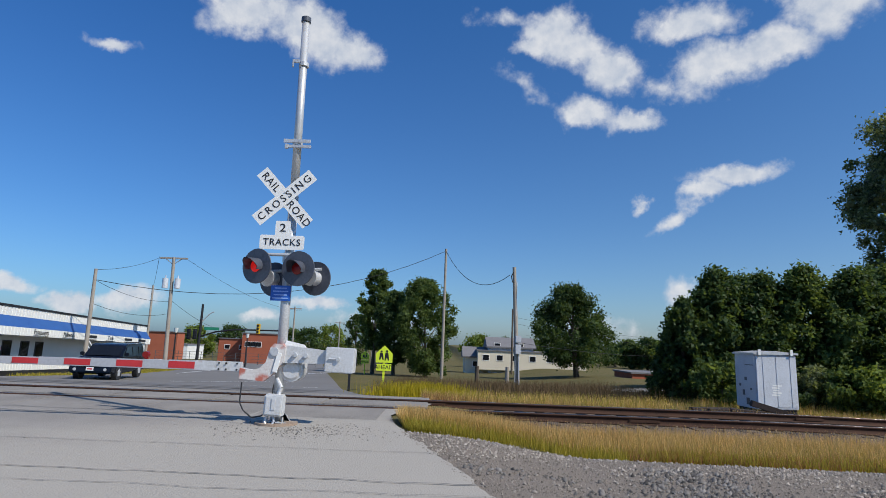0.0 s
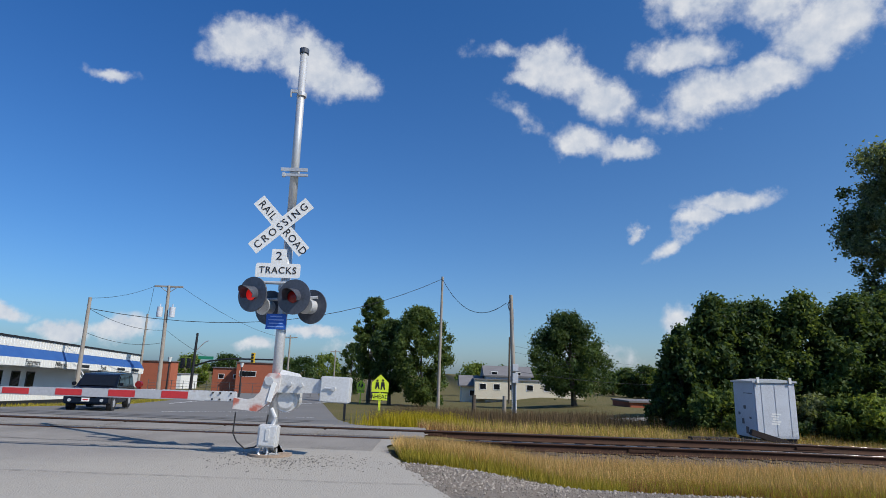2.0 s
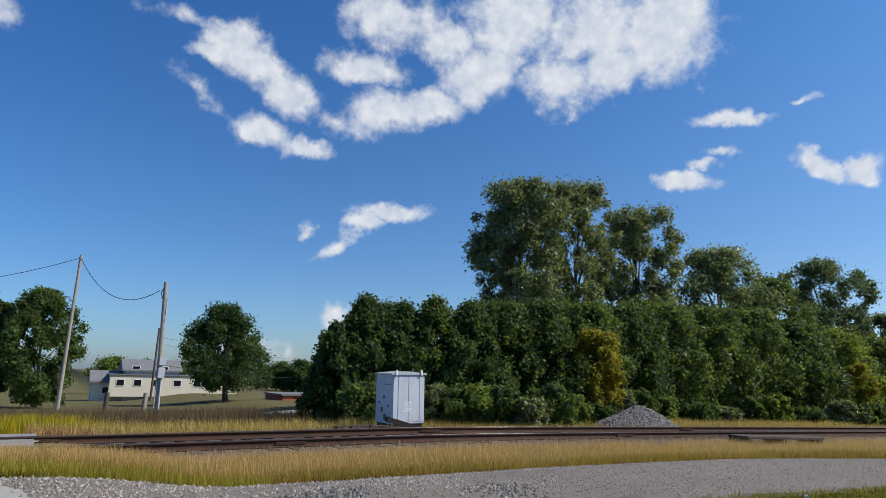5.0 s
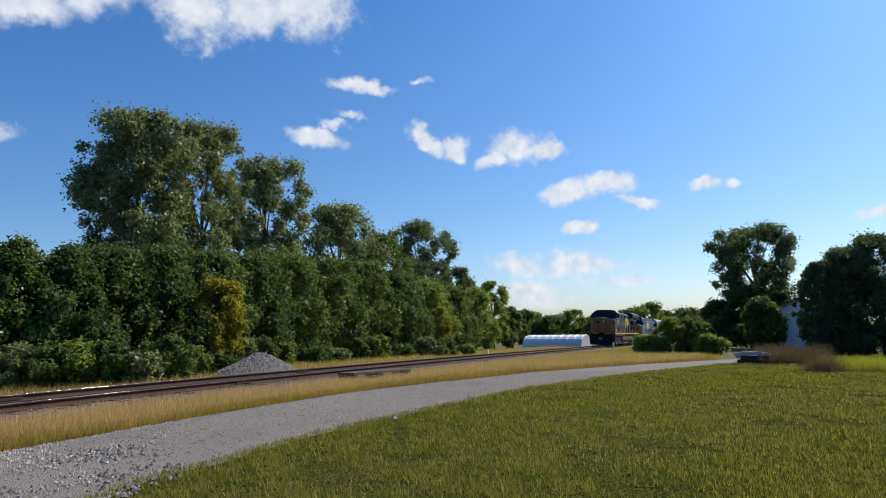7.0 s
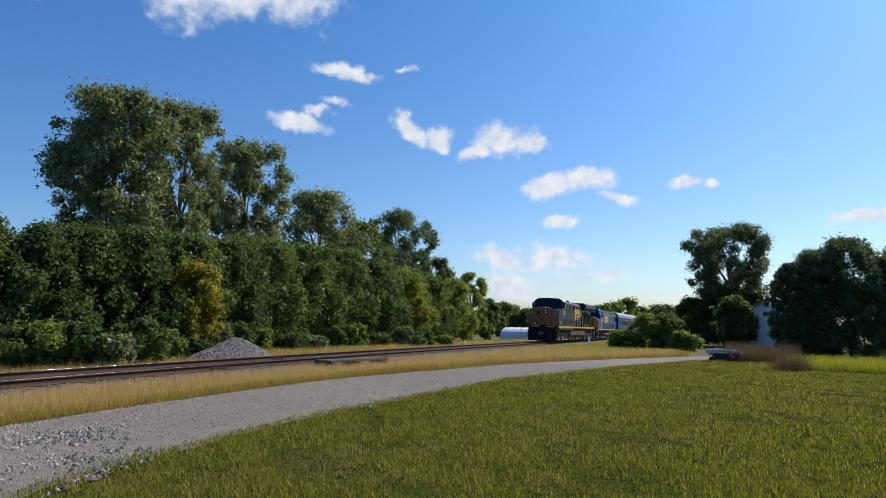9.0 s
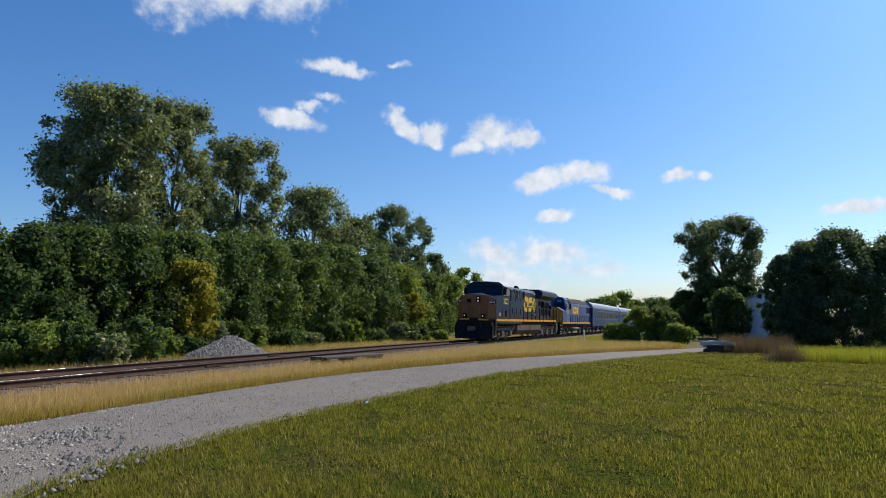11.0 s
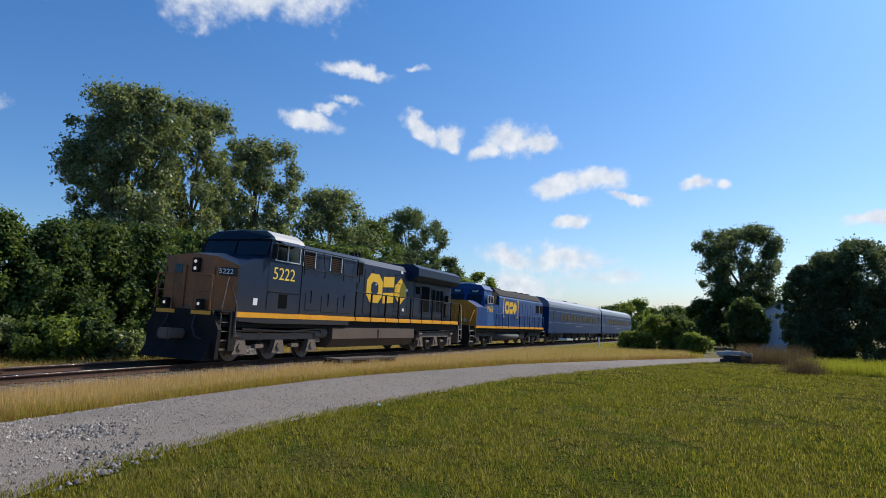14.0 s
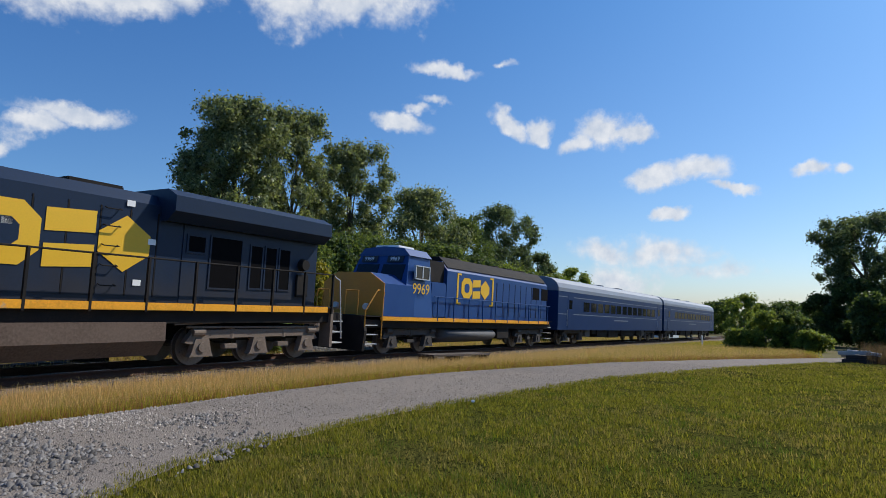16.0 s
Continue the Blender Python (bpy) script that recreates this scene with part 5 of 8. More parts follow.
def passenger_loco():
    o = 7.65
    s = thing("passenger_locomotive", "clean bright blue passenger diesel locomotive with golden nose", "locomotive")

    def P(name, bm, m, par=None, label="", smooth=False):
        return part(name, bm, m, par or s, label, smooth)
    bm = B()
    box(bm, o - 15.9, o + 0.9, -1.36, 1.36, 1.0, 1.30, None, 0.02)
    P("underframe", bm, M_UNDER)
    for sd in (1, -1):
        bm = B()
        box(bm, o - 15.3, o, min(sd * 1.36, sd * 1.50), max(sd * 1.36, sd * 1.50), 1.27, 1.43, None, 0.01)
        P("sill_stripe", bm, M_SILL, None, "yellow sill stripe")
    bm = B()
    box(bm, o - 15.8, o + 0.9, -1.48, 1.48, 1.40, 1.432)
    P("walkway_deck", bm, M_UNDER)
    bm = B()
    prism(bm, ((-1.5, 1.43), (1.5, 1.43), (1.5, 2.62), (0.8, 3.02), (-0.8, 3.02), (-1.5, 2.62)), o - 1.9, o, "x")
    P("nose", bm, M_FBLUE)
    bm = B()
    prism(bm, ((-1.5, 1.43), (1.5, 1.43), (1.5, 2.62), (0.8, 3.02), (-0.8, 3.02), (-1.5, 2.62)), o, o + 0.03, "x")
    nf = P("nose_front", bm, M_TYEL, None, "golden yellow nose front")
    bm = B()
    for sd in (1, -1):
        cyl(bm, (o + 0.03, sd * 0.75, 1.75), (o + 0.16, sd * 0.75, 1.75), 0.12, 0.12, 14)
    P("ditch_light", bm, M_GALV, nf)
    bm = B()
    prism(bm, ((o - 3.2, 1.43), (o - 1.3, 1.43), (o - 1.3, 2.62), (o - 1.75, 3.86), (o - 3.2, 3.86)), -1.5, 1.5, "y")
    bmesh.ops.translate(bm, verts=[v for v in bm.verts if v.co.z > 3.8 and v.co.y > 0], vec=(0, -0.28, 0))
    bmesh.ops.translate(bm, verts=[v for v in bm.verts if v.co.z > 3.8 and v.co.y < 0], vec=(0, 0.28, 0))
    cab = P("cab", bm, M_FBLUE)
    bm = B()
    prism(bm, ((-1.3, 3.82), (1.3, 3.82), (1.0, 4.12), (0.0, 4.20), (-1.0, 4.12)), o - 3.25, o - 1.7, "x")
    P("cab_roof", bm, M_FBLUE, cab)
    bm = B()
    box(bm, o - 3.1, o - 2.0, -0.7, 0.5, 4.14, 4.28, None, 0.03)
    P("air_conditioner", bm, M_WHITE, cab, "white roof air conditioner")
    for y0, y1 in ((-1.2, -0.1), (0.1, 1.2)):
        bm = B()
        prism(bm, ((o - 1.36, 2.80), (o - 1.34, 2.80), (o - 1.58, 3.46), (o - 1.60, 3.46)), y0, y1, "y")
        P("windshield", bm, M_GLASS, cab)
        bm = B()
        prism(bm, ((o - 1.59, 3.54), (o - 1.57, 3.54), (o - 1.67, 3.80), (o - 1.70, 3.80)), y0 + 0.15, y1 - 0.15, "y")
        nb = P("number_board", bm, M_BLACK, cab)
        text("9969", 0.24, M_WHITE, nb, pose(o - 1.615, (y0 + y1) / 2, 3.67, 90, 0, 90) @ pose(0, 0, 0, -20, 0, 0) @ pose(0, 0, 0.02))
    for sd in (1, -1):
        def yb(a, b):
            return (min(sd * a, sd * b), max(sd * a, sd * b))
        bm = B()
        box(bm, o - 2.85, o - 1.95, *yb(1.38, 1.47), 2.95, 3.42, pose(0, 0, 0), 0.004)
        P("side_window", bm, M_GLASS, cab)
        bm = B()
        for x0, x1, z0, z1 in ((-2.9, -1.9, 3.42, 3.46), (-2.9, -1.9, 2.91, 2.95), (-2.43, -2.37, 2.95, 3.42), (-2.9, -2.85, 2.95, 3.42), (-1.95, -1.9, 2.95, 3.42)):
            box(bm, o + x0, o + x1, *yb(1.40, 1.49), z0, z1)
        P("window_frame", bm, M_GALV, cab)
        text("9969", 0.60, M_LOGO, cab, pose(o - 2.30, sd * 1.502, 2.52, 90, 0, 180 if sd > 0 else 0), name="road_number", label="yellow painted road number")
        bm = B()
        pipe(bm, [(o + 0.9, sd * 1.42, 0.5), (o + 0.9, sd * 1.42, 1.6), (o + 0.3, sd * 1.42, 2.35), (o + 0.1, sd * 1.40, 2.36)], 0.022)
        pipe(bm, [(o + 0.05, sd * 1.50, 0.6), (o + 0.05, sd * 1.50, 2.0), (o - 0.0, sd * 1.50, 2.3)], 0.022)
        pipe(bm, [(o + 0.85, sd * 1.0, 1.43), (o + 0.85, sd * 1.0, 2.3), (o + 0.85, sd * 0.4, 2.3), (o + 0.85, sd * 0.4, 1.43)], 0.022)
        P("grab_rail", bm, M_TYEL)
        for z in (0.42, 0.75, 1.08):
            bm = B()
            box(bm, o + 0.15, o + 0.9, *yb(1.0, 1.42), z, z + 0.03)
            P("step", bm, M_GALV)
    bm = B()
    prism(bm, ((-1.4, 0.2), (1.4, 0.2), (1.48, 0.9), (1.3, 1.43), (-1.3, 1.43), (-1.48, 0.9)), o + 0.82, o + 0.95, "x")
    P("pilot", bm, M_UNDER)
    bm = B()
    box(bm, o + 0.9, o + 1.6, -0.17, 0.17, 0.72, 1.02, None, 0.05)
    box(bm, o - 16.5, o - 15.8, -0.17, 0.17, 0.72, 1.02, None, 0.05)
    P("coupler", bm, M_TRUCK)
    # body
    bm = B()
    prism(bm, ((-1.36, 1.43), (1.36, 1.43), (1.36, 3.45), (1.02, 3.86), (-1.02, 3.86), (-1.36, 3.45)), o - 15.2, o - 4.4, "x")
    box(bm, o - 4.4, o - 3.2, -1.36, 1.36, 1.43, 2.9, None, 0.05)
    body = P("engine_body", bm, M_FBLUE)
    bm = B()
    box(bm, o - 4.4, o - 3.2, -1.2, 1.2, 2.9, 3.8, None, 0.03)
    P("dynamic_recess", bm, M_UNDER, body)
    bm = B()
    prism(bm, ((-1.06, 3.86), (-1.30, 3.60), (1.30, 3.60), (1.06, 3.86), (0.8, 4.08), (-0.8, 4.08)), o - 15.1, o - 4.5, "x")
    P("roof_equipment", bm, M_UNDER, body, "dark roof with fans and vents")
    for x in (-6.5, -10.4, -12.0, -13.6):
        bm = B()
        cyl(bm, (o + x, 0, 4.05), (o + x, 0, 4.18), 0.62, 0.6, 20)
        P("radiator_fan", bm, M_UNDER, body)
    plain_emblem(body, o - 8.2, o - 5.6, 1.362, 2.35, 3.25, M_LOGO, M_FBLUE)
    for sd in (1, -1):
        def yb(a, b):
            return (min(sd * a, sd * b), max(sd * a, sd * b))
        for x0, x1 in ((-5.35, -5.22), (-8.62, -8.48)):
            bm = B()
            box(bm, o + x0, o + x1, *yb(1.36, 1.374), 2.05, 3.42)
            for z in (2.05, 3.34):
                box(bm, o + (x0 if x0 > -6 else x1) - (0.22 if x0 > -6 else 0.0), o + (x0 if x0 > -6 else x1) + (0.0 if x0 > -6 else 0.22), *yb(1.36, 1.374), z, z + 0.08)
            P("emblem_bracket", bm, M_LOGO, body)
        for i in range(9):
            bm = B()
            x0 = -9.0 - 0.68 * i
            box(bm, o + x0 - 0.62, o + x0, *yb(1.355, 1.372), 1.6, 3.2, None, 0.006)
            P("body_door", bm, M_FBLUE, body)
            bm = B()
            box(bm, o + x0 + 0.012, o + x0 + 0.048, *yb(1.36, 1.374), 1.6, 3.25)
            P("door_seam", bm, M_UNDER, body)
        for x in (-13.2, -14.4):
            bm = B()
            box(bm, o + x - 0.9, o + x, *yb(1.372, 1.38), 2.6, 3.25)
            P("side_grille", bm, M_GRILLE, body)
        bm = B()
        pipe(bm, [(o - 3.3, sd * 1.48, 2.30), (o - 15.4, sd * 1.48, 2.30)], 0.02)
        P("handrail", bm, M_FBLUE)
        for i in range(10):
            bm = B()
            x = -3.6 - 1.28 * i
            box(bm, o + x - 0.025, o + x + 0.025, *yb(1.46, 1.51), 1.30, 2.31)
            P("handrail_post", bm, M_FBLUE)
        for z in (0.42, 0.75, 1.08):
            bm = B()
            box(bm, o - 15.9, o - 15.4, *yb(1.0, 1.42), z, z + 0.03)
            P("rear_step", bm, M_GALV)
    bm = B()
    cyl(bm, (o - 9.0, 0.0, 0.72), (o - 4.7, 0.0, 0.72), 1.0, 1.0, 24)
    bmesh.ops.scale(bm, vec=(1, 1.38, 0.42), verts=bm.verts[:], space=Matrix.Translation((0, 0, -0.72)))
    P("fuel_tank", bm, M_GREYTANK, None, "grey fuel tank", True)
    bm = B()
    box(bm, o - 10.6, o - 9.3, -1.3, 1.3, 0.5, 1.05, None, 0.03)
    P("battery_box", bm, M_UNDER)
    truck(s, o - 2.2, (1.2, -1.2), 1.8)
    truck(s, o - 13.3, (1.2, -1.2), 1.8)
    return s


def coach():
    o, L = 11.75, 23.5
    s = thing("passenger_coach", "dark blue streamlined passenger coach with silver roof", "railway coach", group="coaches of the train")

    def P(name, bm, m, par=None, label="", smooth=False):
        return part(name, bm, m, par or s, label, smooth)
    bm = B()
    prism(bm, ((-1.5, 0.95), (1.5, 0.95), (1.5, 3.32), (-1.5, 3.32)), o - L, o, "x")
    body = P("body", bm, M_CBLUE)
    bm = B()
    prism(bm, ((-1.51, 3.30), (1.51, 3.30), (1.49, 3.52), (1.36, 3.80), (1.0, 4.06), (0.4, 4.18), (-0.4, 4.18), (-1.0, 4.06), (-1.36, 3.80), (-1.49, 3.52)), o - L, o, "x")
    P("roof", bm, M_SILVER, None, "silver grey arched roof")
    for x in (-10.5, -15.0):
        bm = B()
        box(bm, o + x - 0.5, o + x + 0.5, -0.35, 0.35, 4.15, 4.27, None, 0.03)
        P("roof_vent", bm, M_SILVER)
    for sd in (1, -1):
        def yb(a, b):
            return (min(sd * a, sd * b), max(sd * a, sd * b))
        for z in (1.90, 2.96):
            bm = B()
            box(bm, o - L + 0.05, o - 0.05, *yb(1.5, 1.508), z, z + 0.05)
            P("silver_stripe", bm, M_SILVER, body)
        for i in range(13):
            bm = B()
            x0 = -4.1 - 1.32 * i
            box(bm, o + x0 - 1.02, o + x0, *yb(1.497, 1.504), 2.15, 2.76, None, 0.003)
            w = P("window", bm, M_GLASS, body)
            bm = B()
            for a, b, c, d in ((-1.06, 0.04, 2.76, 2.80), (-1.06, 0.04, 2.11, 2.15), (-1.06, -1.02, 2.15, 2.76), (0, 0.04, 2.15, 2.76)):
                box(bm, o + x0 + a, o + x0 + b, *yb(1.5, 1.512), c, d)
            P("window_frame", bm, M_CBLUE, w)
        for x in (-1.9, -22.3):
            bm = B()
            box(bm, o + x - 0.45, o + x + 0.45, *yb(1.5, 1.512), 1.0, 3.1, None, 0.004)
            d = P("door", bm, M_CBLUE, body)
            bm = B()
            box(bm, o + x - 0.25, o + x + 0.25, *yb(1.512, 1.516), 2.25, 2.8)
            P("door_window", bm, M_GLASS, d)
            bm = B()
            pipe(bm, [(o + x + 0.55, sd * 1.53, 1.2), (o + x + 0.55, sd * 1.53, 2.2)], 0.015)
            P("handle", bm, M_GALV, d)
        bm = B()
        box(bm, o - 13.5, o - 10.2, *yb(1.5, 1.505), 1.62, 1.70)
        P("writing_bar", bm, M_SILVER, body)
    for x in (0.0, -L):
        bm = B()
        box(bm, o + x - 0.05, o + x + 0.45 if x == 0 else o + x + 0.05, -0.6, 0.6, 1.1, 3.4, None, 0.03)
        P("gangway", bm, M_UNDER)
    for x0, x1, z in ((-9.2, -7.2, 0.45), (-11.8, -9.6, 0.40), (-15.6, -12.4, 0.5), (-17.4, -16.2, 0.55)):
        bm = B()
        box(bm, o + x0, o + x1, -1.3, 1.3, z, 0.98, None, 0.03)
        P("underfloor_box", bm, M_UNDER)
    bm = B()
    box(bm, o - 17.6, o - 6.4, -1.22, 1.22, 0.66, 0.97, None, 0.02)
    P("equipment_trough", bm, M_UNDER)
    for x0, x1 in ((-5.9, -5.0), (-18.6, -17.8)):
        bm = B()
        box(bm, o + x0, o + x1, -1.28, 1.28, 0.5, 0.98, None, 0.03)
        P("underfloor_box", bm, M_GREYTANK)
    truck(s, o - 3.1, (1.25, -1.25), 1.75)
    truck(s, o - 20.4, (1.25, -1.25), 1.75)
    return s


loco_a, loco_b, coach_a = freight_loco(), passenger_loco(), coach()
n_w = len(WHEELS)
coach_b = copy_thing(coach_a, pose(0, 0, 0))
WHEELS += [c for c in coach_b.children if c.name.startswith("wheelset")]
# vehicle, distance of its middle behind the leading corner
TRAIN = ((loco_a, 9.15), (loco_b, 18.25 + 2.95 + 7.65), (coach_a, 37.95 + 11.75), (coach_b, 37.95 + 23.5 + 0.55 + 11.75))


def lead(t):
    slack = float(np.interp(t, (12.0, 13.0, 14.0, 14.6, 15.3, 16.0), (0.0, -0.10, -0.30, -0.24, 0.08, 0.45)))
    return 59.8 - 8.4 * (t - 9) - 0.106 * (t - 9) ** 2 + slack


def on_track(x):
    a, b = x - 6, x + 6
    ya, yb_ = float(track_y(a)), float(track_y(b))
    za, zb = float(track_z(a)), float(track_z(b))
    yaw = math.degrees(math.atan2(ya - yb_, -12.0))
    return pose(x, (ya + yb_) / 2, (za + zb) / 2 + CANT / 2, -1.9, -math.degrees(math.atan2(za - zb, 12.0)), yaw)

# ---------------------------------------------------------------- plants
RNG = np.random.default_rng(7)


def leaf_cloud(lumps, n, size, droop=0.0):
    """Small pointed leaves over the outside of lumps (x, y, z, rx, ry, rz), sprigs beyond them and coarser leaf masses within."""
    lumps = np.asarray(lumps, dtype=float)
    w = lumps[:, 3] * lumps[:, 4] + lumps[:, 4] * lumps[:, 5]
    k = RNG.choice(len(lumps), n, p=w / w.sum())
    d = RNG.normal(size=(n, 3))
    d /= np.linalg.norm(d, axis=1)[:, None]
    kind = RNG.random(n)
    inner = kind < 0.16
    r = np.where(inner, RNG.uniform(0.2, 0.8, n), np.where(kind > 0.86, RNG.uniform(1.0, 1.6, n), RNG.uniform(0.4, 1.12, n) ** 0.7))
    c = lumps[k, :3] + d * r[:, None] * lumps[k, 3:]
    a = d * 0.7 + RNG.normal(size=(n, 3)) * 0.8 + np.array((0, 0, 0.35))
    a /= np.linalg.norm(a, axis=1)[:, None]
    t = np.cross(a, RNG.normal(size=(n, 3)))
    t /= np.linalg.norm(t, axis=1)[:, None]
    t[:, 2] -= droop
    b = np.cross(a, t)
    s = (1.18 * size * RNG.uniform(0.55, 1.45, n) * np.where(inner, 1.9, 1.0))[:, None]
    v = np.stack([c + t * s, c + b * s * 0.62 - t * s * 0.45, c - b * s * 0.62 - t * s * 0.45], 1).reshape(-1, 3)
    return v, np.arange(3 * n).reshape(-1, 3)


ROUND = ((0, 0.70), (0.2, 0.98), (0.55, 1.0), (0.8, 0.74), (1.0, 0.28))
CONE = ((0, 0.95), (0.25, 1.0), (0.55, 0.86), (0.8, 0.52), (1.0, 0.12))
OPEN = ((0, 0.55), (0.2, 0.90), (0.5, 1.0), (0.8, 0.92), (1.0, 0.55))


def crown_lumps(z0, z1, r, n, lean=0.0, outline=ROUND, lump=(0.12, 0.26), tall=1.0):
    """Leaf masses that fill an outline (share of height, share of radius) without passing its top, most of them near its surface."""
    out = []
    h = z1 - z0
    us, rs = zip(*outline)
    n = int(n * 2.2)
    for i in range(n):
        u = (i + RNG.uniform(0.1, 0.9)) / n
        a = RNG.uniform(0, 2 * math.pi)
        env = r * float(np.interp(u, us, rs)) * (1 + 0.16 * math.sin(2 * a + 7 * u + r) + 0.10 * math.sin(5 * a - 11 * u))
        lr = max(r * RNG.uniform(*lump), 0.12)
        q = max(env - lr * 0.55, 0) * RNG.uniform(0.05, 1.0) ** 0.45
        out.append((q * math.cos(a) + lean * u, q * math.sin(a), z0 + min(u * h + lr * 0.2, h - lr * tall * 0.8), lr, lr, lr * tall))
    return out


def tree(name, label, x, y, h, r, z0, material, n=7000, leaf=0.17, lumps=26, trunk=0.18, outline=ROUND, lean=0.0, category="tree", limbs=9, bark=None, lump=(0.12, 0.26), tall=1.0):
    g = float(land(x, y))
    s = thing(name, label, category, pose(x, y, g - 0.05))
    L = crown_lumps(z0, h, r, lumps, lean, outline, lump, tall)
    bm = B()
    zt_ = max(z0 + (h - z0) * 0.55, 0.6)
    prev = Vector((0, 0, 0))
    for i in range(1, 5):
        u = i / 4
        p = Vector((lean * u * 0.5 + RNG.uniform(-0.05, 0.05) * h * 0.1, RNG.uniform(-0.05, 0.05) * h * 0.1, zt_ * u))
        cyl(bm, prev, p, trunk * (1 - 0.72 * (i - 1) / 4), trunk * (1 - 0.72 * i / 4), 9, False)
        prev = p
    for i in range(limbs):
        l = L[int(len(L) * (i + 0.5) / limbs)]
        zb = min(zt_ * 0.9, max(0.2 * zt_, l[2] * 0.62))
        b0 = Vector((lean * 0.3, 0, zb))
        mid = b0.lerp(Vector(l[:3]), 0.5) + Vector((0, 0, 0.06 * h))
        cyl(bm, b0, mid, trunk * 0.34, trunk * 0.2, 6, False)
        cyl(bm, mid, Vector(l[:3]), trunk * 0.2, trunk * 0.06, 6, False)
    part("trunk", bm, bark or M_BARK, s)
    v, f = leaf_cloud(L, n, leaf)
    c = new("crown", mesh_np("crown", v, f, material))
    c.parent = s
    return s


G_DARK = leaf_mat("leaf_dark_green", (0.051, 0.088, 0.030), (0.125, 0.18, 0.030), 0.5)
G_MID = leaf_mat("leaf_mid_green", (0.074, 0.116, 0.034), (0.18, 0.24, 0.04), 0.5)
G_LIGHT = leaf_mat("leaf_light_green", (0.125, 0.175, 0.035), (0.32, 0.39, 0.05), 0.45)
G_GREY = leaf_mat("leaf_grey_green", (0.175, 0.20, 0.105), (0.25, 0.295, 0.075), 0.6, 0.33)
G_BLUE = leaf_mat("leaf_blue_green", (0.078, 0.112, 0.058), (0.18, 0.235, 0.07), 0.5)
G_YEL = leaf_mat("leaf_yellow", (0.248, 0.225, 0.025), (0.388, 0.341, 0.031))
G_GOLD = leaf_mat("dry_grass_gold", (0.60, 0.42, 0.16), (0.58, 0.40, 0.15), 0.45, 0.7)
G_RUST = leaf_mat("dry_grass_rust", (0.330, 0.173, 0.075), (0.330, 0.165, 0.060), 0.4, 0.7)
G_YBLADE = leaf_mat("grass_yellow_green", (0.350, 0.300, 0.050), (0.450, 0.388, 0.050), 0.4, 0.6)
G_WEED = leaf_mat("brown_weed", (0.180, 0.128, 0.075), (0.150, 0.105, 0.045), 0.4, 0.8)


def polar(yaw, dist):
    return -math.sin(radians(yaw)) * dist, math.cos(radians(yaw)) * dist


def rise(x, y, el):
    """Height above the ground at (x, y) of a crown whose top stands at that angle from the eye."""
    return 1.6 + math.hypot(x, y) * math.tan(radians(el)) - float(land(x, y)) + 0.05


# wood beside the line: tall trees behind, thicket before
for yaw, dist, el, r, z0, m, n, leaf, lumps, shape, nm in (
        (-39.5, 40.5, 18.5, 3.7, 4.0, G_GREY, 52000, 0.088, 90, OPEN, "cottonwood_tree"),
        (-44.6, 43.5, 18.2, 3.3, 4.0, G_GREY, 36000, 0.09, 64, OPEN, "cottonwood_tree"),
        (-50.2, 48.0, 15.5, 3.7, 3.5, G_GREY, 34000, 0.095, 60, OPEN, "cottonwood_tree"),
        (-57.0, 56.5, 11.6, 4.8, 3.0, G_GREY, 30000, 0.105, 60, ROUND, "cottonwood_tree"),
        (-60.6, 62.0, 8.9, 4.0, 2.5, G_MID, 20000, 0.11, 44, ROUND, "cottonwood_tree"),
        (-64.8, 75.0, 10.0, 4.6, 5.0, G_BLUE, 22000, 0.115, 44, OPEN, "locust_tree"),
        (-68.2, 78.0, 5.6, 3.2, 3.0, G_BLUE, 12000, 0.12, 30, ROUND, "locust_tree"),
        (-71.6, 80.0, 4.2, 3.0, 1.0, G_LIGHT, 8000, 0.13, 20, ROUND, "roadside_tree"),
        (-73.4, 88.0, 1.7, 2.6, 0.6, G_MID, 6000, 0.14, 18, ROUND, "roadside_tree")):
    x, y = polar(yaw, dist)
    tree(nm, "tall leafy tree with grey-green crown at the wood's edge" if m is G_GREY else "leafy tree with an uneven dark crown in the wood", x, y, rise(x, y, el), r, z0, m, n, leaf, lumps, 0.28, shape, limbs=14, lump=(0.11, 0.24))
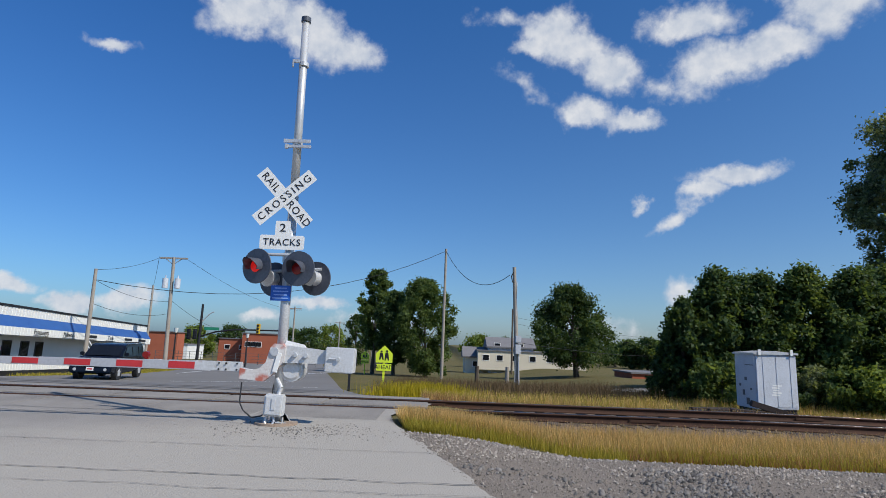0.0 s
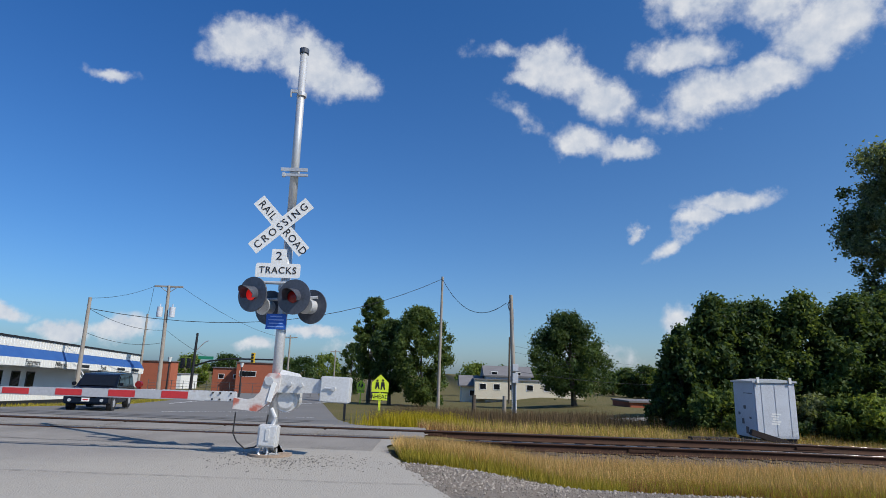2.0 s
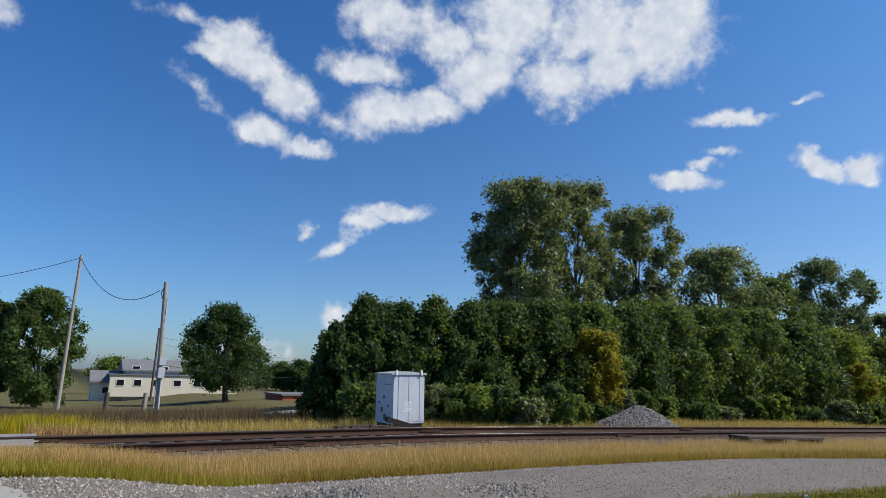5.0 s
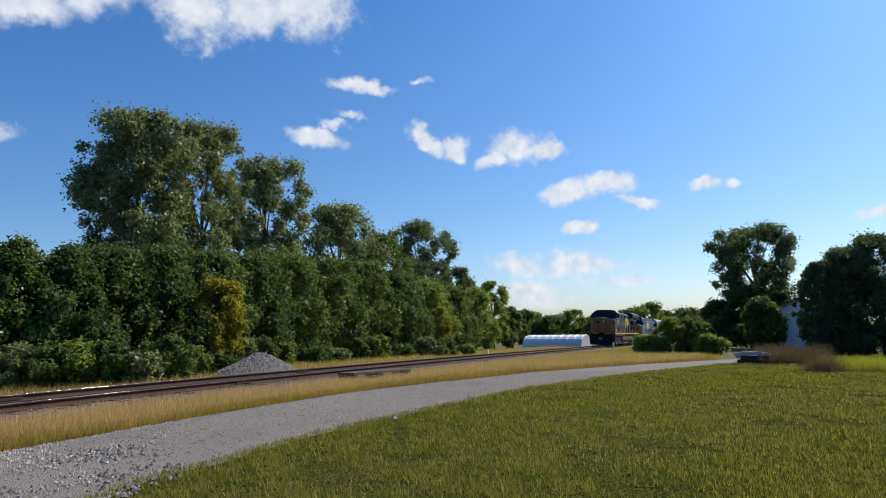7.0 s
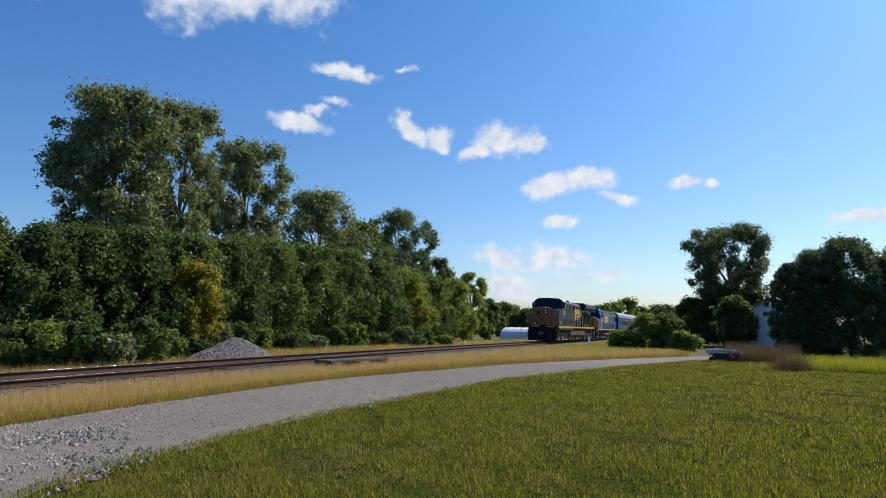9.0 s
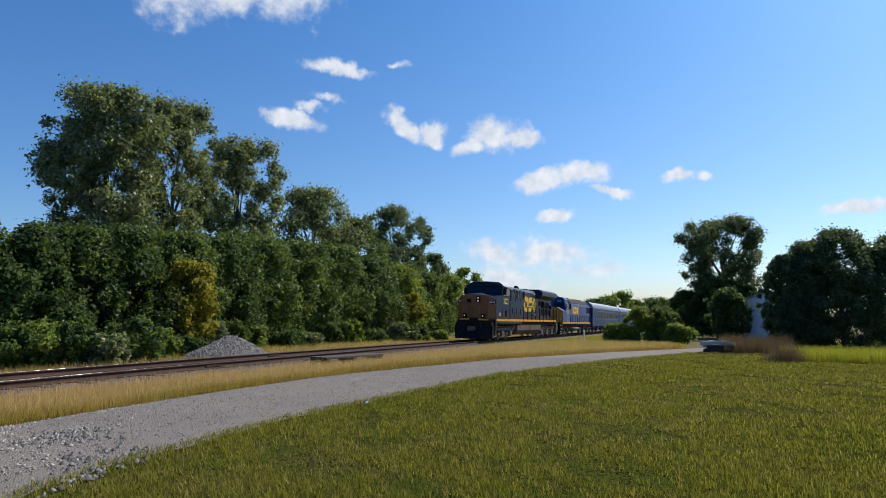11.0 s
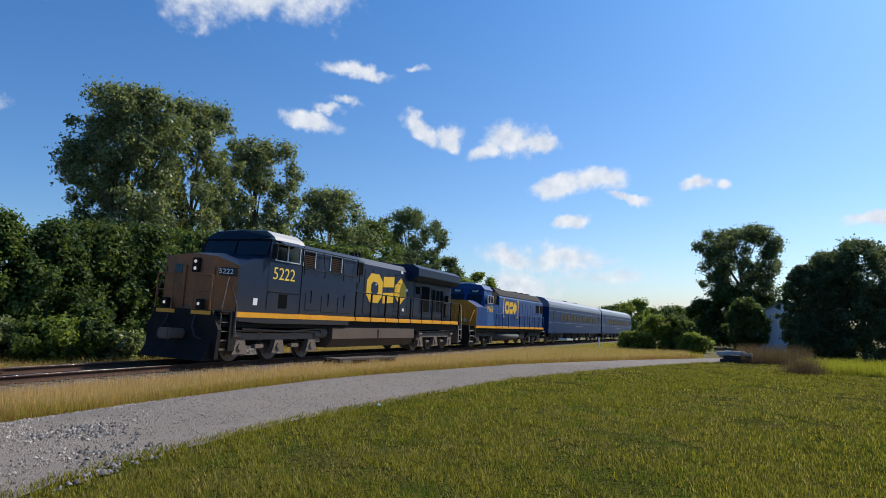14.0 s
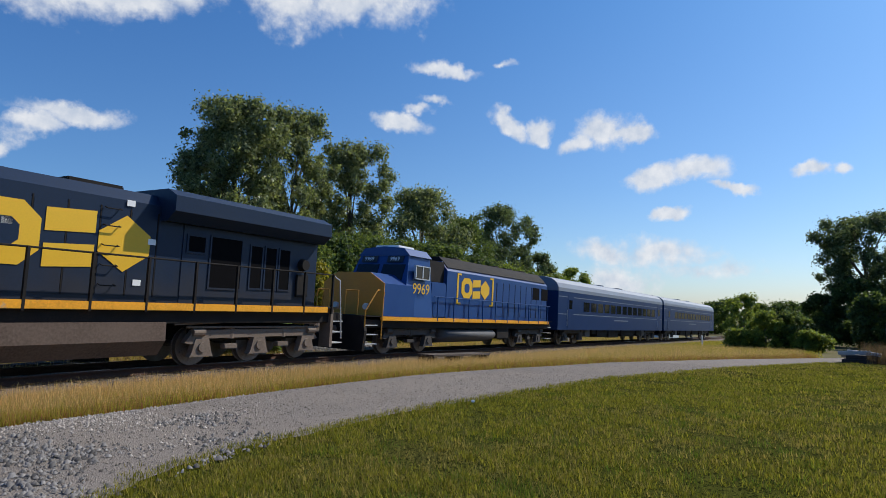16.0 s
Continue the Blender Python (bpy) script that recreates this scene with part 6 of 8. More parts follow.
for yaw, dist, el, r, m, n in (
        (-21.9, 25.6, 4.6, 1.25, G_DARK, 15000), (-24.6, 26.4, 7.1, 1.6, G_DARK, 21000), (-28.0, 27.0, 6.7, 1.7, G_DARK, 20000), (-31.2, 27.4, 7.2, 1.8, G_MID, 20000), (-34.6, 27.8, 6.8, 1.9, G_DARK, 20000), (-26.4, 29.6, 6.6, 2.2, G_DARK, 15000),
        (-38.0, 30.0, 7.0, 2.1, G_MID, 20000), (-41.6, 31.2, 7.2, 2.2, G_DARK, 20000), (-45.4, 34.0, 7.0, 2.4, G_MID, 20000),
        (-49.2, 37.0, 6.9, 2.5, G_DARK, 18000), (-52.8, 40.0, 6.8, 2.6, G_MID, 18000), (-56.2, 44.5, 6.6, 2.8, G_MID, 18000),
        (-59.6, 48.5, 6.2, 2.8, G_MID, 17000), (-62.6, 53.0, 5.2, 2.9, G_DARK, 16000), (-65.2, 58.0, 4.4, 3.0, G_LIGHT, 15000),
        (-67.6, 64.0, 3.8, 3.0, G_MID, 13000), (-69.8, 71.0, 3.6, 3.0, G_LIGHT, 12000), (-35.6, 33.5, 6.9, 2.4, G_DARK, 13000), (-43.2, 37.0, 7.2, 2.6, G_DARK, 13000), (-51.0, 44.0, 7.2, 2.8, G_MID, 12000), (-58.0, 53.0, 6.6, 3.0, G_DARK, 12000)):
    x, y = polar(yaw, dist)
    tree("thicket_tree", "dense dark green thicket tree leafy to the ground", x, y, rise(x, y, el), r, 0.3, m, n, 0.056 + 0.0008 * dist, 80, 0.10, CONE if yaw > -37 else ROUND, limbs=6, lump=(0.11, 0.24), tall=1.3)
x, y = polar(-46.2, 31.0)
tree("yellow_bush", "bush with yellowing leaves before the thicket", x, y, rise(x, y, 4.5), 1.5, 0.9, G_YEL, 13000, 0.075, 44, 0.08, ROUND, category="bush", limbs=6)
x, y = polar(-66.6, 55.5)
tree("yellow_bush", "slender bush with yellow-green leaves", x, y, 4.4, 1.3, 0.6, G_YEL, 3500, 0.10, 16, 0.06, ROUND, category="bush", limbs=4)
for i in range(22):
    yaw = -25 - 2.1 * i
    d = (24.6 if yaw > -40 else 24.6 + (-40 - yaw) * 0.95) + RNG.uniform(-0.6, 0.8)
    x, y = polar(yaw + RNG.uniform(-0.6, 0.6), d)
    tree("low_shrub", "low weedy shrub at the foot of the thicket", x, y, RNG.uniform(0.9, 1.9), RNG.uniform(0.8, 1.4), 0.1, (G_MID, G_LIGHT, G_DARK, G_GREY)[i % 4], 3200, 0.05 + 0.0008 * d, 16, 0.03, ROUND, category="shrub", limbs=3)
# trees east of the drive
x, y = polar(-94.7, 67)
tree("poplar_tree", "tall tree with open crown of separate leaf puffs", x, y, rise(x, y, 8.0), 4.2, 4.4, G_BLUE, 32000, 0.095, 70, 0.24, OPEN, limbs=16, lump=(0.09, 0.20))
for yaw, dist, h, r, m, n in ((-91.6, 66, 4.8, 2.4, G_DARK, 9000), (-94.2, 64, 6.0, 2.8, G_DARK, 11000), (-96.6, 66, 5.2, 2.4, G_DARK, 9000), (-89.2, 74, 4.4, 2.8, G_DARK, 7000), (-95.0, 56, 4.4, 1.7, G_DARK, 7000)):
    x, y = polar(yaw, dist)
    tree("dark_tree", "low dark tree below the tall poplar", x, y, h, r, 0.4, m, n, 0.11, 40, 0.12, ROUND, limbs=5)
for yaw, dist, el, r in ((-99.2, 40, 4.6, 1.2), (-100.9, 41, 5.6, 2.0), (-103.2, 41, 6.5, 2.5), (-107.2, 42, 5.8, 2.6), (-111, 44, 5.6, 2.8)):
    x, y = polar(yaw, dist)
    tree("round_tree", "broad dark round tree leafy to the ground", x, y, rise(x, y, el), r, 0.3, G_BLUE, 34000, 0.062, 110, 0.14, ROUND, limbs=7, lump=(0.08, 0.20))
for yaw, dist, h, r, m in ((-85.6, 47.5, 1.4, 1.3, G_LIGHT), (-87.6, 47.0, 2.7, 1.3, G_LIGHT), (-89.4, 47.5, 2.7, 1.4, G_MID), (-90.8, 46, 1.4, 1.2, G_LIGHT)):
    x, y = polar(yaw, dist)
    tree("hedge_bush", "light green bushy shrub at the end of the drive", x, y, h, r, 0.1, m, 9000, 0.068, 40, 0.05, ROUND, category="bush", limbs=5)
# trees beyond the road
OAK = ((0, 0.70), (0.12, 0.95), (0.35, 1.0), (0.6, 0.72), (0.8, 0.48), (1.0, 0.22))
for yaw, dist, el, r, z0, m, n, tr, lean, shape in ((6.5, 60, 6.7, 2.0, 2.4, G_MID, 17000, 0.2, 0.2, ROUND), (4.6, 57, 4.7, 2.0, 1.2, G_DARK, 13000, 0.2, 0, ROUND), (1.7, 55, 6.1, 2.9, 0.5, G_MID, 24000, 0.2, -0.3, ROUND), (8.2, 75, 2.4, 1.6, 0.8, G_DARK, 5000, 0.14, 0, ROUND), (-12.3, 59, 5.7, 4.2, 1.3, G_DARK, 30000, 0.3, -0.9, OAK)):
    x, y = polar(yaw, dist)
    tree("shade_tree", "large leafy tree with full dark green crown on the verge", x - lean * 0.3, y, rise(x, y, el), r, z0, m, n, 0.10, 80, tr, shape, lean, lump=(0.11, 0.22))
for i, (yaw, dist, el) in enumerate(((-17.4, 120, 0.9), (-18.8, 118, 1.1), (-20.2, 116, 0.8), (-16.0, 130, 0.5), (-6.0, 150, 0.7), (-3.4, 150, 0.9), (-8.8, 150, 0.6), (12.6, 170, 0.9), (10.6, 180, 1.3), (14.2, 190, 0.8), (19.4, 170, 0.9), (22.4, 150, 0.7))):
    x, y = polar(yaw, dist)
    h = rise(x, y, el)
    tree("distant_tree", "distant rounded green tree", x, y, h, h * 0.62, 0.5, (G_MID, G_DARK, G_LIGHT)[i % 3], 4000, 0.24, 26, 0.3, ROUND, limbs=3)
for i in range(16):
    yaw = -74.5 - 1.15 * i
    x, y = polar(yaw, 165 + RNG.uniform(-15, 25))
    tree("distant_tree", "distant rounded green tree", x, y, RNG.uniform(6.5, 9.5), 4.6, 0.5, (G_MID, G_LIGHT, G_DARK)[i % 3], 4000, 0.26, 26, 0.3, ROUND, limbs=3)


def blades(name, pts, h, width, material, label, lean=0.35, category="grass", scale=1.0):
    """Grass: slender leaning blades, rooted in the ground."""
    n = len(pts)
    x, y = pts[:, 0], pts[:, 1]
    z = land(x, y)
    hh = (h[0] + (h[1] - h[0]) * RNG.random(n) ** 1.3) * scale
    a = RNG.uniform(0, 2 * math.pi, n)
    l = hh * lean * RNG.uniform(0.1, 1.2, n)
    dx, dy = np.cos(a), np.sin(a)
    w = width * RNG.uniform(0.6, 1.4, n)
    p0 = np.stack([x, y, z - 0.01], 1)
    side = np.stack([-dy, dx, 0 * x], 1) * w[:, None]
    tip = p0 + np.stack([dx * l, dy * l, hh], 1)
    v = np.stack([p0 - side, p0 + side, tip], 1).reshape(-1, 3)
    f = np.arange(3 * n).reshape(-1, 3)
    return tagged(new(name, mesh_np(name, v, f, material)), label, category, kind="stuff")


def strip_points(n, x0, x1, lo, hi, near=0.0):
    u = RNG.random(n)
    x = x0 + (x1 - x0) * u ** (1 + near)
    v = RNG.random(n)
    y = np.array([lo(q) for q in x]) * (1 - v) + np.array([hi(q) for q in x]) * v
    k = np.array([0.7 * noise.noise(Vector((a * 0.55, b * 0.9, 3.0))) + 0.6 * noise.noise(Vector((a * 2.3, b * 2.3, 3.0))) for a, b in zip(x, y)])
    return np.stack([x, y], 1)[k + RNG.uniform(-0.4, 0.4, n) > -0.22]


def t_near(x):
    return float(track_y(x)) - 2.3


def verge(x):
    return max(drive_edge(x) + 0.1, road_edge(11))


def keep_verge(p):
    e = np.array([road_edge(v) for v in p[:, 1]])
    return p[p[:, 0] > e + 0.15]


def drift(x):
    return verge(x) + 0.12 + 0.25 * math.sin(x * 1.7) * math.sin(x * 0.6)


blades("dry_grass", keep_verge(strip_points(210000, -0.9, 46, lambda x: drift(x) + 0.55, t_near, 0.6)), (0.10, 0.38), 0.0042, G_GOLD, "tall dry golden grass beside the track", 0.55)
blades("verge_grass", keep_verge(strip_points(150000, -0.9, 46, drift, lambda x: 0.35 * drift(x) + 0.65 * t_near(x), 0.6)), (0.06, 0.26), 0.0045, G_YBLADE, "yellow-green verge grass beside the drive", 0.6)
blades("rusty_grass", keep_verge(strip_points(42000, 3, 40, drift, lambda x: drift(x) + 1.3, 0.4)), (0.06, 0.24), 0.005, G_RUST, "low reddish dry grass beside the drive", 0.6)
blades("far_dry_grass", strip_points(80000, -0.5, 80, lambda x: float(track_y(x)) + 2.0, lambda x: float(track_y(x)) + 8.0, 0.3), (0.10, 0.38), 0.007, G_GOLD, "dry golden grass beyond the track", 0.5)
blades("far_rusty_grass", strip_points(40000, -0.5, 40, lambda x: float(track_y(x)) + 1.9, lambda x: float(track_y(x)) + 4.5, 0.3), (0.08, 0.30), 0.006, G_RUST, "reddish dry grass beyond the track", 0.5)
blades("far_green_grass", strip_points(50000, -0.5, 80, lambda x: float(track_y(x)) + 3.0, lambda x: float(track_y(x)) + 9.5, 0.3), (0.10, 0.40), 0.008, G_YBLADE, "yellow-green grass at the foot of the thicket", 0.5)
blades("east_grass", strip_points(26000, 36, 75, lambda x: -1.0 - (x - 36) * 0.02, t_near, 0.0), (0.1, 0.32), 0.010, G_YBLADE, "yellow-green grass beyond the end of the drive", 0.5)
shop_verge = np.stack([RNG.random(9000), RNG.uniform(30, 62, 9000)], 1)
shop_verge[:, 0] = np.array([road_left(v) for v in shop_verge[:, 1]]) - 1.8 * shop_verge[:, 0] + 0.3
blades("kerb_grass", shop_verge, (0.05, 0.20), 0.02, G_YBLADE, "yellow-green grass strip before the shop", 0.5)
blades("goldenrod", np.stack([RNG.normal(-0.6, 0.75, 7000), RNG.normal(21.0, 0.8, 7000)], 1), (0.15, 0.6), 0.009, leaf_mat("goldenrod_yellow", (0.42, 0.34, 0.02), (0.4, 0.33, 0.02)), "patch of yellow goldenrod beside the crossing", 0.3, "wildflowers")
blades("brown_weeds", strip_points(42000, -2.6, 9.5, lambda x: 22.5, lambda x: 37.0), (0.2, 0.8), 0.008, G_WEED, "tall brown dry weeds beyond the track", 0.3, "weeds")
blades("reeds", np.stack([RNG.uniform(32, 36, 11000), RNG.uniform(-5.6, -2.5, 11000)], 1), (0.3, 1.05), 0.005, G_WEED, "tall brown dry reeds beside the dark trees", 0.25, "weeds")
blades("reeds", np.stack([RNG.normal(25.6, 0.35, 2600), RNG.normal(-4.1, 0.3, 2600)], 1), (0.25, 0.85), 0.004, G_WEED, "grey-green weeds at the lawn's edge", 0.4, "weeds")
blades("flower_patch", np.stack([RNG.uniform(25.5, 29, 40000), RNG.uniform(-11, -4.4, 40000)], 1), (0.12, 0.62), 0.006, leaf_mat("bright_yellow_green", (0.34, 0.34, 0.035), (0.40, 0.40, 0.035)), "bright yellow-green patch of weeds on the lawn", 0.35, "weeds")


G_LAWN = leaf_mat("lawn_green", (0.205, 0.198, 0.024), (0.275, 0.262, 0.026), 0.65, 0.8)
G_LAWN2 = leaf_mat("lawn_straw", (0.30, 0.25, 0.06), (0.30, 0.25, 0.055), 0.6, 0.8)


def lawn_points(n, d0, d1, p):
    d = d0 + (d1 - d0) * RNG.random(n) ** p
    a = np.radians(RNG.uniform(-118, -28, n))
    x, y = -np.sin(a) * d, np.cos(a) * d
    e = np.interp(x, *LAWN) + RNG.normal(0, 0.16, n)
    return np.stack([x, y], 1)[y < e]


def patchy(pts, shift):
    """Thin the grass out in loose patches a metre or two across."""
    x, y = pts[:, 0] + 0.4 * np.sin(2.1 * pts[:, 1]), pts[:, 1] + 0.4 * np.sin(1.7 * pts[:, 0])
    v = np.sin(1.3 * x + shift) * np.sin(1.9 * y + 0.7 * x + shift) + 0.6 * np.sin(3.7 * x - 2.9 * y) + 0.5 * np.sin(0.45 * x + 0.8 * y + shift)
    return pts[RNG.random(len(pts)) < 0.55 + 0.40 * v]


def lawn_grass(name, n, d0, d1, p, h, material, label):
    """Lawn grass stands in tufts of uneven height, broader farther off, where single blades merge."""
    pts = patchy(lawn_points(n // 12, d0, d1, p), 0.0 if material is G_LAWN else 2.6)
    d = np.hypot(pts[:, 0], pts[:, 1])
    k = np.repeat(np.arange(len(pts)), 12)
    high = RNG.uniform(0.5, 1.5, len(pts))[k]
    pts = pts[k] + RNG.normal(0, 1, (len(k), 2)) * (0.016 + 0.0022 * d[k])[:, None]
    blades(name, pts, h, 0.0022 + 0.00085 * d[k], material, label, 0.8, scale=high)


lawn_grass("lawn_blades", 1150000, 4.0, 28, 1.35, (0.03, 0.085), G_LAWN, "short green lawn grass blades")
lawn_grass("lawn_blades_pale", 640000, 4.0, 30, 1.35, (0.03, 0.08), G_LAWN2, "short yellowing lawn grass blades")
lawn_grass("lawn_tufts", 260000, 18, 46, 1.0, (0.04, 0.09), G_LAWN, "short lawn grass farther off")
q = np.stack([RNG.uniform(1.5, 31, 20000), np.zeros(20000)], 1)
q[:, 1] = np.array([lawn_edge(a) for a in q[:, 0]]) - np.abs(RNG.normal(0, 0.16, 20000)) + 0.10
blades("edge_grass", q, (0.03, 0.13), 0.006, G_LAWN, "longer grass along the edge of the drive", 0.9)
G_CLUMP = leaf_mat("lush_grass", (0.085, 0.135, 0.015), (0.15, 0.22, 0.02), 0.45, 0.7)
q = lawn_points(260, 4.2, 20, 1.2)
q = np.repeat(q, 120, 0) + RNG.normal(0, 0.13, (len(q) * 120, 2))
blades("lawn_clumps", q[q[:, 1] < np.interp(q[:, 0], *LAWN) + 0.1], (0.04, 0.13), 0.0045, G_CLUMP, "darker lush clumps standing in the lawn", 0.9)


def stones(name, pts, size, material, label, category="gravel", zfun=None, parent=None):
    """Many small crushed stones, each a jittered wedge bedded in the ground."""
    n = len(pts)
    o = np.array([(1, 0, -0.3), (0, 1, -0.3), (-1, 0, -0.3), (0, -1, -0.3), (0.35, 0.2, 1), (-0.35, -0.2, 0.9)], dtype=float)
    f = np.array([(0, 1, 4), (1, 2, 5), (1, 5, 4), (2, 3, 5), (3, 0, 4), (3, 4, 5)])
    s = size[0] + (size[1] - size[0]) * RNG.random(n) ** 2
    v = o[None] * s[:, None, None] * RNG.uniform(0.55, 1.2, (n, 6, 1)) * np.array((1, 1, 0.7)) + RNG.normal(0, 0.12, (n, 6, 3)) * s[:, None, None]
    a = RNG.uniform(0, 6.28, n)
    c, sn = np.cos(a)[:, None], np.sin(a)[:, None]
    v = np.stack([v[..., 0] * c - v[..., 1] * sn, v[..., 0] * sn + v[..., 1] * c, v[..., 2]], -1)
    z = (land(pts[:, 0], pts[:, 1]) + 0.04) if zfun is None else zfun(pts[:, 0], pts[:, 1])
    v = v + np.stack([pts[:, 0], pts[:, 1], z + s * 0.25], 1)[:, None]
    F = (f[None] + 6 * np.arange(n)[:, None, None]).reshape(-1, 3)
    ob = new(name, mesh_np(name, v.reshape(-1, 3), F, material))
    if parent:
        ob.parent = parent
        return ob
    return tagged(ob, label, category, kind="stuff")


def drive_points(n, x0, x1, p=1.6):
    x = x0 + (x1 - x0) * RNG.random(n) ** p
    v = RNG.random(n)
    lo, hi = np.array([lawn_edge(q) for q in x]), np.array([drive_edge(q) for q in x])
    return np.stack([x, lo * (1 - v) + hi * v], 1)


dp = drive_points(30000, -0.6, 24)
dp = dp[dp[:, 0] > np.array([road_edge(v) for v in dp[:, 1]]) - 0.1]
stones("drive_stones", dp, (0.005, 0.018), M_STONE, "loose pale crushed stones on the drive")
q = np.stack([RNG.uniform(0.2, 7.0, 9000), RNG.uniform(4.6, 8.4, 9000)], 1)
kk = np.array([noise.noise(Vector((a * 0.8, b * 0.8, 9.0))) for a, b in q]) + RNG.uniform(-0.25, 0.25, len(q)) - 0.16 * np.abs(q[:, 0] - 2.8) - 0.06 * np.abs(q[:, 1] - 6.2) + 0.2
q = q[(kk > 0.0) & (q[:, 0] > np.array([road_edge(v) for v in q[:, 1]])) & (q[:, 1] > np.array([lawn_edge(a) - 0.3 for a in q[:, 0]]))]
stones("dark_stones", q, (0.012, 0.042), M_DSTONE, "dark grey crushed stones spilled where drive meets road")
q = drive_points(14000, -0.6, 10, 1.2)
kk = np.array([noise.noise(Vector((a * 0.5, b * 0.9, 5.0))) for a, b in q]) + RNG.uniform(-0.3, 0.3, len(q)) + 0.08 - 0.05 * q[:, 0] + 0.26 * (q[:, 1] - 8.0)
q = q[(kk > 0.0) & (q[:, 0] > np.array([road_edge(v) for v in q[:, 1]]))]
stones("pale_stones", q, (0.008, 0.03), M_PALESTONE, "pale limestone chips along the edge of the drive")
q = np.stack([RNG.normal(-2.2, 0.75, 900), RNG.normal(9.6, 0.45, 900)], 1)
stones("loose_grit", q, (0.005, 0.016), M_DSTONE, "loose grit round the signal's foot", zfun=lambda a, b: land(a, b) + 0.05)
q = np.stack([RNG.uniform(-0.5, 62, 12000), RNG.uniform(-2.9, 2.4, 12000)], 1)
off = np.abs(q[:, 1])
bz = np.where(off < 1.7, -0.19, -0.19 - (off - 1.7) * 0.28)
bx = q[:, 0].copy()
stones("ballast_stones", np.stack([bx, track_y(bx) + q[:, 1]], 1), (0.02, 0.05), M_BALLAST, "", zfun=lambda a, b: track_z(a) + bz, parent=line)
q = np.stack([20 + 40 * RNG.random(9000), RNG.uniform(-3.4, -1.7, 9000)], 1)
bz2 = -0.20 - (np.abs(q[:, 1]) - 1.7) * 0.25
stones("shoulder_stones", np.stack([q[:, 0], track_y(q[:, 0]) + q[:, 1]], 1), (0.025, 0.06), M_STONE, "", zfun=lambda a, b: track_z(a) + bz2, parent=line)

# heap of crushed stone beyond the track
hx, hy = polar(-49.6, 28.6)
heap = thing("stone_heap", "low heap of dark grey crushed stone beyond the track", "stone heap", pose(hx, hy, float(land(hx, hy)) - 0.05))


def heap_z(a, b):
    r = np.sqrt((a / 2.4) ** 2 + (b / 1.75) ** 2)
    return 1.12 * np.clip(1 - r, 0, 1) ** 0.8 * (1 + 0.1 * np.sin(a * 2.1))


gx = np.linspace(-2.4, 2.4, 30)
XX, YY = np.meshgrid(gx, gx * 0.75, indexing="ij")
idx = np.arange(900).reshape(30, 30)
c = new("heap_core", mesh_np("heap_core", np.stack([XX, YY, heap_z(XX, YY)], -1).reshape(-1, 3), np.stack([idx[:-1, :-1], idx[1:, :-1], idx[1:, 1:], idx[:-1, 1:]], -1).reshape(-1, 4), M_DSTONE))
c.parent = heap
q = np.stack([RNG.uniform(-2.4, 2.4, 5000), RNG.uniform(-1.8, 1.8, 5000)], 1)
q = q[(q[:, 0] / 2.3) ** 2 + (q[:, 1] / 1.7) ** 2 < 1.08]
tagged(stones("rubble", q, (0.03, 0.075), M_DSTONE, "", zfun=heap_z, parent=heap), kind="stuff")


# cracks, tar and dark lines in the road
M_DARKLINE = mat("black_line", (0.03, 0.03, 0.032), 0.7, vary=0.3, scale=3, fine=30, bump=0.1)
M_SCUFF = mat("dark_tyre_band", (0.15, 0.145, 0.14), 0.85, vary=0.4, scale=1.2, fine=30, bump=0.2, spec=0.15)


def seam(x0, x1, y, w, wob, material, label, dy=0.0):
    n = 60
    xs = np.linspace(x0, x1, n)
    yy = y + dy * (xs - x0) / (x1 - x0) + np.array([wob * (noise.noise(Vector((q * 1.3, y * 3, 1))) + 0.4 * noise.noise(Vector((q * 6.0, y, 2)))) for q in xs])
    ww = w * (0.6 + 0.8 * np.abs(np.array([noise.noise(Vector((q * 2.1, y, 5))) for q in xs])))
    lo, hi = yy - ww, yy + ww
    V = np.concatenate([np.stack([xs, lo, land(xs, lo) + 0.056], 1), np.stack([xs, hi, land(xs, hi) + 0.056], 1)])
    k = np.arange(n - 1)
    tagged(new("road_seam", mesh_np("road_seam", V, np.stack([k, k + 1, k + n + 1, k + n], 1), material)), label, "road seam", kind="structure")


seam(-12, -3.4, 10.75, 0.018, 0.06, M_DARKLINE, "narrow black line across the asphalt", -0.15)
seam(-9, -4.6, 11.7, 0.015, 0.10, M_DARKLINE, "narrow black line across the asphalt")
seam(-9, 0.2, 8.15, 0.007, 0.05, M_SCUFF, "thin crack across the asphalt")
seam(-7, 0.6, 6.75, 0.010, 0.07, M_SCUFF, "thin crack across the asphalt", -0.1)
seam(-6, 0.9, 6.2, 0.006, 0.06, M_SCUFF, "thin crack across the asphalt")
seam(-2.4, -0.7, 11.4, 0.006, 0.05, M_SCUFF, "thin crack across the apron")
for y, w in ((18.6, 0.28), (20.2, 0.22), (22.4, 0.3)):
    seam(-30, -4.2, y, w, 0.2, M_SCUFF, "dark worn band across the road", 0.3)
